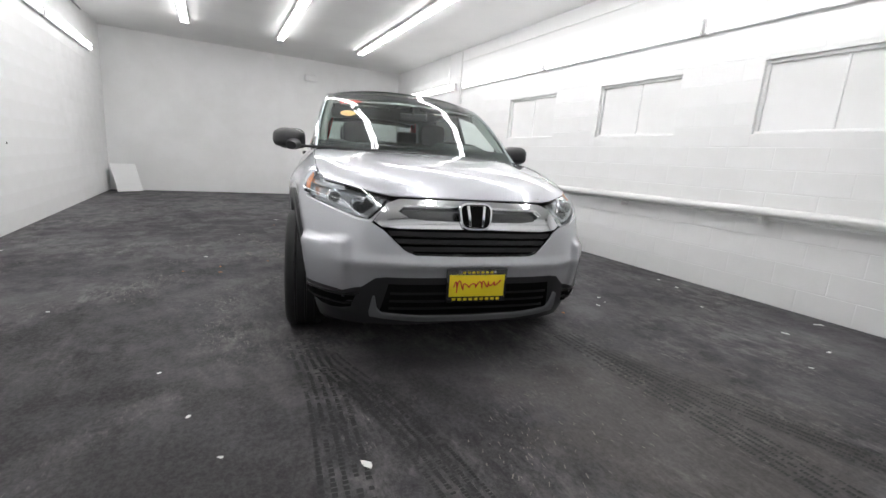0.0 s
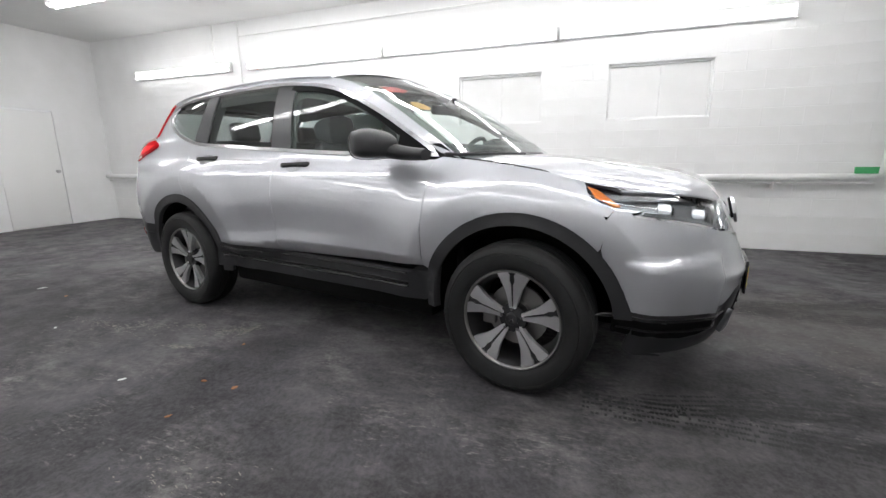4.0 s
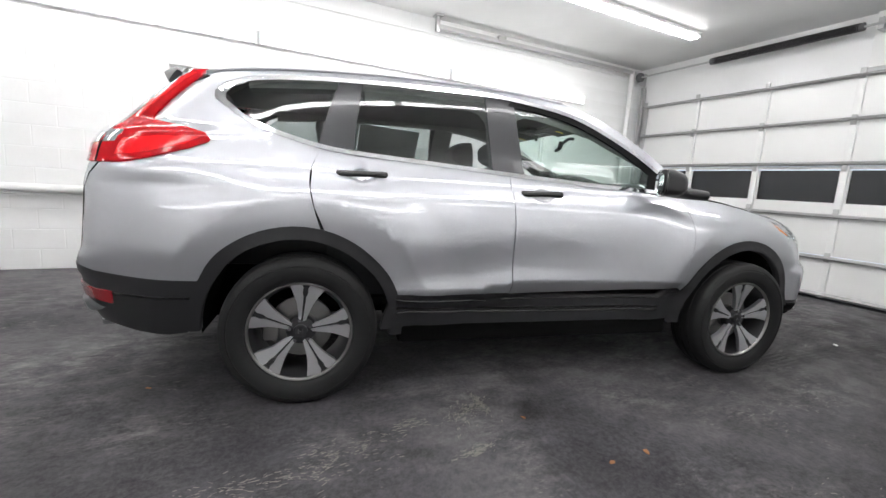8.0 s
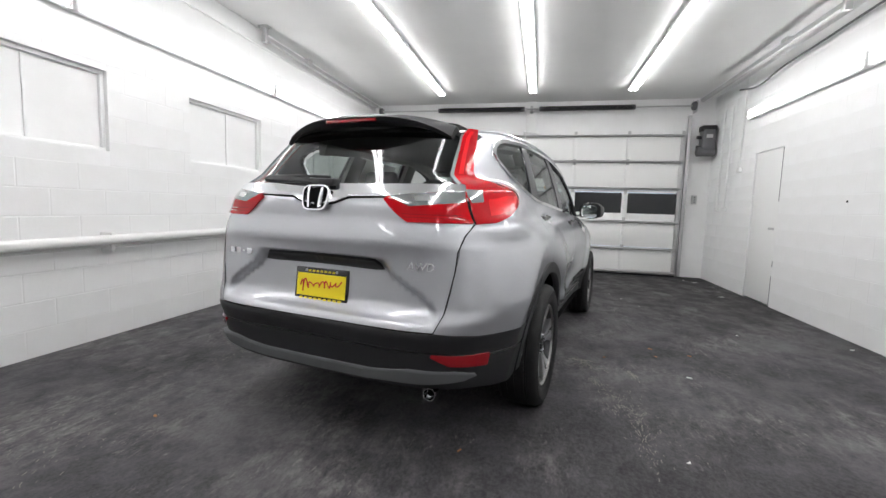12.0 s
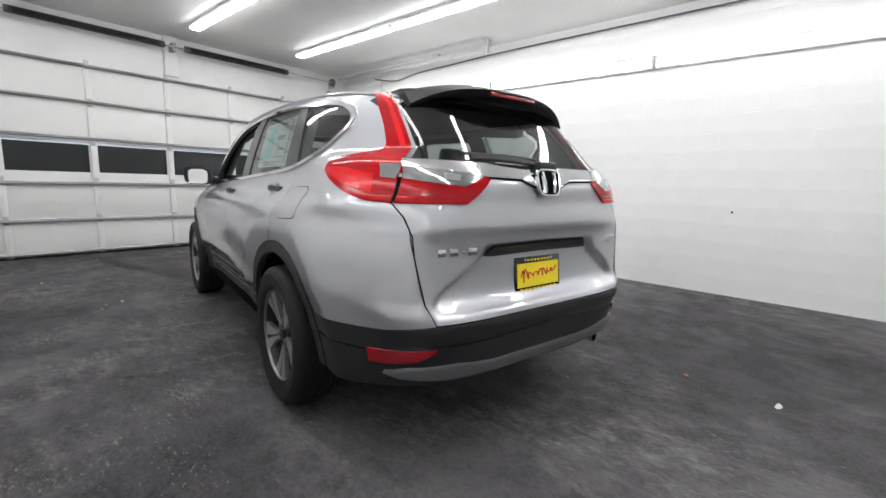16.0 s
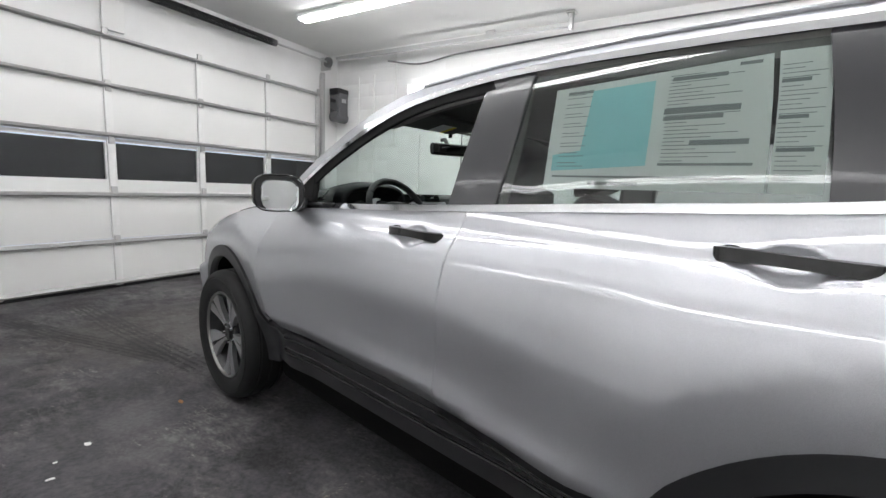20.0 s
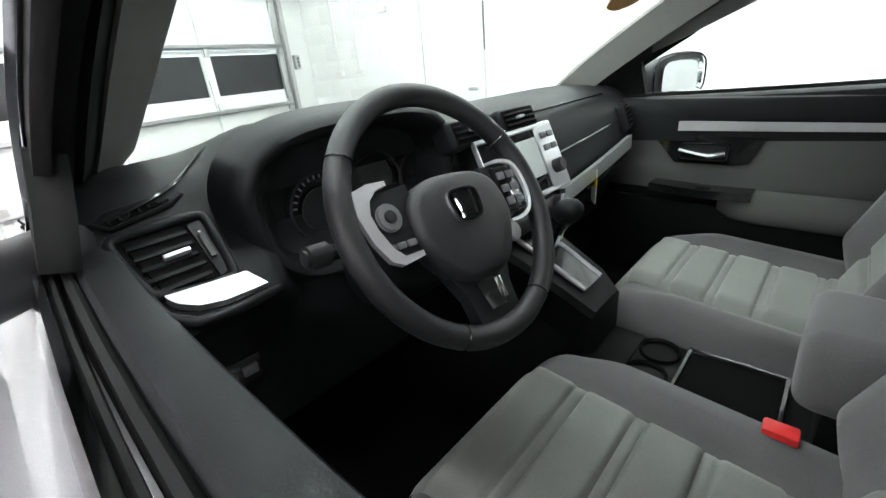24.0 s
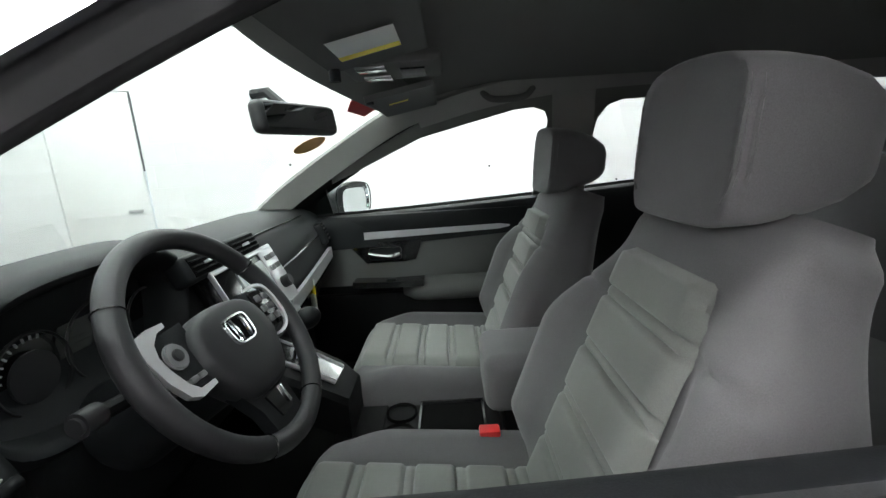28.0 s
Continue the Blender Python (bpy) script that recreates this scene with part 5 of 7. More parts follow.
CALIPER = mesh_of("caliper", box(0.07, 0.06, 0.13, (0.14, -0.005, 0.0), 0.012), STEEL)


def wheel(x, side, turn):
    m = pose(x, side * 0.8, 0.36) @ (pose(0, 0, 0, 0, 0, 0) if side > 0 else pose(0, 0, 0, 0, 0, 180))
    w = part("wheel", TYRE, RUBBER, car, "black tyre on a five-spoke two-tone alloy rim", 30, m)
    part("barrel", BARREL, None, w)
    part("rim_lip", LIP, None, w)
    part("brake_disc", DISC, None, w)
    part("caliper", CALIPER, None, w)
    part("hub", HUB, None, w)
    for k in range(5):
        r = pose(0, 0, 0, 0, turn + 72 * k)
        part("spoke", SPOKE, None, w, m=r)
        part("spoke_back", POCKET, None, w, m=r)
        a = radians(turn + 36 + 72 * k)
        part("lug_nut", NUT, None, w, m=pose(0.052 * math.cos(a), 0, 0.052 * math.sin(a)))
    badge = box(0.022, 0.004, 0.004, (0, 0.081, 0.0))
    box(0.005, 0.004, 0.022, (-0.009, 0.081, 0), bm=badge)
    box(0.005, 0.004, 0.022, (0.009, 0.081, 0), bm=badge)
    part("cap_badge", badge, CHROME, w)


for x, turns in ((1.33, (30, 54)), (-1.33, (20, 48))):
    for side in (1, -1):
        wheel(x, side, turns[side < 0])
        c_ = FA if x > 0 else RA
        # wheel well
        b = bmesh.new()
        ptsw = arc(c_[0], c_[1], 0.435, -4, 184, 26)
        va = [b.verts.new((px, side * (wide(px, max(0.2, pz)) - 0.015), pz)) for px, pz in ptsw]
        vb = [b.verts.new((px, side * 0.5, pz)) for px, pz in ptsw]
        for k in range(len(ptsw) - 1):
            b.faces.new((va[k], va[k + 1], vb[k + 1], vb[k]))
        b.faces.new(vb)
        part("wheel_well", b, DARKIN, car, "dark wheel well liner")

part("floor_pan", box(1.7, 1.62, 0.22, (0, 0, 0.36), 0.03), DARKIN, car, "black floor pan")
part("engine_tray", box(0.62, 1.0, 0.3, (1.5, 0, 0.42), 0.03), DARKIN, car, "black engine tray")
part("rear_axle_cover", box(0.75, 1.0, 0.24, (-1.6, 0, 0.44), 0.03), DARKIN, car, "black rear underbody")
part("exhaust_tip", lathe([(0.026, 0.0), (0.03, 0.0), (0.03, 0.14), (0.026, 0.14)], 20), CHROME, car, "chrome exhaust tip", 30, pose(-2.12, -0.55, 0.345, 0, 0, 97))

# shut lines look dark: a skin just inside the panels
for side in (1, -1):
    # seam backing strips
    for pts in (SEAM_F, SEAM_B, SEAM_R):
        a = line(pts, 4)
        poly = [(x - 0.02, z) for x, z in a] + [(x + 0.02, z) for x, z in a[::-1]]
        panel("seam_backing", poly, DARKIN, car, side, -0.013, 0.1, 0.0, 0.0)

    # door handles
    for cx, cz, tilt in ((-0.105, 1.073, -2.5), (-1.06, 1.117, -2.5)):
        base = skin(sx(cx, cz), cz, side)
        hm = pose(cx, base.y, cz, 0, tilt)
        prof = [(-0.008, -0.013), (0.002, -0.016), (0.008, -0.009), (0.009, 0.004), (0.004, 0.013), (-0.008, 0.011)]
        h = part("door_handle", sweep(catmull([(-0.12, side * 0.004, 0.002), (-0.108, side * 0.019, 0.003), (-0.07, side * 0.029, 0.004), (0.0, side * 0.033, 0.004), (0.07, side * 0.028, 0.002), (0.108, side * 0.017, -0.002), (0.12, side * 0.003, -0.005)], 6),
                                      prof, up=(0, 0, 1), scale=lambda t: 0.95 + 0.4 * abs(2 * t - 1) ** 1.2 - 0.75 * max(0, abs(2 * t - 1) - 0.85) / 0.15), GLOSS, car, "gloss black door handle over a finger hollow", 50, hm)
        for e_ in (-1, 1):
            foot = cyl(0.5, 1, (0, 0, 0), "y", 20)
            bmesh.ops.scale(foot, vec=(0.052, 0.012, 0.034), verts=foot.verts)
            part("handle_foot", foot, GLOSS, h, "", 40, pose(e_ * 0.094, side * 0.004, 0.0))
        if cx > -0.5 and side > 0:
            part("key_lock", cyl(0.008, 0.006, (-0.105, side * 0.024, 0.002), "y", 14), CHROME, h)

    # mirrors
    mm = pose(0.6, side * 0.94, 1.168, 0, 0, -14 if side > 0 else -28)
    half = 0.1 if side > 0 else 0.116
    sph = bmesh.new()
    bmesh.ops.create_uvsphere(sph, u_segments=40, v_segments=26, radius=1)
    for v in sph.verts:
        x, y, z = v.co
        k = (abs(x) ** 2.6 + abs(y) ** 4.2 + abs(z) ** 3.8) ** (1 / 3.6)
        x, y, z = x / k, y / k, z / k
        out_ = side * y
        if x < -0.35:
            x = -0.35
        # lower and slimmer towards the tip, with a flat underside and a sloping crown
        low = 0.062 + 0.004 * out_
        high = 0.084 - 0.01 * (out_ < 0) * abs(out_) - 0.018 * max(0, out_) ** 2 - 0.02 * max(0, x)
        v.co = (x * (0.098 - 0.02 * max(0, out_)), y * half, (z * high if z > 0 else z * low) + 0.01 * out_)
    mr = part("door_mirror", sph, BLACK, car, "black door mirror", 40, mm)
    part("mirror_seam", sweep([(-0.034, side * 0.004 + (half - 0.002) * math.copysign(abs(math.cos(a)) ** 0.55, math.cos(a)), 0.008 + 0.073 * math.copysign(abs(math.sin(a)) ** 0.6, math.sin(a))) for a in [2 * math.pi * k / 40 for k in range(40)]], ring(0.003, 5), True, up=(1, 0, 0)), GLOSS, mr)
    gl = lathe([(0.0, 0.0), (0.8, 0.0), (0.86, 0.01)], 28)
    for v in gl.verts:
        rr = math.hypot(v.co.x, v.co.z)
        ang = math.atan2(v.co.z, v.co.x)
        k = rr / max(0.3, (abs(math.cos(ang)) ** 4 + abs(math.sin(ang)) ** 4) ** 0.25)
        v.co = (-0.036 - v.co.y, (half - 0.014) * k * math.cos(ang) + side * 0.004, 0.073 * k * math.sin(ang))
    bmesh.ops.recalc_face_normals(gl, faces=gl.faces)
    part("mirror_glass", gl, MIRROR, mr, "silvered glass")
    arm = sweep(catmull([(0.03, -side * 0.02, -0.012), (0.07, -side * 0.08, -0.028), (0.14, -side * 0.125, -0.04), (0.25, -side * 0.16, -0.046)], 6), ring(0.05, 16, 1, 0.78), scale=lambda t: 1.12 - 0.4 * t)
    part("mirror_arm", arm, BLACK, mr)
    panel("mirror_base", [(0.86, 1.128), (0.62, 1.142), (0.635, 1.245), (0.66, 1.245)], SEAL, car, side, 0.003, 0.05, 0.03, 0.0, "black mirror triangle")
    rail = [skin(sx(x, z), z, side, 0.004) for x, z in line(ROOF_EDGE, 5)]
    part("roof_moulding", rod(rail, 0.006, 8), PAINT, car, "silver roof moulding")

# fuel flap on the car's left
rr = [tuple(p) for p in catmull([(-1.378, 1.115), (-1.4, 1.134), (-1.47, 1.135), (-1.535, 1.135), (-1.563, 1.112), (-1.575, 1.06), (-1.583, 1.018), (-1.563, 0.996), (-1.47, 0.988), (-1.4, 0.985), (-1.377, 1.004), (-1.374, 1.06)], 4, True)]
panel("fuel_flap_gap", [(x + (0.0035 if x > -1.47 else -0.0035), z + (0.0035 if z > 1.06 else -0.0035)) for x, z in rr], DARKIN, car, 1, 0.0008, 0.04, 0.004, 0.0)
panel("fuel_flap", rr, PAINT, car, 1, 0.003, 0.04, 0.006, 0.0, "silver fuel flap")


def badge_frame(m, s_, parent, name):
    """A chrome rounded frame with two plain upright bars."""
    pts = []
    for k in range(32):
        a = 2 * math.pi * k / 32
        c, sn = math.cos(a), math.sin(a)
        q = (abs(c) ** 4 + abs(sn) ** 4) ** -0.25
        pts.append((0, q * c * 0.072 * s_ * (1 + 0.1 * sn), q * sn * 0.058 * s_))
    b = part(name, sweep(pts, [(-0.007 * s_, -0.006 * s_), (0.007 * s_, -0.006 * s_), (0.004 * s_, 0.006 * s_), (-0.004 * s_, 0.006 * s_)], True, up=(1, 0, 0)), CHROME, parent, "chrome badge", 30, m)
    for d in (-1, 1):
        part("badge_bar", sweep([(0.004 * s_, d * 0.03 * s_, -0.047 * s_), (0.008 * s_, d * 0.034 * s_, 0.0), (0.004 * s_, d * 0.04 * s_, 0.047 * s_)], [(-0.009 * s_, -0.006 * s_), (0.009 * s_, -0.006 * s_), (0.006 * s_, 0.005 * s_), (-0.006 * s_, 0.005 * s_)], up=(1, 0, 0)), CHROME, b)
    part("badge_back", box(0.01 * s_, 0.13 * s_, 0.1 * s_, (-0.008 * s_, 0, 0), 0.004 * s_), DARKIN, b)
    return b


badge_frame(pose(2.195, 0, 0.832, 0, -14), 1.08, car, "front_badge")
badge_frame(pose(-2.325, 0.008, 1.192, 0, -12, 180), 0.98, car, "rear_badge")


def squiggle(n, w, h):
    """A hand-like line that spells nothing."""
    pts = []
    for k in range(n + 1):
        t = k / n
        pts.append((0, w * (t - 0.5) + 0.006 * math.sin(t * 47), h * (math.sin(t * 52 + 1.5 * math.sin(t * 9)) * (0.28 + 0.3 * (t < 0.16) + 0.1 * math.sin(t * 13)) ) + 0.02 * (t - 0.5)))
    return pts


def dealer_plate(m, name):
    p = part(name, box(0.012, 0.312, 0.166, (0, 0, 0), 0.004), GLOSS, car, "black plate frame with a yellow dealer card", 30, m)
    part("card", box(0.004, 0.285, 0.108, (0.006, 0, 0.0)), YELLOW, p, "yellow card")
    part("red_script", sweep(squiggle(140, 0.24, 0.045), ring(0.0032, 5), up=(1, 0, 0)), REDINK, p, "red script line", 60, pose(0.009, 0, 0.004))
    for k in range(9):
        part("print_bar", box(0.002, 0.018, 0.012, (0.0072, -0.115 + k * 0.0285, -0.067)), YELLOW, p)
    for k in range(7):
        part("print_bar", box(0.002, 0.014, 0.009, (0.0072, -0.07 + k * 0.0235, 0.067)), YELLOW, p)
    for k in (-1, 1):
        part("bolt", cyl(0.006, 0.004, (0.0075, k * 0.09, 0.069), "x", 10), GALV, p)


dealer_plate(pose(2.275, 0.003, 0.507, 0, 0, 0), "front_plate")
part("plate_mount", box(0.05, 0.24, 0.12, (2.245, 0.003, 0.5), 0.01), BLACK, car)
dealer_plate(pose(-2.29, 0.0, 0.777, 0, -6, 180), "rear_plate")

# chrome letters of the tail: plain bars for the model name, the drive's three letters as they are
for k, (y, w) in enumerate(((0.57, 0.034), (0.52, 0.036), (0.478, 0.018), (0.435, 0.04))):
    p = skin(sy(y, 0.915, False), 0.915, 1, 0.004)
    part("badge_bar", box(0.006, w, 0.03 if k != 2 else 0.008, (0, 0, 0), 0.002), CHROME, car, "chrome badge bar", 30, pose(*p, 0, 0, -8))
awd = text_mesh("AWD", 0.05, 0.003, 0.2)
awd.materials.clear()
awd.materials.append(CHROME)
p = skin(sy(0.53, 0.912, False), 0.912, -1, 0.004)
part("drive_badge", awd, None, car, "chrome badge reading AWD", 30, pose(*p, 90, 0, -84))

# spoiler, wiper, aerial
def spoiler_at(u, v):
    f = 2 * v - 1
    e = roof_at(1.0, v)
    back = 0.2 * (1 - 0.25 * abs(f) ** 3)
    z = e.z + 0.012 + 0.034 * smooth(u, 0, 0.45) - 0.022 * u * u - 0.055 * abs(f) ** 4 * u
    return Vector((e.x + 0.08 - back * u - 0.08 * (1 - u), e.y * (1.0 - 0.02 * u), z + 0.006 * math.sin(u * math.pi)))


def spoiler_low(u, v):
    f = 2 * v - 1
    p = spoiler_at(u, v)
    drop = (0.068 - 0.03 * u) * (1 - 0.3 * abs(f) ** 4)
    return Vector((p.x + 0.02 * u, p.y, p.z - drop * (0.35 + 0.65 * min(1, (1 - u) * 2.5 + 0.35))))


b = bmesh.new()
NU, NV = 8, 26
gu = [[b.verts.new(spoiler_at(i / NU, j / NV)) for j in range(NV + 1)] for i in range(NU + 1)]
gl_ = [[b.verts.new(spoiler_low(i / NU, j / NV)) for j in range(NV + 1)] for i in range(NU + 1)]
for i in range(NU):
    for j in range(NV):
        b.faces.new((gu[i][j], gu[i + 1][j], gu[i + 1][j + 1], gu[i][j + 1]))
        b.faces.new((gl_[i][j], gl_[i][j + 1], gl_[i + 1][j + 1], gl_[i + 1][j]))
for j in range(NV):
    b.faces.new((gu[NU][j], gl_[NU][j], gl_[NU][j + 1], gu[NU][j + 1]))
for i in range(NU):
    b.faces.new((gu[i][0], gl_[i][0], gl_[i + 1][0], gu[i + 1][0]))
    b.faces.new((gu[i][NV], gu[i + 1][NV], gl_[i + 1][NV], gl_[i][NV]))
bmesh.ops.recalc_face_normals(b, faces=b.faces)
so = part("spoiler", b, BLACK, car, "black roof spoiler", 40)
part("brake_light", box(0.012, 0.3, 0.016, (spoiler_at(1, 0.5).x + 0.003, 0, spoiler_at(1, 0.5).z - 0.018), 0.003), REDDARK, so, "dark red high brake light")
wrap("glass_header", [Y(0, 1.6, False), Y(0.5, 1.58, False), Y(0.59, 1.53, False), Y(0.585, 1.49, False), Y(0.5, 1.52, False), Y(0, 1.535, False)], GLOSS, car, 0.003, 0.04, 0.0)
wp = part("rear_wiper", sweep(catmull([(-2.27, 0.03, 1.262), (-2.275, 0.1, 1.275), (-2.262, 0.28, 1.283), (-2.24, 0.4, 1.282)], 6), [(-0.012, -0.006), (0.012, -0.006), (0.008, 0.01), (-0.008, 0.01)], up=(-0.9, 0, 0.4)), BLACK, car, "black rear wiper")
part("wiper_cap", box(0.06, 0.13, 0.035, (-2.275, -0.01, 1.265), 0.012), BLACK, wp)
part("wiper_blade", sweep([(-2.23, 0.0, 1.293), (-2.222, 0.2, 1.3), (-2.205, 0.42, 1.298)], ring(0.007, 6)), BLACK, wp)
fin = grid(lambda u, v: Vector((-1.52 - 0.16 * u, (2 * v - 1) * 0.035 * (1 - u * 0.1) * 1.0, roof_at(0.82, 0.5).z + 0.055 * u * (1 - abs(2 * v - 1) ** 1.5))), 8, 8)
part("aerial_fin", fin, PAINT, car, "silver roof aerial")
for side in (1, -1):
    wpath = [shield_at(0.01, 0.5 + side * 0.02 + 0.0), shield_at(0.015, 0.5 - 0.18 + side * 0.12), shield_at(0.01, 0.5 - 0.36 + side * 0.2)]
    part("front_wiper", sweep([p + Vector((0.008, 0, 0.008)) for p in catmull(wpath, 6)], [(-0.008, -0.005), (0.008, -0.005), (0.005, 0.008), (-0.005, 0.008)], up=(0.6, 0, 0.8)), BLACK, car, "black wiper")

# papers on the glass
st = panel("window_sticker", [(-0.49, 1.515), (-0.975, 1.54), (-1.0, 1.245), (-0.515, 1.24)], PAPER, car, 1, -0.013, 0.1, 0.0, 0.0, "large white and cyan price sheet inside the glass")
s2 = panel("window_sticker", [(-0.985, 1.542), (-1.066, 1.54), (-1.088, 1.245), (-1.005, 1.245)], PAPER, car, 1, -0.0125, 0.1, 0.0, 0.0, "narrow white printed sheet inside the glass")
panel("cyan_block", [(-0.6, 1.5), (-0.752, 1.508), (-0.768, 1.3), (-0.53, 1.287), (-0.525, 1.33), (-0.6, 1.34)], CYAN, st, 1, -0.0118, 0.1, 0.0, 0.0)


def print_line(x0, x1, z, h_, par=st):
    """A plain bar of print; the sheet leans a little."""
    q = 0.07 * (1.5 - z)
    panel("print_line", [(x0 - q, z + h_), (x1 - q, z + h_), (x1 - q, z), (x0 - q, z)], INK, par, 1, -0.0118, 0.1, 0.0, 0.0)


for x0, x1, z, h_ in ((-0.53, -0.6, 1.495, 0.008), (-0.79, -0.9, 1.5, 0.01), (-0.78, -0.93, 1.42, 0.014), (-0.78, -0.9, 1.405, 0.01), (-0.84, -0.95, 1.345, 0.012), (-0.78, -0.96, 1.3, 0.006), (-0.52, -0.95, 1.27, 0.005), (-0.62, -0.74, 1.252, 0.008), (-0.92, -0.96, 1.52, 0.008)):
    print_line(x0, x1, z, h_)
for k in range(24):
    z = 1.31 + 0.0088 * k
    print_line(-0.785, -0.83 - 0.1 * ((k * 7) % 5) / 4, z, 0.0018)
    if k % 3:
        print_line(-0.53, -0.56 - 0.02 * ((k * 5) % 3), z - 0.02, 0.0018)
for k in range(26):
    print_line(-0.995, -1.03 - 0.035 * ((k * 5) % 4) / 3, 1.27 + 0.0095 * k, 0.008 if k in (6, 13, 21) else 0.0016, s2)


def on_shield(u0, v0, pts, d=-0.004):
    b = bmesh.new()
    b.faces.new([b.verts.new(shield_at(u0 + a, v0 + c) + Vector((d, 0, d * 0.7))) for a, c in pts])
    return b


oval = [(0.045 * math.sin(2 * math.pi * k / 24), 0.04 * math.cos(2 * math.pi * k / 24)) for k in range(24)]
part("orange_sticker", on_shield(0.53, 0.14, oval), ORANGE, car, "orange oval sticker inside the windshield")
part("red_sticker", on_shield(0.72, 0.15, [(-0.035, -0.06), (-0.035, 0.03), (0.0, 0.07), (0.035, 0.03), (0.035, -0.06)]), REDINK, car, "red tag sticker inside the windshield")
part("sticker_print", on_shield(0.75, 0.135, [(-0.02, -0.045), (-0.02, 0.01), (0.018, 0.01), (0.018, -0.045)], -0.006), PAPER, car)

# ---- the car's inside ----
def loft(rings, cap=True):
    b = bmesh.new()
    vs = [[b.verts.new(p) for p in r] for r in rings]
    n = len(rings[0])
    for a, c in zip(vs, vs[1:]):
        for k in range(n):
            b.faces.new((a[k], a[(k + 1) % n], c[(k + 1) % n], c[k]))
    if cap:
        b.faces.new(vs[0][::-1])
        b.faces.new(vs[-1])
    bmesh.ops.recalc_face_normals(b, faces=b.faces)
    return b


def pads(d, first, pitch, count):
    """Height of the quilted rolls: broad pads with a narrow welt between two stitches."""
    k = (d - first) / pitch
    if k < 0 or k > count:
        return 0.0
    f = k - math.floor(k)
    if f < 0.8:
        return 0.014 * (1 - abs(2 * f / 0.8 - 1) ** 14)
    return 0.006 * (1 - abs(2 * (f - 0.8) / 0.2 - 1) ** 3)


def seat(x0, y0, zc, zh):
    """A front seat: x0 the cushion's front, zc the cushion's height, zh the headrest's height."""
    L = 0.55

    def cushion_top(t, f):
        top = zc - 0.05 * t - 0.08 * (max(0, 0.13 - t) / 0.13) ** 2
        return top + 0.05 * smooth(f, 0.55, 0.86) * smooth(t, 0.04, 0.35) - 0.012 * math.exp(-((f - 0.6) / 0.03) ** 2)

    c = []
    for i in range(45):
        t = i / 44
        ringp = []
        for k in range(64):
            a = 2 * math.pi * k / 64
            cy, sz = math.cos(a), math.sin(a)
            q = (abs(cy) ** 4 + abs(sz) ** 4) ** -0.25
            y, z = q * cy * 0.265 * (1 - 0.07 * (1 - t) ** 8), q * sz
            if z > 0:
                f = abs(y) / 0.265
                zz = cushion_top(t, f) - 0.045 * smooth(f, 0.88, 1.0)
                zz = zz * min(1, z) + (zc - 0.1) * (1 - min(1, z))
            else:
                zz = zc - 0.1 + z * 0.045
            ringp.append((x0 - L * t, y0 + y, zz))
        c.append(ringp)
    s_ = part("front_seat", loft(c), SEATM, car, "grey cloth front seat with ribbed centre panels", 60)

    def cushion_panel(u, v):
        t = 0.03 + 0.9 * u
        w = (2 * v - 1) * 0.152
        edge = smooth(abs(2 * v - 1), 1.0, 0.86)
        return Vector((x0 - L * t, y0 + w, cushion_top(t, abs(w) / 0.265) + 0.002 + edge * (0.004 + pads(t * L, 0.05, 0.095, 4.8))))

    part("cushion_panel", grid(cushion_panel, 200, 22), SEATC, s_, "lighter ribbed cloth panel", 60)
    # backrest, leaning back
    H = 0.6
    xb, zb = x0 - 0.5, zc - 0.09
    lean = Vector((-0.36, 0, 0.933))
    fwd = Vector((0.933, 0, 0.36))

    def back_half(t):
        return 0.28 - 0.105 * smooth(t, 0.5, 0.93) - 0.03 * smooth(t, 0.93, 1.0)

    def back_front(t, y):
        fr = abs(y) / back_half(t)
        bol = 0.075 * smooth(fr, 0.5, 0.84) * smooth(t, 0.02, 0.2) * smooth(t, 0.86, 0.5)
        seam = 0.012 * math.exp(-((fr - 0.56) / 0.03) ** 2) * smooth(t, 0.88, 0.8)
        cross = 0.008 * math.exp(-((t - 0.7) / 0.008) ** 2) * smooth(fr, 0.55, 0.65)
        return 0.055 + bol - seam - cross - 0.03 * smooth(t, 0.9, 1.0)

    rings_ = []
    for i in range(61):
        t = i / 60
        half = back_half(t)
        ringp = []
        for k in range(64):
            a = 2 * math.pi * k / 64
            cy, sf = math.cos(a), math.sin(a)
            q = (abs(cy) ** 4 + abs(sf) ** 4) ** -0.25
            y, f = q * cy * half, q * sf
            d = back_front(t, y) * min(1, f) if f > 0 else f * (0.125 - 0.04 * t)
            ringp.append(tuple(Vector((xb, y0 + y, zb)) + lean * (H * t) + fwd * d))
        rings_.append(ringp)
    part("backrest", loft(rings_), SEATM, s_, "", 60)

    def back_panel(u, v):
        t = 0.06 + 0.78 * u
        w = (2 * v - 1) * (0.152 - 0.03 * u) * (1 - 0.16 * max(0, (u - 0.93) / 0.07) ** 3)
        edge = smooth(abs(2 * v - 1), 1.0, 0.85) * smooth(u, 1.0, 0.97)
        d = back_front(t, w) + 0.002 + edge * (0.004 + pads(t * H, 0.04, 0.098, 4.75))
        return Vector((xb, y0 + w, zb)) + lean * (H * t) + fwd * d

    part("back_panel", grid(back_panel, 220, 22), SEATC, s_, "lighter ribbed cloth panel", 60)
    top = Vector((xb, y0, zb)) + lean * H
    # headrest: a flat front face, piped corners, sides that narrow towards the back
    rise, ahead = Vector((-0.1, 0, 0.995)), Vector((0.995, 0, 0.1))
    hr = []
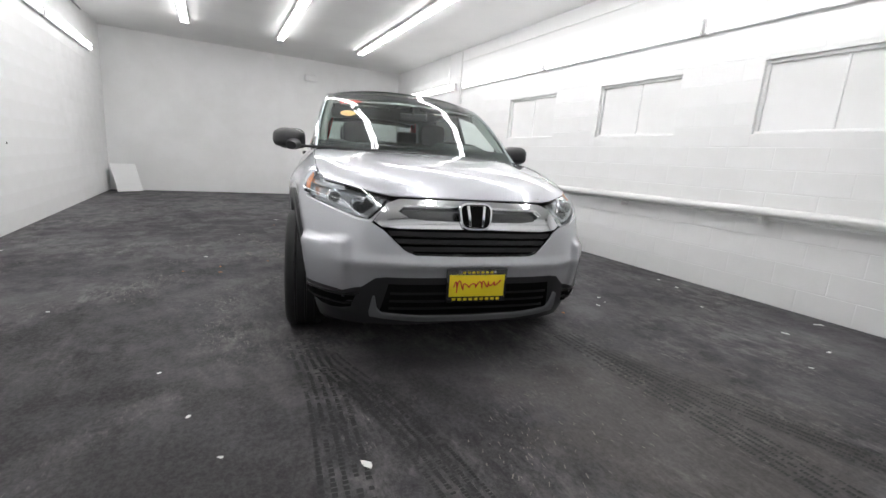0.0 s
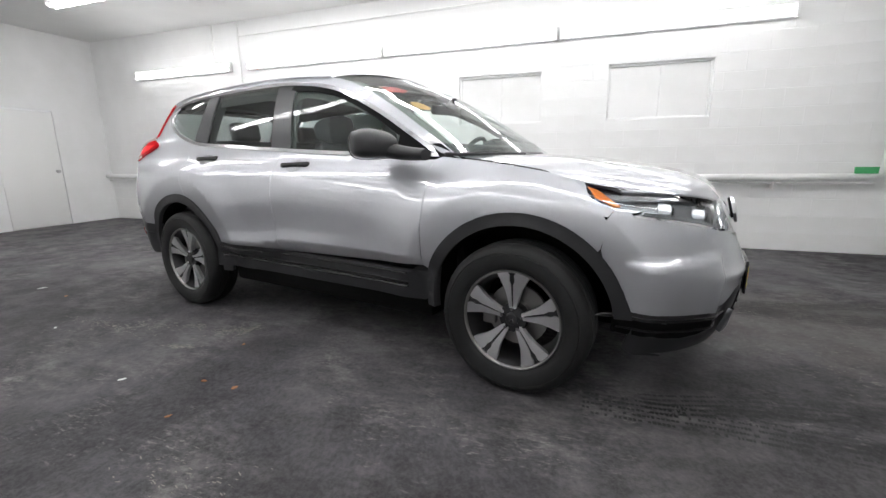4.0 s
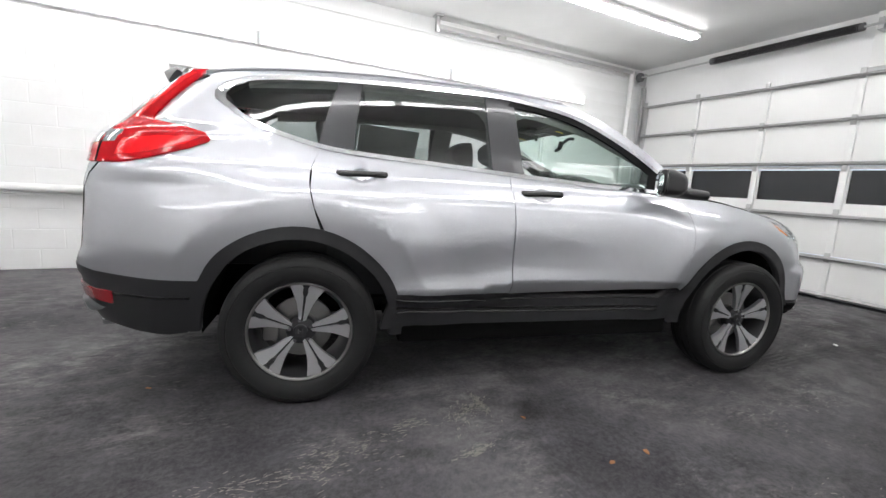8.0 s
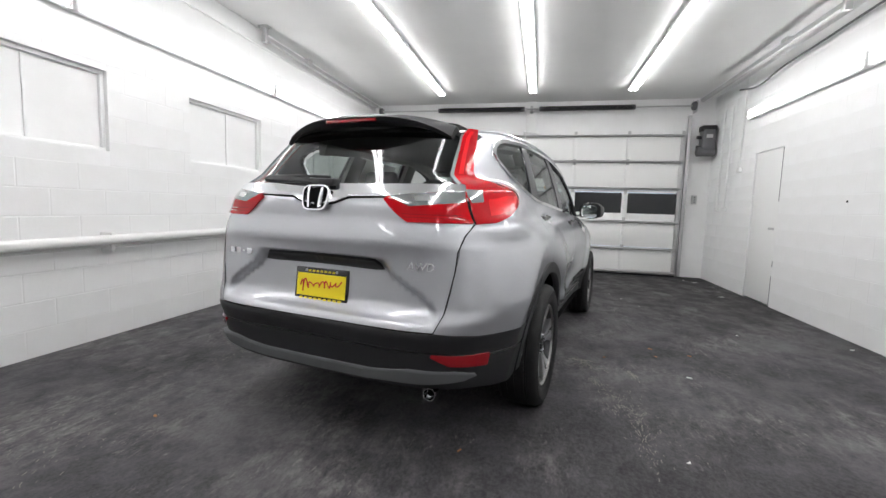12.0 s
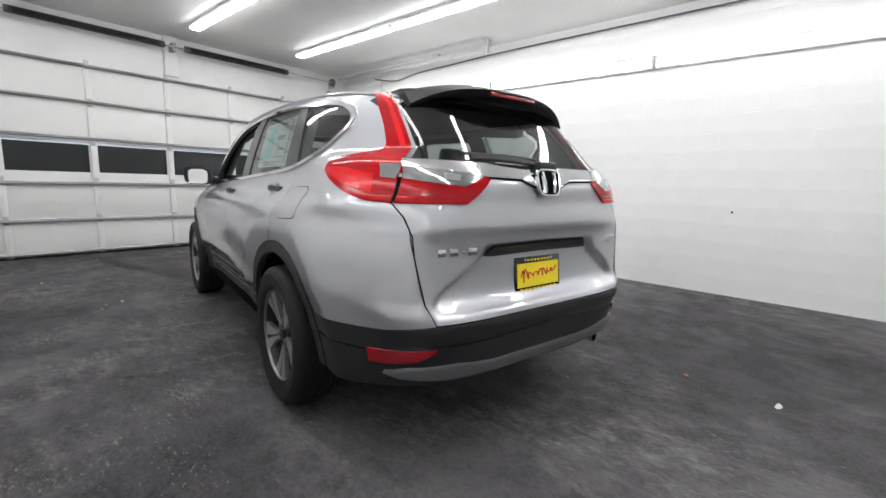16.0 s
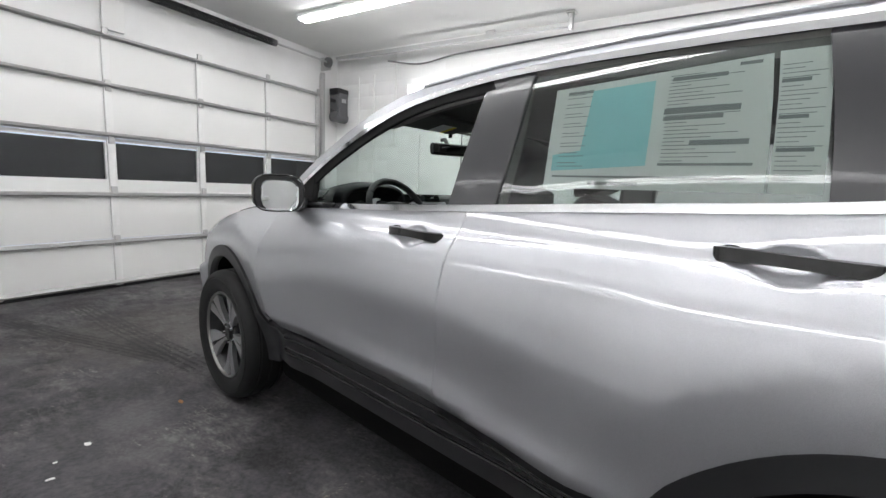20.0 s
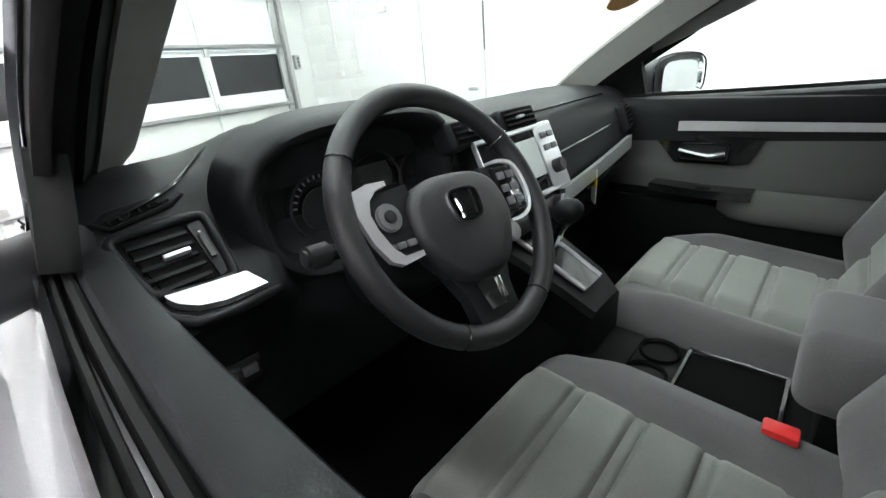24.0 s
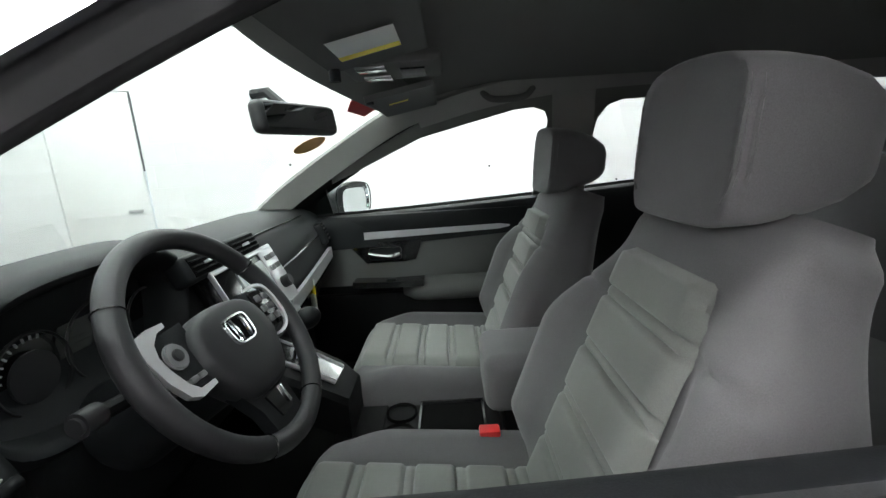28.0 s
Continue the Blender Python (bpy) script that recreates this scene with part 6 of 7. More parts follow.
    for d, hw, z0, z1 in ((0.093, 0.1, 0.012, zh - 0.014), (0.098, 0.112, 0.002, zh - 0.004), (0.096, 0.117, -0.002, zh - 0.001), (0.09, 0.12, -0.003, zh + 0.001),
                          (0.05, 0.127, 0.003, zh + 0.002), (0.015, 0.131, 0.014, zh - 0.002), (-0.02, 0.13, 0.03, zh - 0.014), (-0.045, 0.122, 0.046, zh - 0.03), (-0.06, 0.104, 0.06, zh - 0.048), (-0.066, 0.07, 0.08, zh - 0.07)):
        ringp = []
        for k in range(64):
            a = 2 * math.pi * k / 64
            cy, sf = math.cos(a), math.sin(a)
            q = (abs(cy) ** 7 + abs(sf) ** 7) ** (-1 / 7)
            y, z = q * cy * hw, (z0 + z1) / 2 + q * sf * (z1 - z0) / 2
            z -= 0.02 * (y / 0.13) ** 2 * max(0.0, sf)
            ringp.append(tuple(top + Vector((0, y, 0)) + rise * (z - 0.016) + ahead * (d - 0.01 * (y / 0.12) ** 2)))
        hr.append(ringp)
    h_ = part("headrest", loft(hr), SEATM, s_, "", 60)
    for d in (-1, 1):
        for dd, yy in ((0.088, 0.1165), (0.076, 0.1195)):
            path = [top + Vector((0, d * (yy - 0.012 * abs(2 * k / 12 - 1) ** 6), 0)) + rise * (0.012 + (zh - 0.05) * k / 12) + ahead * (dd - 0.001) for k in range(13)]
            part("piping", rod([tuple(p) for p in path], 0.0032, 6), SEATM, h_, "raised seam of grey cloth")
    for d in (-0.055, 0.055):
        part("headrest_post", rod([tuple(top + Vector((0.02, d, -0.05))), tuple(top + Vector((0.02, d, 0.06)))], 0.007, 8), CHROME, s_)
    part("seat_base", box(0.42, 0.44, 0.22, (x0 - 0.27, y0, zc - 0.3), 0.02), CARPET, s_)
    return s_


ds = seat(0.49, 0.385, 0.775, 0.195)
ps = seat(0.5, -0.37, 0.75, 0.185)
for s_, x, y, z in ((ds, 0.1, 0.165, 0.77), (ps, 0.06, -0.13, 0.79)):
    b_ = part("seat_buckle", box(0.045, 0.034, 0.13, (x, y, z - 0.072), 0.008), GREYBOX, s_, "belt buckle with a red button", 30)
    part("release_button", box(0.043, 0.029, 0.02, (x, y, z - 0.002), 0.004), REDBTN, b_, "red button")
# rear bench
bench = part("rear_seat", loft([[(x, y, z) for y, z in [(-0.66, 0.55), (0.66, 0.55), (0.67, 0.72), (0.6, 0.79), (0.3, 0.77), (0, 0.785), (-0.3, 0.77), (-0.6, 0.79), (-0.67, 0.72)]] for x in (-1.0, -0.95, -0.6, -0.52)]), SEATM, car, "grey cloth rear seat", 40)
for y in (-0.34, 0.34):
    part("backrest", box(0.14, 0.62, 0.56, (0, 0, 0.28), 0.05, 3), SEATM, bench, "", 40, pose(-1.02, y, 0.72, 0, -20))
    part("headrest", box(0.09, 0.25, 0.15, (0, 0, 0), 0.035, 3), SEATM, bench, "", 40, pose(-1.24, y, 1.33, 0, -10))
part("carpet", box(2.6, 1.5, 0.03, (-0.3, 0, 0.47)), CARPET, car, "black carpet")
part("cargo_floor", box(0.9, 1.3, 0.05, (-1.7, 0, 0.72), 0.01), CARPET, car)
part("firewall", box(0.04, 1.5, 0.66, (0.99, 0, 0.78)), DARKIN, car)
for side in (1, -1):
    part("cargo_trim", box(0.66, 0.03, 0.5, (-1.5, side * 0.7, 0.9), 0.01), DASH, car)
    # inner faces of the doors
    for x0, x1 in ((0.84, -0.25), (-0.3, -1.22)):
        b = grid(lambda u, v: Vector((x0 + (x1 - x0) * u, side * (0.735 - 0.0 * v), 0.5 + (belt_z(x0 + (x1 - x0) * u) - 0.52) * v)), 6, 4)
        part("inner_door_panel", b, DASH, car)
    # seal at the glass and soft ledge
    led = [(0.9 - 2.15 * k / 20) for k in range(21)]
    for nm, mt_, lab, prof in (("belt_seal", SEAL, "black rubber belt seal", ((-0.002, -0.004), (-0.006, 0.004), (-0.009, 0.004), (-0.01, -0.016), (-0.013, -0.016), (-0.015, 0.002), (-0.02, 0.003), (-0.026, -0.012))),
                               ("door_ledge", DASH, "dark soft door ledge", None)):
        b = bmesh.new()
        rows = []
        for x in led:
            z = belt_z(x)
            w = wide(x, z)
            if prof:
                pts = [(w + dy, z + dz) for dy, dz in prof]
            else:
                i_ = min(0.752, w - 0.052)
                pts = [(w - 0.024, z - 0.016), (w - 0.025, z - 0.002), (w - 0.03, z + 0.002), (i_, z - 0.0), (i_ - 0.011, z - 0.006), (i_ - 0.017, z - 0.02), (i_ - 0.02, z - 0.06), (i_ - 0.02, z - 0.13)]
            rows.append([b.verts.new((x, side * y_, z_)) for y_, z_ in pts])
        for a, c in zip(rows, rows[1:]):
            for k in range(len(a) - 1):
                b.faces.new((a[k], a[k + 1], c[k + 1], c[k]))
        part(nm, b, mt_, car, lab, 25)
    # rubber frame of the front window, inside
    fr_ = line([(-0.22, 1.165), (-0.262, 1.562), (0.0, 1.53), (0.2, 1.472), (0.45, 1.362), (0.66, 1.242), (0.85, 1.135)], 5)
    path = [skin(sx(x, z), z, side, -0.016) for x, z in fr_]
    part("window_frame", sweep(path, [(-0.013, -0.012), (0.013, -0.012), (0.013, 0.012), (-0.013, 0.012)], up=(0, side, 0.3)), SEAL, car, "black rubber window frame")
    bp = [skin(sx(x, z), z, side, -0.05) for x, z in ((-0.3, 1.56), (-0.31, 1.36), (-0.295, 1.17), (-0.29, 0.8))]
    part("pillar_cover", sweep(catmull(bp, 5), [(-0.075, -0.02), (0.075, -0.02), (0.05, 0.03), (-0.05, 0.03)], up=(0, side, 0.2)), LINER, car)
    cp = [skin(sx(x, z), z, side, -0.05) for x, z in ((-1.13, 1.55), (-1.17, 1.36), (-1.2, 1.2))]
    part("pillar_cover", sweep(catmull(cp, 4), [(-0.075, -0.02), (0.075, -0.02), (0.05, 0.03), (-0.05, 0.03)], up=(0, side, 0.2)), LINER, car)
    rl = [skin(sx(x, z), z, side, -0.05) for x, z in line([(0.25, 1.505), (0.0, 1.563), (-0.32, 1.597), (-0.73, 1.6), (-1.11, 1.588), (-1.6, 1.55)], 4)]
    part("roof_side_cover", sweep(rl, [(-0.045, -0.02), (0.03, -0.022), (0.05, 0.01), (0.0, 0.035), (-0.045, 0.02)], up=(0, side, 0.5)), LINER, car)
    # front pillar, between the windshield's edge and the door glass: cloth cover inside, black door frame outside
    cov, frm = [], []
    pz = hermite(sorted(PILLAR))
    gz = hermite(sorted([(0.0, 1.535), (0.2, 1.477), (0.45, 1.367), (0.66, 1.247), (0.85, 1.14)]))
    for k in range(19):
        x = 0.06 + 0.86 * k / 18
        zs, zg = pz(min(x + 0.06, 1.0)), gz(x)
        inner = Vector((x, 0.648 - 0.042 * x, 1.563 - 0.4 * x))
        front = Vector((x + 0.05, wide(x, zs) - 0.03, zs - 0.012))
        door = Vector((x, wide(x, zg) - 0.02, zg + 0.004))
        mid = inner.lerp(door, 0.5) + Vector((0, 0, 0.004))
        flip = Vector((1, side, 1))
        cov.append([p * flip for p in (front, inner.lerp(front, 0.35) + Vector((0, -0.004, 0)), inner + Vector((0, 0.0, 0.006)), inner + Vector((0, 0.012, 0)), mid, mid + Vector((0, 0, 0.02)))])
        frm.append([p * flip for p in (mid + Vector((0, 0, 0.018)), mid + Vector((0, 0.002, 0.004)), mid.lerp(door, 0.4) + Vector((0, 0, -0.005)), mid.lerp(door, 0.5) + Vector((0, 0, 0.008)), mid.lerp(door, 0.6) + Vector((0, 0, -0.004)), door, door + Vector((0, 0.004, 0.03)))])
    if side < 0:
        pil = [skin(sx(x, z), z, side, -0.05) for x, z in line([(0.97, 1.1), (0.75, 1.258), (0.55, 1.38), (0.3, 1.512), (0.1, 1.565)], 5)]
        part("pillar_cover", sweep(pil, [(-0.05, -0.012), (0.035, -0.014), (0.04, 0.004), (0.0, 0.02), (-0.05, 0.012)], up=(0, side, 0.5)), LINER, car, "grey cloth pillar cover")
        continue
    for nm, rws, mt_, lab in (("pillar_cover", cov, LINER, "grey cloth pillar cover"), ("door_frame", frm, SEAL if side > 0 else LINER, "black door frame with rubber seals" if side > 0 else "")):
        b = bmesh.new()
        vs = [[b.verts.new(p) for p in r] for r in rws]
        for a, c in zip(vs, vs[1:]):
            for k in range(len(a) - 1):
                b.faces.new((a[k], a[k + 1], c[k + 1], c[k]))
        part(nm, b, mt_, car, lab, 40)
part("headliner", grid(lambda u, v: Vector((0.3 - 2.15 * u, (2 * v - 1) * (wide(min(0.06, 0.3 - 2.15 * u), 1.56) - 0.05), 1.525 + 0.045 * smooth(u, 0.0, 0.15) - 0.02 * u + 0.035 * (1 - (2 * v - 1) ** 2))), 20, 14), HEADL, car, "dark grey cloth headliner", 60)
part("header_cover", grid(lambda u, v: Vector((0.44 - 0.16 * u - 0.09 * (2 * v - 1) ** 2, (2 * v - 1) * 0.62, 1.49 + 0.035 * u + 0.03 * (1 - (2 * v - 1) ** 2))), 4, 14), LINER, car, "", 60)

# cloth surrounds of the windows on the far side, with rounded corners
panel("window_surround", [(0.6, 1.3), (0.25, 1.47), (0.0, 1.548), (-0.29, 1.575), (-0.33, 1.4), (-0.3, 1.14), (-0.17, 1.14), (-0.218, 1.38), (-0.226, 1.45), (-0.212, 1.482), (-0.17, 1.498), (-0.1, 1.494), (0.246, 1.418), (0.6, 1.268)], HEADL, car, -1, -0.03, 0.06, 0.01, 0.0, "dark cloth window surround")
panel("window_surround", [(-0.3, 1.575), (-0.34, 1.4), (-0.32, 1.18), (-0.372, 1.18), (-0.393, 1.38), (-0.405, 1.447), (-0.44, 1.49), (-0.489, 1.506), (-0.69, 1.503), (-1.05, 1.495), (-1.05, 1.575)], HEADL, car, -1, -0.03, 0.06, 0.01, 0.0, "dark cloth window surround")

# passenger door
pd = part("passenger_door_panel", box(1.06, 0.012, 0.2, (0.27, -0.728, 0.94), 0.004), TRIMG, car, "grey cloth door panel with a silver strip")
part("upper_pad", box(1.1, 0.03, 0.075, (0.28, -0.73, 1.09), 0.012), DASH, pd)
part("silver_strip", loft([[(x, -0.722 - 0.0, z + dz) if k < 2 else (x, -0.714, z + dz) for k, dz in enumerate((-h, h, h, -h))] for x, z, h in ((0.66, 1.043, 0.016), (0.3, 1.047, 0.013), (-0.04, 1.052, 0.01), (-0.08, 1.053, 0.003))]), SATIN, pd, "satin silver strip")
part("handle_recess", plate([(0.57, 1.016), (0.27, 1.016), (0.3, 0.94), (0.34, 0.932), (0.5, 0.932)], -0.721, -0.716), GLOSS, pd)
part("inner_handle", sweep(catmull([(0.485, -0.7, 0.975), (0.45, -0.695, 0.968), (0.4, -0.69, 0.962), (0.36, -0.695, 0.972)], 5), ring(0.009, 8)), CHROME, pd, "chrome inner handle")
part("handle_bezel", box(0.13, 0.004, 0.05, (0.42, -0.714, 0.97), 0.01), DASH, pd)
arm = []
for i in range(13):
    t = i / 12
    x = 0.36 - 0.55 * t
    k = smooth(t, 0.0, 0.12)
    arm.append([(x, -0.72 + dy * (0.3 + 0.7 * k), 0.825 + dz * (0.6 + 0.4 * k)) for dy, dz in ((0.0, -0.05), (0.05, -0.048), (0.07, -0.03), (0.075, 0.0), (0.065, 0.03), (0.04, 0.04), (0.0, 0.04))])
part("armrest", loft(arm), TRIMG, pd, "grey padded armrest", 60)
part("switch_panel", sweep([(0.55, -0.69, 0.868), (0.4, -0.675, 0.865), (0.27, -0.67, 0.868)], [(-0.03, -0.02), (0.03, -0.02), (0.03, 0.004), (-0.03, 0.006)]), GLOSS, pd, "black switch panel")
part("window_switch", box(0.04, 0.015, 0.008, (0.4, -0.675, 0.873), 0.003), DASH, pd)
part("lower_pocket", box(0.95, 0.03, 0.28, (0.28, -0.72, 0.67), 0.02), CONSOLE, pd)

# dashboard: sections at the driver's end, behind the wheel and before the passenger
DASH_END = [(1.0, 1.12), (0.985, 1.165), (0.93, 1.183), (0.87, 1.188), (0.82, 1.184), (0.79, 1.176), (0.768, 1.162), (0.752, 1.141), (0.73, 1.118), (0.695, 1.09),
            (0.66, 1.06), (0.632, 1.036), (0.626, 1.022), (0.636, 1.004), (0.665, 0.985), (0.69, 0.93), (0.71, 0.85), (0.74, 0.74), (0.9, 0.7), (1.0, 0.72)]
DASH_MID = [(1.0, 1.12), (0.985, 1.168), (0.93, 1.192), (0.87, 1.205), (0.82, 1.217), (0.78, 1.224), (0.75, 1.226), (0.73, 1.22), (0.725, 1.2), (0.735, 1.17),
            (0.745, 1.11), (0.74, 1.06), (0.72, 1.02), (0.69, 0.99), (0.685, 0.96), (0.695, 0.92), (0.71, 0.85), (0.74, 0.74), (0.9, 0.7), (1.0, 0.72)]
DASH_PAS = [(1.0, 1.12), (0.985, 1.165), (0.93, 1.178), (0.87, 1.18), (0.8, 1.176), (0.75, 1.168), (0.715, 1.157), (0.69, 1.14), (0.672, 1.115), (0.66, 1.085),
            (0.652, 1.05), (0.645, 1.01), (0.64, 0.98), (0.645, 0.945), (0.668, 0.93), (0.69, 0.9), (0.71, 0.83), (0.74, 0.74), (0.9, 0.7), (1.0, 0.72)]


def dash_section(y):
    pas = smooth(y, 0.19, 0.1)
    end = smooth(y, 0.5, 0.57)
    out = []
    for a, b, c in zip(DASH_MID, DASH_END, DASH_PAS):
        x = a[0] + (b[0] - a[0]) * end + (c[0] - a[0]) * pas
        z = a[1] + (b[1] - a[1]) * end + (c[1] - a[1]) * pas
        glass = 1.0 - (z - 1.105) * 1.5 + 0.15 * (1 - (y / 0.8) ** 2) - 0.03
        out.append((min(x, glass), y, z))
    return out


rings_ = [dash_section(-0.75 + 1.48 * i / 110) for i in range(111)]
dsh = part("dashboard", loft(rings_), DASH, car, "dark moulded dashboard", 50)


def on_face(y, d, up=0.0):
    """A place on the driver's end of the dash: d down the sloping face from its upper edge, raised by up."""
    return Vector((0.752 - 0.773 * d - 0.634 * up, y, 1.141 - 0.634 * d + 0.773 * up))


def face_plate(pts, up, deep):
    """A raised piece on that face, pts in (y, d)."""
    b = bmesh.new()
    hi = [b.verts.new(on_face(y, d, up)) for y, d in pts]
    lo = [b.verts.new(on_face(y, d, up - deep)) for y, d in pts]
    b.faces.new(hi)
    for k in range(len(pts)):
        b.faces.new((hi[k - 1], hi[k], lo[k], lo[k - 1]))
    bmesh.ops.recalc_face_normals(b, faces=b.faces)
    return b


# air vent in a raised surround, silver strip under it, demister slot above
rim_ = [tuple(p) for p in catmull([(0.708, 0.03), (0.66, 0.026), (0.617, 0.026), (0.604, 0.036), (0.606, 0.075), (0.612, 0.122), (0.62, 0.13), (0.66, 0.128), (0.694, 0.12), (0.704, 0.105), (0.712, 0.06)], 4, True)]
vent = part("side_vent", sweep([on_face(y, d, 0.004) for y, d in rim_], ring(0.007, 8), True, up=(-0.634, 0, 0.773)), DASH, dsh, "black air vent with a thumb wheel", 60)
part("vent_throat", face_plate([(0.7, 0.036), (0.632, 0.034), (0.626, 0.122), (0.688, 0.114)], 0.003, 0.02), DARKIN, vent)
for k in range(5):
    d = 0.046 + 0.0165 * k
    part("vent_blade", face_plate([(0.7 - 0.08 * (d - 0.036), d), (0.634, d - 0.001), (0.634, d + 0.004), (0.7 - 0.08 * (d - 0.036), d + 0.005)], 0.006, 0.014), DASH, vent)
part("vent_tab", face_plate([(0.672, 0.075), (0.642, 0.074), (0.642, 0.079), (0.672, 0.08)], 0.014, 0.012), SATIN, vent, "bright vent tab")
part("wheel_panel", face_plate([(0.629, 0.036), (0.612, 0.036), (0.616, 0.12), (0.627, 0.122)], 0.005, 0.01), DASH, vent)
part("thumb_wheel", face_plate([(0.624, 0.058), (0.618, 0.058), (0.619, 0.095), (0.625, 0.095)], 0.009, 0.01), BLACK, vent)
part("wheel_mark", face_plate([(0.622, 0.052), (0.619, 0.052), (0.619, 0.055), (0.622, 0.055)], 0.007, 0.004), SCREEN, vent)
part("dash_strip", face_plate([(0.692, 0.125), (0.65, 0.129), (0.602, 0.133), (0.587, 0.16), (0.64, 0.159), (0.668, 0.152), (0.684, 0.141), (0.69, 0.132)], 0.012, 0.014), SATIN, dsh, "satin silver strip")
part("strip_lip", sweep([on_face(y, d, 0.002) for y, d in ((0.712, 0.11), (0.7, 0.148), (0.675, 0.168), (0.63, 0.172), (0.575, 0.168))], ring(0.008, 8)), DASH, dsh, "", 60)
slot = part("demister_slot", sweep([on_face(y, d, 0.001) for y, d in ((0.716, -0.002), (0.7, -0.012), (0.62, -0.022), (0.612, -0.014), (0.63, -0.003), (0.7, 0.012))], ring(0.004, 6), True), DASH, dsh, "black demister slot", 60)
part("slot_throat", face_plate([(0.708, 0.0), (0.622, -0.018), (0.622, -0.01), (0.704, 0.008)], 0.0025, 0.01), DARKIN, slot)
for k in range(7):
    y = 0.7 - 0.0115 * k
    part("slot_blade", face_plate([(y, -0.001 - 0.002 * k), (y - 0.002, -0.001 - 0.002 * k), (y - 0.002, 0.007 - 0.0026 * k), (y, 0.007 - 0.0026 * k)], 0.005, 0.008), DASH, slot)
# seams of the upper pad
for nm, pts in (("pad_seam", [(0.7, 0.73), (0.62, 0.778), (0.56, 0.81), (0.5, 0.86)]),):
    path = []
    for y, x in pts:
        sec = dash_section(y)
        q = min(range(1, 8), key=lambda k: abs(sec[k][0] - x))
        path.append(Vector(sec[q]) + Vector((-0.001, 0, 0.001)))
    part(nm, rod(catmull(path, 5), 0.003, 6), GLOSS, dsh)
part("dash_strip", sweep(catmull([(0.622, -0.2, 0.942), (0.624, -0.42, 0.966), (0.626, -0.66, 1.0)], 5), [(-0.008, -0.018), (0.008, -0.018), (0.008, 0.024), (-0.008, 0.02)]), SATIN, dsh, "satin silver strip")
part("strip_line", sweep(catmull([(0.626, -0.2, 0.908), (0.63, -0.42, 0.93), (0.632, -0.66, 0.964)], 5), [(-0.006, -0.004), (0.006, -0.004), (0.006, 0.005), (-0.006, 0.005)]), GLOSS, dsh)
part("dash_seam", rod([(0.6505, -0.17, 1.045), (0.6505, -0.4, 1.058), (0.652, -0.62, 1.075)], 0.004, 6), GLOSS, dsh)
part("pad_seam", rod([(0.706, -0.17, 1.152), (0.707, -0.45, 1.153), (0.708, -0.62, 1.154)], 0.003, 6), GLOSS, dsh)
sv = part("side_vent", box(0.03, 0.075, 0.085, (0, 0, 0), 0.01, 3), DASH, dsh, "black air vent at the passenger's end", 30, pose(0.655, -0.672, 1.075, 0, 20, 12))
part("vent_throat", box(0.006, 0.06, 0.07, (-0.014, 0, 0)), DARKIN, sv)
for k in range(5):
    part("vent_blade", box(0.012, 0.058, 0.003, (-0.016, 0, -0.028 + 0.014 * k)), DASH, sv)
HOODS = []
for rx_, wy, wz in ((0.75, 0.168, 0.078), (0.71, 0.174, 0.085), (0.685, 0.18, 0.092), (0.672, 0.187, 0.099), (0.668, 0.195, 0.106), (0.674, 0.204, 0.113), (0.69, 0.213, 0.12), (0.73, 0.222, 0.127)):
    ringp = []
    for j in range(64):
        a = 2 * math.pi * j / 64
        c_, s_ = math.cos(a), math.sin(a)
        q = (abs(c_) ** 3.2 + abs(s_) ** 3.2) ** (-1 / 3.2)
        yy, zz = q * c_ * wy, q * s_ * wz
        ringp.append((rx_ + 0.07 * max(0, -zz) - 0.05 * max(0, zz), 0.365 + yy * (1 + 1.1 * min(zz, 0.03)), 1.1 + zz * (1.1 if zz > 0 else 1.06)))
    HOODS.append(ringp)
cl = part("instrument_hood", loft(HOODS, False), DASH, dsh, "hooded gauge cluster with a dark moulded rim", 60)
part("cluster_face", lathe([(0.0, 0.0), (1.0, 0.0)], 32), GLOSS, cl, "", 30, Matrix.Translation((0.742, 0.365, 1.1)) @ Matrix.Rotation(radians(90), 4, "Z") @ Matrix.Diagonal((0.185, 1, 0.083, 1)))
for y, r_ in ((0.425, 0.056), (0.2, 0.05), (0.31, 0.064)):
    part("gauge_ring", sweep([(0.732, y + r_ * math.cos(2 * math.pi * k / 28), 1.085 + r_ * math.sin(2 * math.pi * k / 28)) for k in range(28)], ring(0.0025, 5), True, up=(1, 0, 0)), ALLOYD, cl, "dark gauge ring")
part("speed_display", cyl(0.036, 0.004, (0.734, 0.425, 1.08), "x", 28), ALLOYD, cl, "dark round display")
for k in range(9):
    part("gauge_mark", box(0.002, 0.0025, 0.006, (0, 0, 0.05)), SCREEN, cl, "", 30, pose(0.73, 0.425, 1.085, -80 + k * 12))
# centre vents, screen, knobs
for y in (0.125, -0.035):
    v_ = part("centre_vent", box(0.05, 0.138, 0.056, (0, 0, 0), 0.012, 3), DASH, dsh, "black air vent", 30, pose(0.668, y, 1.152, 0, 24))
    part("vent_throat", box(0.006, 0.116, 0.04, (-0.0235, 0, 0)), DARKIN, v_)
    for k in range(3):
        part("vent_blade", box(0.012, 0.112, 0.003, (-0.025, 0, -0.011 + 0.011 * k), 0.001), DASH, v_)
    part("vent_tab", box(0.01, 0.022, 0.006, (-0.034, 0.01, 0.0), 0.002), SATIN, v_)
cs = part("audio_panel", box(0.05, 0.3, 0.17, (0, 0, 0), 0.02), GLOSS, dsh, "audio panel with a silver frame", 30, pose(0.632, 0.0, 1.062, 0, 24))
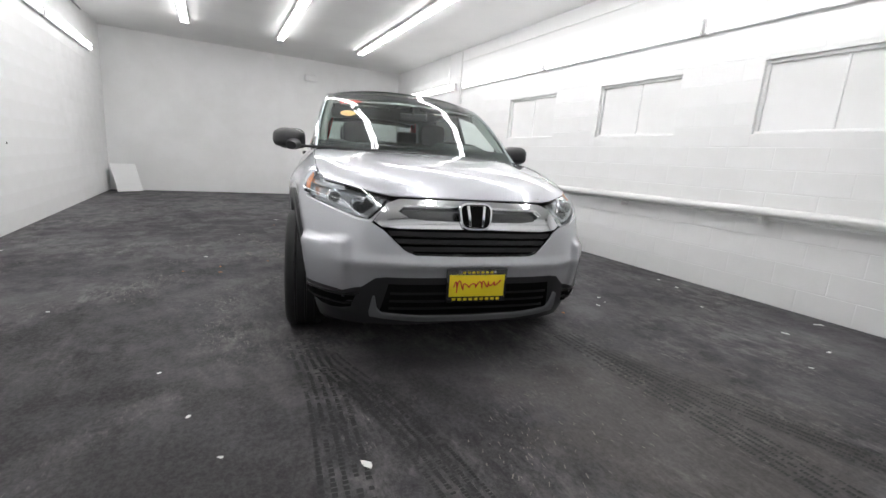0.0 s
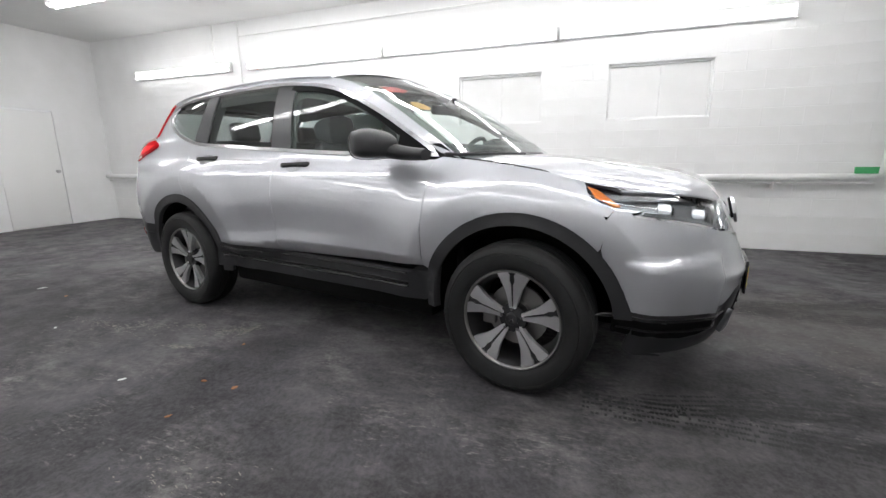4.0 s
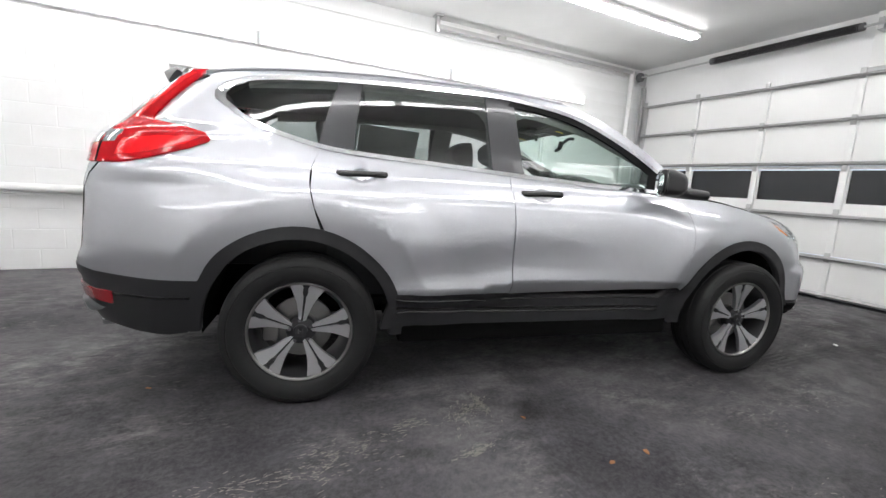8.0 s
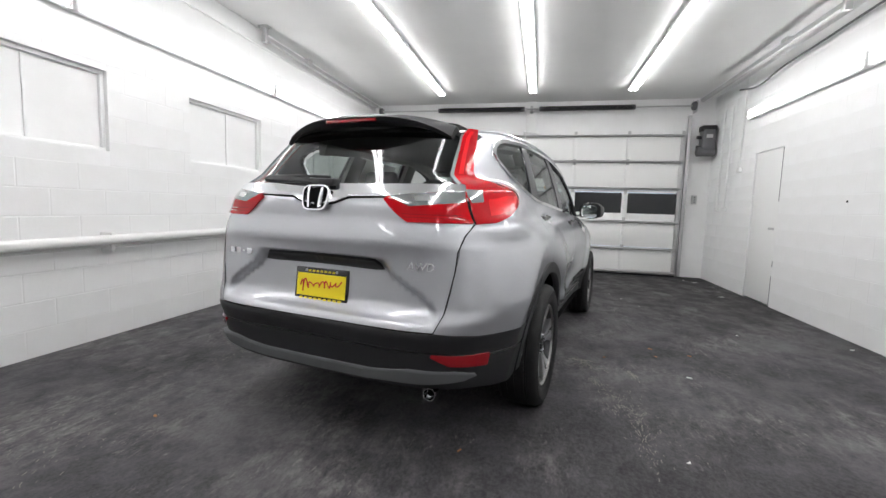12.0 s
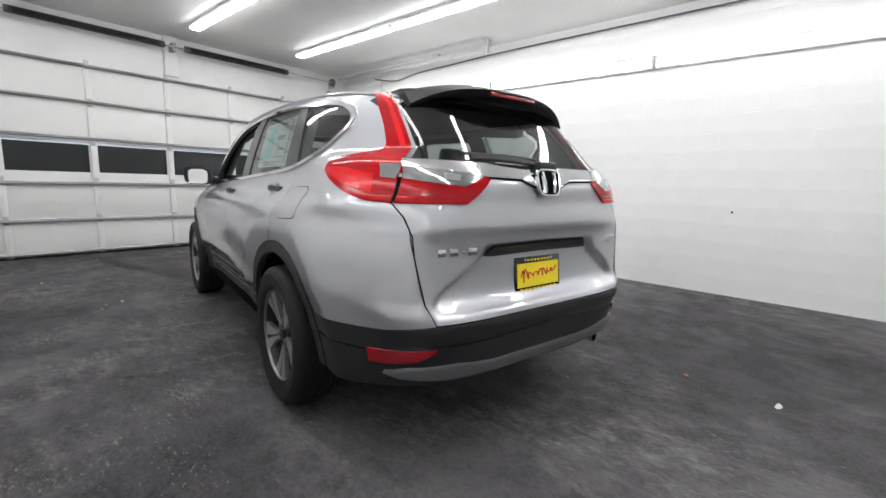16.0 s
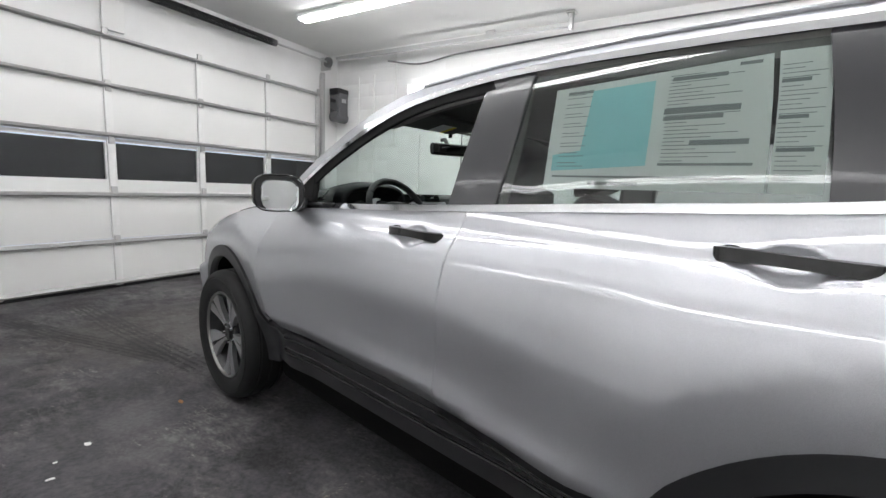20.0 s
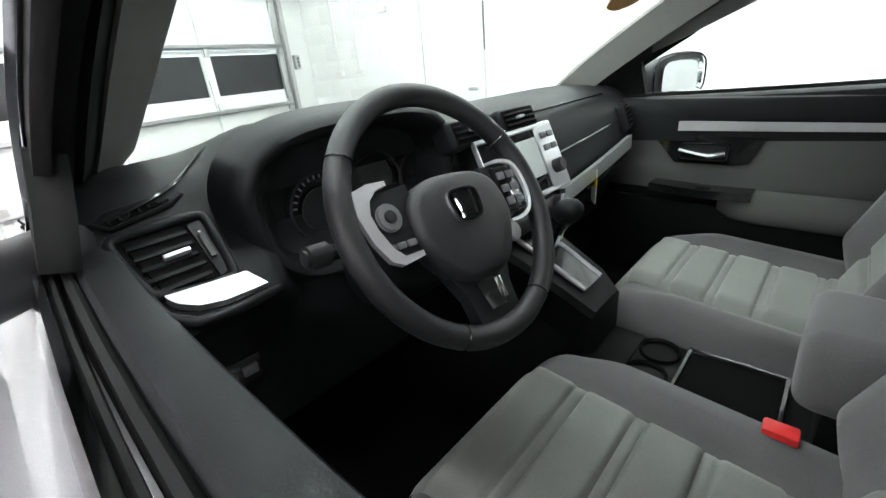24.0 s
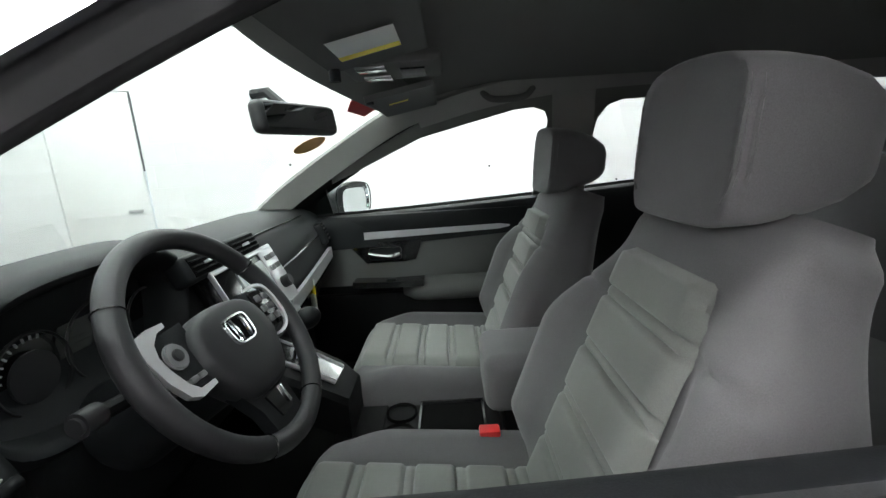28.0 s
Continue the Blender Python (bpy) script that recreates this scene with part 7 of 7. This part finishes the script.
part("stack_frame", sweep([(-0.024, 0.14, -0.075), (-0.024, 0.14, 0.07), (-0.024, -0.14, 0.07), (-0.024, -0.14, -0.075)], ring(0.007, 6), True, up=(1, 0, 0)), SATIN, cs)
part("screen", box(0.004, 0.125, 0.085, (-0.027, 0.0, 0.005)), SCREEN, cs, "grey display")
part("key_plate", box(0.006, 0.075, 0.14, (-0.028, -0.105, -0.004), 0.003), SATIN, cs)
for k in range(4):
    part("button", box(0.006, 0.022, 0.014, (-0.033, -0.09 - 0.03 * (k % 2), 0.045 - 0.028 * (k // 2)), 0.002), GREYBOX, cs)
part("volume_knob", cyl(0.016, 0.024, (-0.04, -0.1, -0.03), "x", 18, bevel=0.003), BLACK, cs)
hv = part("climate_panel", box(0.04, 0.28, 0.05, (0, 0, 0), 0.012), BLACK, dsh, "black climate panel", 30, pose(0.61, 0.0, 0.945, 0, 22))
for y in (0.1, -0.12):
    part("climate_knob", cyl(0.02, 0.024, (-0.03, y, 0), "x", 20, bevel=0.003), SATIN, hv)
# shifter
sh = part("shift_console", loft([[(x, y0 + dy, z + dz) for dy, dz in ((-hw, -0.1), (hw, -0.1), (hw, -0.012), (hw - 0.012, 0.0), (-hw + 0.012, 0.0), (-hw, -0.012))] for x, y0, z, hw in ((0.66, 0.01, 0.93, 0.1), (0.56, 0.0, 0.885, 0.095), (0.46, -0.01, 0.825, 0.085), (0.42, -0.015, 0.79, 0.07))]), CONSOLE, car, "shift console with a silver gate", 30)
part("shift_gate", loft([[(x, y0 + dy, z + dz) for dy, dz in ((-hw, 0.002), (hw, 0.002), (hw, 0.008), (-hw, 0.008))] for x, y0, z, hw in ((0.6, 0.0, 0.903, 0.042), (0.52, -0.005, 0.861, 0.045), (0.45, -0.012, 0.818, 0.04))]), GLOSS, sh, "gloss black gate with silver rails")
for dy in (-0.042, 0.042):
    part("gate_rail", rod([(0.605, dy, 0.912), (0.52, dy - 0.005, 0.868), (0.452, dy * 0.9 - 0.012, 0.826)], 0.006, 8), SATIN, sh, "satin silver rail")
part("shift_lever", rod([(0.545, 0.005, 0.87), (0.525, 0.008, 0.94), (0.51, 0.008, 0.965)], 0.013, 10), CHROME, sh, "chrome lever")
kb = bmesh.new()
bmesh.ops.create_uvsphere(kb, u_segments=20, v_segments=14, radius=1, matrix=Matrix.LocRotScale((0.505, 0.008, 0.985), Euler((0, 0.4, 0)), (0.034, 0.026, 0.026)))
part("shift_knob", kb, DASH, sh, "dark grey shift knob")
# centre console with cup holders and armrest
cc = part("centre_console", box(0.75, 0.2, 0.22, (0.1, 0.01, 0.58), 0.02), CONSOLE, car, "black centre console with cup holders")
for y in (-0.035, 0.055):
    part("cup_holder", lathe([(0.034, 0.0), (0.04, 0.004), (0.04, -0.05), (0.0, -0.05)], 20), DARKIN, cc, "", 30, Matrix.Translation((0.31, y, 0.695)) @ Matrix.Rotation(radians(90), 4, "X"))
part("tray_rim", sweep([(0.26, -0.07, 0.695), (0.26, 0.09, 0.695), (0.1, 0.09, 0.695), (0.1, -0.07, 0.695)], ring(0.008, 6), True), GLOSS, cc)
part("tray", box(0.15, 0.15, 0.004, (0.18, 0.01, 0.692)), DARKIN, cc)
part("phone_tray", box(0.1, 0.17, 0.01, (0.4, 0.01, 0.69), 0.004), SEAL, cc)
part("console_armrest", box(0.36, 0.19, 0.14, (-0.08, -0.005, 0.822), 0.03, 4), SEATM, cc, "grey cloth armrest")
part("armrest_base", box(0.32, 0.17, 0.16, (-0.1, -0.005, 0.7), 0.01), CONSOLE, cc)

# steering wheel; -x is its face, z its top
SW = Matrix.Translation((0.487, 0.372, 1.101)) @ Matrix.Rotation(radians(31.4), 4, "Y") @ Matrix.Rotation(radians(5), 4, "X")
sw = part("steering_wheel", sweep([(0, 0.171 * math.cos(2 * math.pi * k / 72), 0.171 * math.sin(2 * math.pi * k / 72)) for k in range(72)], ring(0.0165, 14, 0.95, 1.0), True, up=(1, 0, 0)), LEATHER, car, "dark grey three-spoke steering wheel", 60, SW)
for a in (32, 148, 242, 298):
    c_, s_ = math.cos(radians(a)), math.sin(radians(a))
    part("rim_seam", sweep([(0.0173 * math.cos(2 * math.pi * k / 16), (0.171 + 0.0165 * math.sin(2 * math.pi * k / 16)) * c_, (0.171 + 0.0165 * math.sin(2 * math.pi * k / 16)) * s_) for k in range(16)], ring(0.0012, 4), True, up=(0.3, -s_, c_)), GLOSS, sw)
pad = []
for dx, k in ((0.03, 0.9), (0.012, 1.0), (-0.004, 1.0), (-0.013, 0.955), (-0.018, 0.87), (-0.021, 0.6), (-0.022, 0.2)):
    ringp = []
    for j in range(56):
        a = 2 * math.pi * j / 56
        c_, s_ = math.cos(a), math.sin(a)
        q = (abs(c_) ** 3.4 + abs(s_) ** 3.4) ** (-1 / 3.4)
        yy, zz = q * c_, q * s_
        ringp.append((dx, k * yy * (0.09 - 0.026 * smooth(zz, 0.2, -1.0)), -0.024 + k * (zz * 0.074 - 0.006 * (yy * yy) * (zz > 0))))
    pad.append(ringp)
part("hub_pad", loft(pad), LEATHER, sw, "dark airbag pad", 50)
badge_frame(Matrix.Translation((-0.024, 0.006, 0.0)) @ Matrix.Rotation(math.pi, 4, "Z"), 0.36, sw, "hub_badge")
for side in (1, -1):
    part("spoke", loft([[(dx, y * side, z + dz) for dx, dz in ((-0.003, -h), (0.02, -h), (0.02, h), (-0.003, h))] for y, z, h in ((0.07, 0.004, 0.045), (0.12, 0.008, 0.036), (0.165, 0.012, 0.026))]), DASH, sw)
    if side > 0:
        blade = [(0.104, 0.056), (0.13, 0.056), (0.152, 0.05), (0.157, 0.022), (0.15, -0.012), (0.137, -0.038), (0.122, -0.046), (0.09, -0.043), (0.09, -0.036), (0.117, -0.036), (0.128, -0.024), (0.137, 0.0), (0.14, 0.02), (0.134, 0.036), (0.12, 0.047), (0.104, 0.05)]
        part("spoke_trim", plate(blade, 0.0, 0.009), SATIN, sw, "satin silver bezel blade", 30, Matrix(((0, -1, 0, -0.002), (1, 0, 0, 0), (0, 0, 1, 0), (0, 0, 0, 1))))
    else:
        bez = [(0.084, 0.05), (0.115, 0.052), (0.14, 0.046), (0.15, 0.03), (0.153, 0.008), (0.15, -0.014), (0.138, -0.032), (0.115, -0.04), (0.09, -0.04)]
        bz = [Vector((-0.006, side * y, z)) for y, z in line(bez, 3)]
        part("spoke_trim", sweep(bz, [(-0.006, -0.004), (0.005, -0.004), (0.005, 0.005), (-0.006, 0.005)], up=(1, 0, 0), scale=lambda t: 0.35 + 0.3 * math.sin(math.pi * min(1, max(0, t)))), SATIN, sw, "satin silver bezel")
    if side > 0:
        part("control_face", plate([(0.088, 0.044), (0.135, 0.04), (0.145, 0.01), (0.14, -0.02), (0.125, -0.034), (0.09, -0.034)], 0.0, 0.003), DASH, sw, "dark control face", 30, Matrix(((0, -1, 0, -0.003), (1, 0, 0, 0), (0, 0, 1, 0), (0, 0, 0, 1))))
        part("round_pad", cyl(0.0175, 0.006, (-0.009, 0.117, 0.012), "x", 22, bevel=0.002), GREYBOX, sw)
        part("centre_key", cyl(0.008, 0.004, (-0.013, 0.117, 0.012), "x", 14, bevel=0.001), BLACK, sw)
        for k in range(3):
            part("control_key", box(0.005, 0.013, 0.008, (-0.008, 0.13 - 0.0155 * k, -0.023), 0.002), GREYBOX, sw)
    else:
        part("control_face", box(0.006, 0.05, 0.07, (-0.004, -0.115, 0.008), 0.003), GLOSS, sw)
        for k in range(6):
            part("control_key", box(0.004, 0.017, 0.012, (-0.008, -0.105 - 0.022 * (k % 2), 0.028 - 0.02 * (k // 2)), 0.002), GREYBOX, sw)
part("lower_spoke", loft([[(dx, dy * w, z) for dx, dy in ((0.002, -1), (0.022, -1), (0.022, 1), (0.002, 1))] for z, w in ((-0.07, 0.062), (-0.115, 0.042), (-0.15, 0.04), (-0.166, 0.056))]), DASH, sw, "", 30)
part("spoke_insert", plate([(-0.024, -0.102), (0.024, -0.102), (0.016, -0.14), (-0.016, -0.14)], 0.0, 0.003), GLOSS, sw, "gloss black insert", 30, Matrix(((0, -1, 0, 0.001), (1, 0, 0, 0), (0, 0, 1, 0), (0, 0, 0, 1))))
part("insert_trim", box(0.004, 0.008, 0.03, (-0.003, -0.016, -0.118), 0.001), CHROME, sw, "", 30)
part("column_shroud", cyl(0.06, 0.2, (0.13, 0, -0.02), "x", 20, 0.075, 0.01), DASH, sw)
part("stalk", rod([(0.075, 0.05, 0.0), (0.07, 0.12, 0.004), (0.066, 0.165, 0.006)], 0.01, 10), DASH, sw, "dark stalk")
part("stalk_knob", cyl(0.0145, 0.034, (0.065, 0.18, 0.007), "y", 16, bevel=0.004), LEATHER, sw)

# mirror, visors, overhead console
rv = part("rear_view_mirror", box(0.034, 0.235, 0.064, (0, 0, 0), 0.016, 4), BLACK, car, "black rear-view mirror", 40, pose(0.455, 0.04, 1.43, 0, 8, -22))
part("mirror_glass", box(0.002, 0.206, 0.044, (-0.0168, 0, 0), 0.0), MIRROR, rv)
part("mirror_stem", rod([(0.015, 0, 0.02), (0.06, 0.0, 0.07), (0.1, 0.0, 0.075)], 0.011, 8), BLACK, rv)
for y0, y1 in ((0.16, 0.55), (-0.14, -0.55)):
    v_ = part("sun_visor", grid(lambda u, v: Vector((0.345 - 0.17 * u, y0 + (y1 - y0) * v, 1.49 + 0.03 * u)), 3, 3, 0.014), TRIMG, car, "grey sun visor", 40)
    part("visor_label", grid(lambda u, v: Vector((0.3 - 0.09 * u, y0 + (y1 - y0) * (0.3 + 0.25 * v), 1.484 + 0.018 * u + 0.0)), 1, 1), PAPER, v_, "white warning label")
    part("visor_label", grid(lambda u, v: Vector((0.3 - 0.09 * u, y0 + (y1 - y0) * (0.3 + 0.06 * v), 1.4825 + 0.018 * u)), 1, 1), YELLOW, v_)
    part("visor_clip", cyl(0.01, 0.02, (0.335, y0 + 0.02 * (1 if y0 > 0 else -1), 1.482), "z", 12), DASH, v_)
oc = part("overhead_console", box(0.2, 0.17, 0.025, (0.25, 0.01, 1.525), 0.01), TRIMG, car, "grey overhead console with map lamps")
for y in (0.06, -0.04):
    part("map_lamp", box(0.06, 0.05, 0.01, (0.29, y, 1.512), 0.004), CLEAR, oc)
part("speaker_grid", box(0.05, 0.08, 0.006, (0.21, 0.01, 1.512), 0.002), DASH, oc)
part("grab_handle", sweep(catmull([(0.02, -0.6, 1.545), (-0.02, -0.585, 1.515), (-0.12, -0.58, 1.515), (-0.16, -0.595, 1.545)], 5), ring(0.011, 8)), TRIMG, car, "grey grab handle")
tg = part("hang_tag", box(0.002, 0.045, 0.1, (0, 0, -0.06)), PAPER, car, "white and yellow hang tag", 30, pose(0.625, -0.4, 0.98, 0, 0, 40))
part("tag_top", box(0.003, 0.046, 0.03, (0, 0, -0.045)), YELLOW, tg)
part("tag_string", rod([(0, 0, 0.0), (0, 0, -0.02)], 0.003, 5), PAPER, tg)
sp = part("switch_panel", box(0.01, 0.1, 0.05, (0.69, 0.65, 0.9), 0.006), GLOSS, dsh, "small switch panel under the dash")
for k in range(3):
    part("switch", box(0.006, 0.022, 0.016, (0.683, 0.68 - 0.03 * k, 0.905), 0.002), GREYBOX, sp)

# ---- marks and litter on the floor ----
def tread_mark(path, width, ribs, name_label):
    """Rubber marks left by a tyre: rows of short bars side by side."""
    rnd = random.Random(len(path) + int(width * 1000))
    pts = catmull(path, 30)
    t = root("tyre_mark", pose(0, 0, 0.0), name_label, "tyre mark", "tyre marks", "stuff")
    b = bmesh.new()
    for k in range(len(pts) - 1):
        p, q = pts[k], pts[k + 1]
        d = (q - p)
        n = Vector((-d.y, d.x)).normalized()
        for r in range(ribs):
            if rnd.random() < 0.16:
                continue
            o = (r / (ribs - 1) - 0.5) * width
            h = width / ribs * 0.3 * rnd.uniform(0.7, 1.15)
            a = p + n * o + d * rnd.uniform(0, 0.15)
            c = p + n * o + d * rnd.uniform(0.65, 0.95)
            vs = [b.verts.new((*(u + n * s_ * h), 0.004)) for u, s_ in ((a, -1), (c, -1), (c, 1), (a, 1))]
            b.faces.new(vs)
    part("rubber_print", b, MARK, t)
    return t


tread_mark([(1.66, -0.82), (2.2, -0.715), (2.6, -0.67), (3.3, -0.63), (4.1, -0.66)], 0.16, 5, "dark tyre tread mark on the floor")
tread_mark([(1.9, -0.7), (2.03, -0.65), (2.43, -0.45), (2.77, -0.33), (3.2, -0.22), (4.0, -0.1)], 0.15, 5, "dark curved tyre tread mark on the floor")
tread_mark([(1.8, 0.86), (2.57, 0.98), (3.0, 1.05), (3.4, 1.1), (4.2, 1.2)], 0.17, 5, "dark tyre tread mark on the floor")
tread_mark([(2.1, 0.98), (2.43, 1.12), (2.79, 1.28), (3.07, 1.41), (3.6, 1.6), (4.2, 1.85)], 0.15, 5, "dark curved tyre tread mark on the floor")


def scrap(x, y, size, seed, material, nm, label, group):
    rnd = random.Random(seed)
    b = bmesh.new()
    n = 7
    rim = []
    for k in range(n):
        a = 2 * math.pi * k / n
        r = size * rnd.uniform(0.5, 1.0)
        rim.append(b.verts.new((r * math.cos(a) * 1.5, r * math.sin(a) * 0.8, rnd.uniform(0.002, size * 0.35))))
    c = b.verts.new((0, 0, size * 0.3))
    for k in range(n):
        b.faces.new((c, rim[k], rim[(k + 1) % n]))
    geo = bmesh.ops.extrude_face_region(b, geom=b.faces[:])
    bmesh.ops.translate(b, vec=(0, 0, -0.0025), verts=[v for v in geo["geom"] if isinstance(v, bmesh.types.BMVert)])
    bmesh.ops.recalc_face_normals(b, faces=b.faces)
    ob = part(nm, b, material, None, "", 30, pose(x, y, 0.001, 0, 0, rnd.uniform(0, 360)))
    return tagged(ob, label, "litter", group)


WHITE = [(2.79, -0.57, 0.03), (2.37, -1.24, 0.016), (2.65, -1.07, 0.012), (0.57, 2.8, 0.03), (1.08, 1.67, 0.02), (1.27, 1.52, 0.022), (2.01, 2.63, 0.035), (1.4, 2.49, 0.02),
         (2.48, 2.18, 0.018), (1.9, 3.15, 0.05), (1.97, -1.46, 0.012), (1.05, -2.33, 0.014), (-0.45, -1.77, 0.024), (3.73, 1.75, 0.025), (-1.66, -1.65, 0.018), (-2.96, -1.32, 0.035),
         (1.2, 1.64, 0.012), (-0.23, -3.4, 0.03), (1.04, -3.2, 0.03), (-0.67, -3.5, 0.02), (0.85, 2.76, 0.03), (2.32, 2.59, 0.03), (3.3, -2.55, 0.04), (4.6, -2.35, 0.05), (4.75, -2.2, 0.04)]
for k, (x, y, r) in enumerate(WHITE):
    scrap(x, y, r * 0.72, k, SCRAP, "paper_scrap", "small torn white paper scrap on the floor", "floor litter")
for k, (x, y, r) in enumerate([(0.1, -1.83, 0.014), (0.14, -1.53, 0.016), (-0.06, -1.57, 0.014), (-2.48, -1.31, 0.02), (-2.06, -0.64, 0.012), (-2.5, 0.94, 0.014), (1.41, 1.1, 0.02), (-0.28, -1.19, 0.012)]):
    scrap(x, y, r, 90 + k, LEAF, "dry_leaf", "small brown dry leaf on the floor", "floor leaves")


def patch(x, y, a, w, h, seed, material, label, count=60):
    """A scraped patch: many thin scratches."""
    rnd = random.Random(seed)
    t = root("floor_scuff", pose(x, y, 0.0, 0, 0, a), label, "scuff", "floor scuffs", "stuff")
    b = bmesh.new()
    for k in range(count):
        px, py = rnd.gauss(0, w / 3), rnd.gauss(0, h / 3)
        ln, th = rnd.uniform(0.003, 0.014), rnd.uniform(0.001, 0.0035)
        q = rnd.uniform(-0.5, 0.5)
        dx, dy = math.cos(q) * ln, math.sin(q) * ln
        nx, ny = -math.sin(q) * th, math.cos(q) * th
        b.faces.new([b.verts.new((px + i * dx + j * nx, py + i * dy + j * ny, 0.003)) for i, j in ((-1, -0.3), (1, -1), (1, 0.4), (-1, 1))])
    part("scratches", b, material, t)


for k, (x, y, a, w, h) in enumerate([(2.55, 0.45, 10, 0.7, 0.5), (2.85, 0.05, -10, 0.4, 0.3), (-0.57, -1.13, 70, 0.22, 0.1), (-0.85, -1.16, 10, 0.14, 0.06), (-1.3, -1.5, 30, 0.7, 0.35), (0.0, 1.05, 25, 0.7, 0.35),
                                     (-0.3, 1.3, 70, 0.5, 0.25), (-2.9, 1.0, 50, 0.6, 0.4), (-3.0, -0.6, 20, 0.7, 0.4), (-1.6, 1.4, 10, 0.6, 0.3), (0.6, -2.0, 15, 0.5, 0.2), (2.3, 0.9, 5, 0.6, 0.2)]):
    patch(x, y, a, w, h, k, TAPE, "pale scraped scuffs on the dark floor")


# long worn strips beside the car's left, and curled marks on its right
for k, (x, y, a, w, h) in enumerate([(0.25, 1.12, 83, 0.4, 0.05), (-0.58, 1.08, 91, 0.5, 0.06), (-1.02, 1.32, 20, 0.25, 0.1), (0.05, 1.42, 65, 0.25, 0.05), (-0.52, -1.07, 35, 0.24, 0.05), (-0.45, -1.02, 100, 0.16, 0.03), (-0.6, -1.4, 20, 0.14, 0.04), (-1.45, -1.46, 8, 0.5, 0.08), (-1.1, -1.3, 20, 0.4, 0.12)]):
    patch(x, y, a, w, h, 40 + k, TAPE, "pale worn strip on the dark floor", 110)

# ---- concrete blocks of the two long walls ----
BL, BH, JOINT = 0.406, 0.203, 0.005


def block_mesh(w, h, d):
    b = bmesh.new()
    e = 0.004
    o = [(-w / 2, 0, -h / 2), (w / 2, 0, -h / 2), (w / 2, 0, h / 2), (-w / 2, 0, h / 2)]
    i = [(-w / 2 + e, d, -h / 2 + e), (w / 2 - e, d, -h / 2 + e), (w / 2 - e, d, h / 2 - e), (-w / 2 + e, d, h / 2 - e)]
    lo, hi = [b.verts.new(p) for p in o], [b.verts.new(p) for p in i]
    b.faces.new(hi[::-1])
    for k in range(4):
        b.faces.new((lo[k], lo[(k + 1) % 4], hi[(k + 1) % 4], hi[k])[::-1])
    bmesh.ops.recalc_face_normals(b, faces=b.faces)
    return b


def blocks(wall, holes, length, near, proud):
    """Blocks on a wall's inner face, which is its local y 0; near(x): how soon they are made single objects."""
    shared = {}
    cells = []
    for r in range(int(TOP / BH) + 1):
        z0, z1 = r * BH, min((r + 1) * BH, TOP)
        if z1 - z0 < 0.05:
            continue
        x = -BL / 2 if r % 2 else 0.0
        while x < length:
            a, c = max(x, 0), min(x + BL, length)
            x += BL
            pieces = [(a, c)]
            for h0, h1, k0, k1 in holes:
                if z0 < k1 - 0.02 and z1 > k0 + 0.02:
                    cut = []
                    for p, q in pieces:
                        if q <= h0 or p >= h1:
                            cut.append((p, q))
                        else:
                            cut += [s_ for s_ in ((p, h0), (h1, q)) if s_[1] - s_[0] > 0.03]
                    pieces = cut
            for p, q in pieces:
                lo, hi = z0, z1
                for h0, h1, k0, k1 in holes:
                    if p < h1 and q > h0:
                        continue
                if q - p > 0.03:
                    cells.append((near((p + q) / 2, (lo + hi) / 2), p, q, lo, hi))
    cells.sort()
    rnd = random.Random(int(length * 10))
    rest = bmesh.new()
    for k, (_, p, q, lo, hi) in enumerate(cells):
        w, h = round(q - p - JOINT, 3), round(hi - lo - JOINT, 3)
        m = pose((p + q) / 2, rnd.uniform(-0.0006, 0.0006) - 0.0002, (lo + hi) / 2)
        if k < 300:
            if (w, h) not in shared:
                shared[(w, h)] = mesh_of("block", block_mesh(w, h, proud), WALL, False)
            ob = new("block", shared[(w, h)])
            ob.parent = wall
            ob.matrix_basis = m
        else:
            b = block_mesh(w, h, proud)
            bmesh.ops.transform(b, matrix=m, verts=b.verts)
            me = bpy.data.meshes.new("tmp")
            b.to_mesh(me)
            b.free()
            rest.from_mesh(me)
            bpy.data.meshes.remove(me)
    if len(rest.verts):
        tagged(part("far_blocks", rest, WALL, wall, "", 20), kind="stuff")
    else:
        rest.free()


blocks(wall_north, [(a - U0, b - U0, c, d) for a, b, c, d in BLIND], U1 - U0, lambda x, z: abs(x + U0 - 1.0) + 0.5 * z, 0.0015)
blocks(wall_south, [(MAN[0] - U0, MAN[1] - U0, 0.0, MAN[3])], U1 - U0, lambda x, z: abs(x + U0 + 0.5) + 0.5 * z, 0.0012)
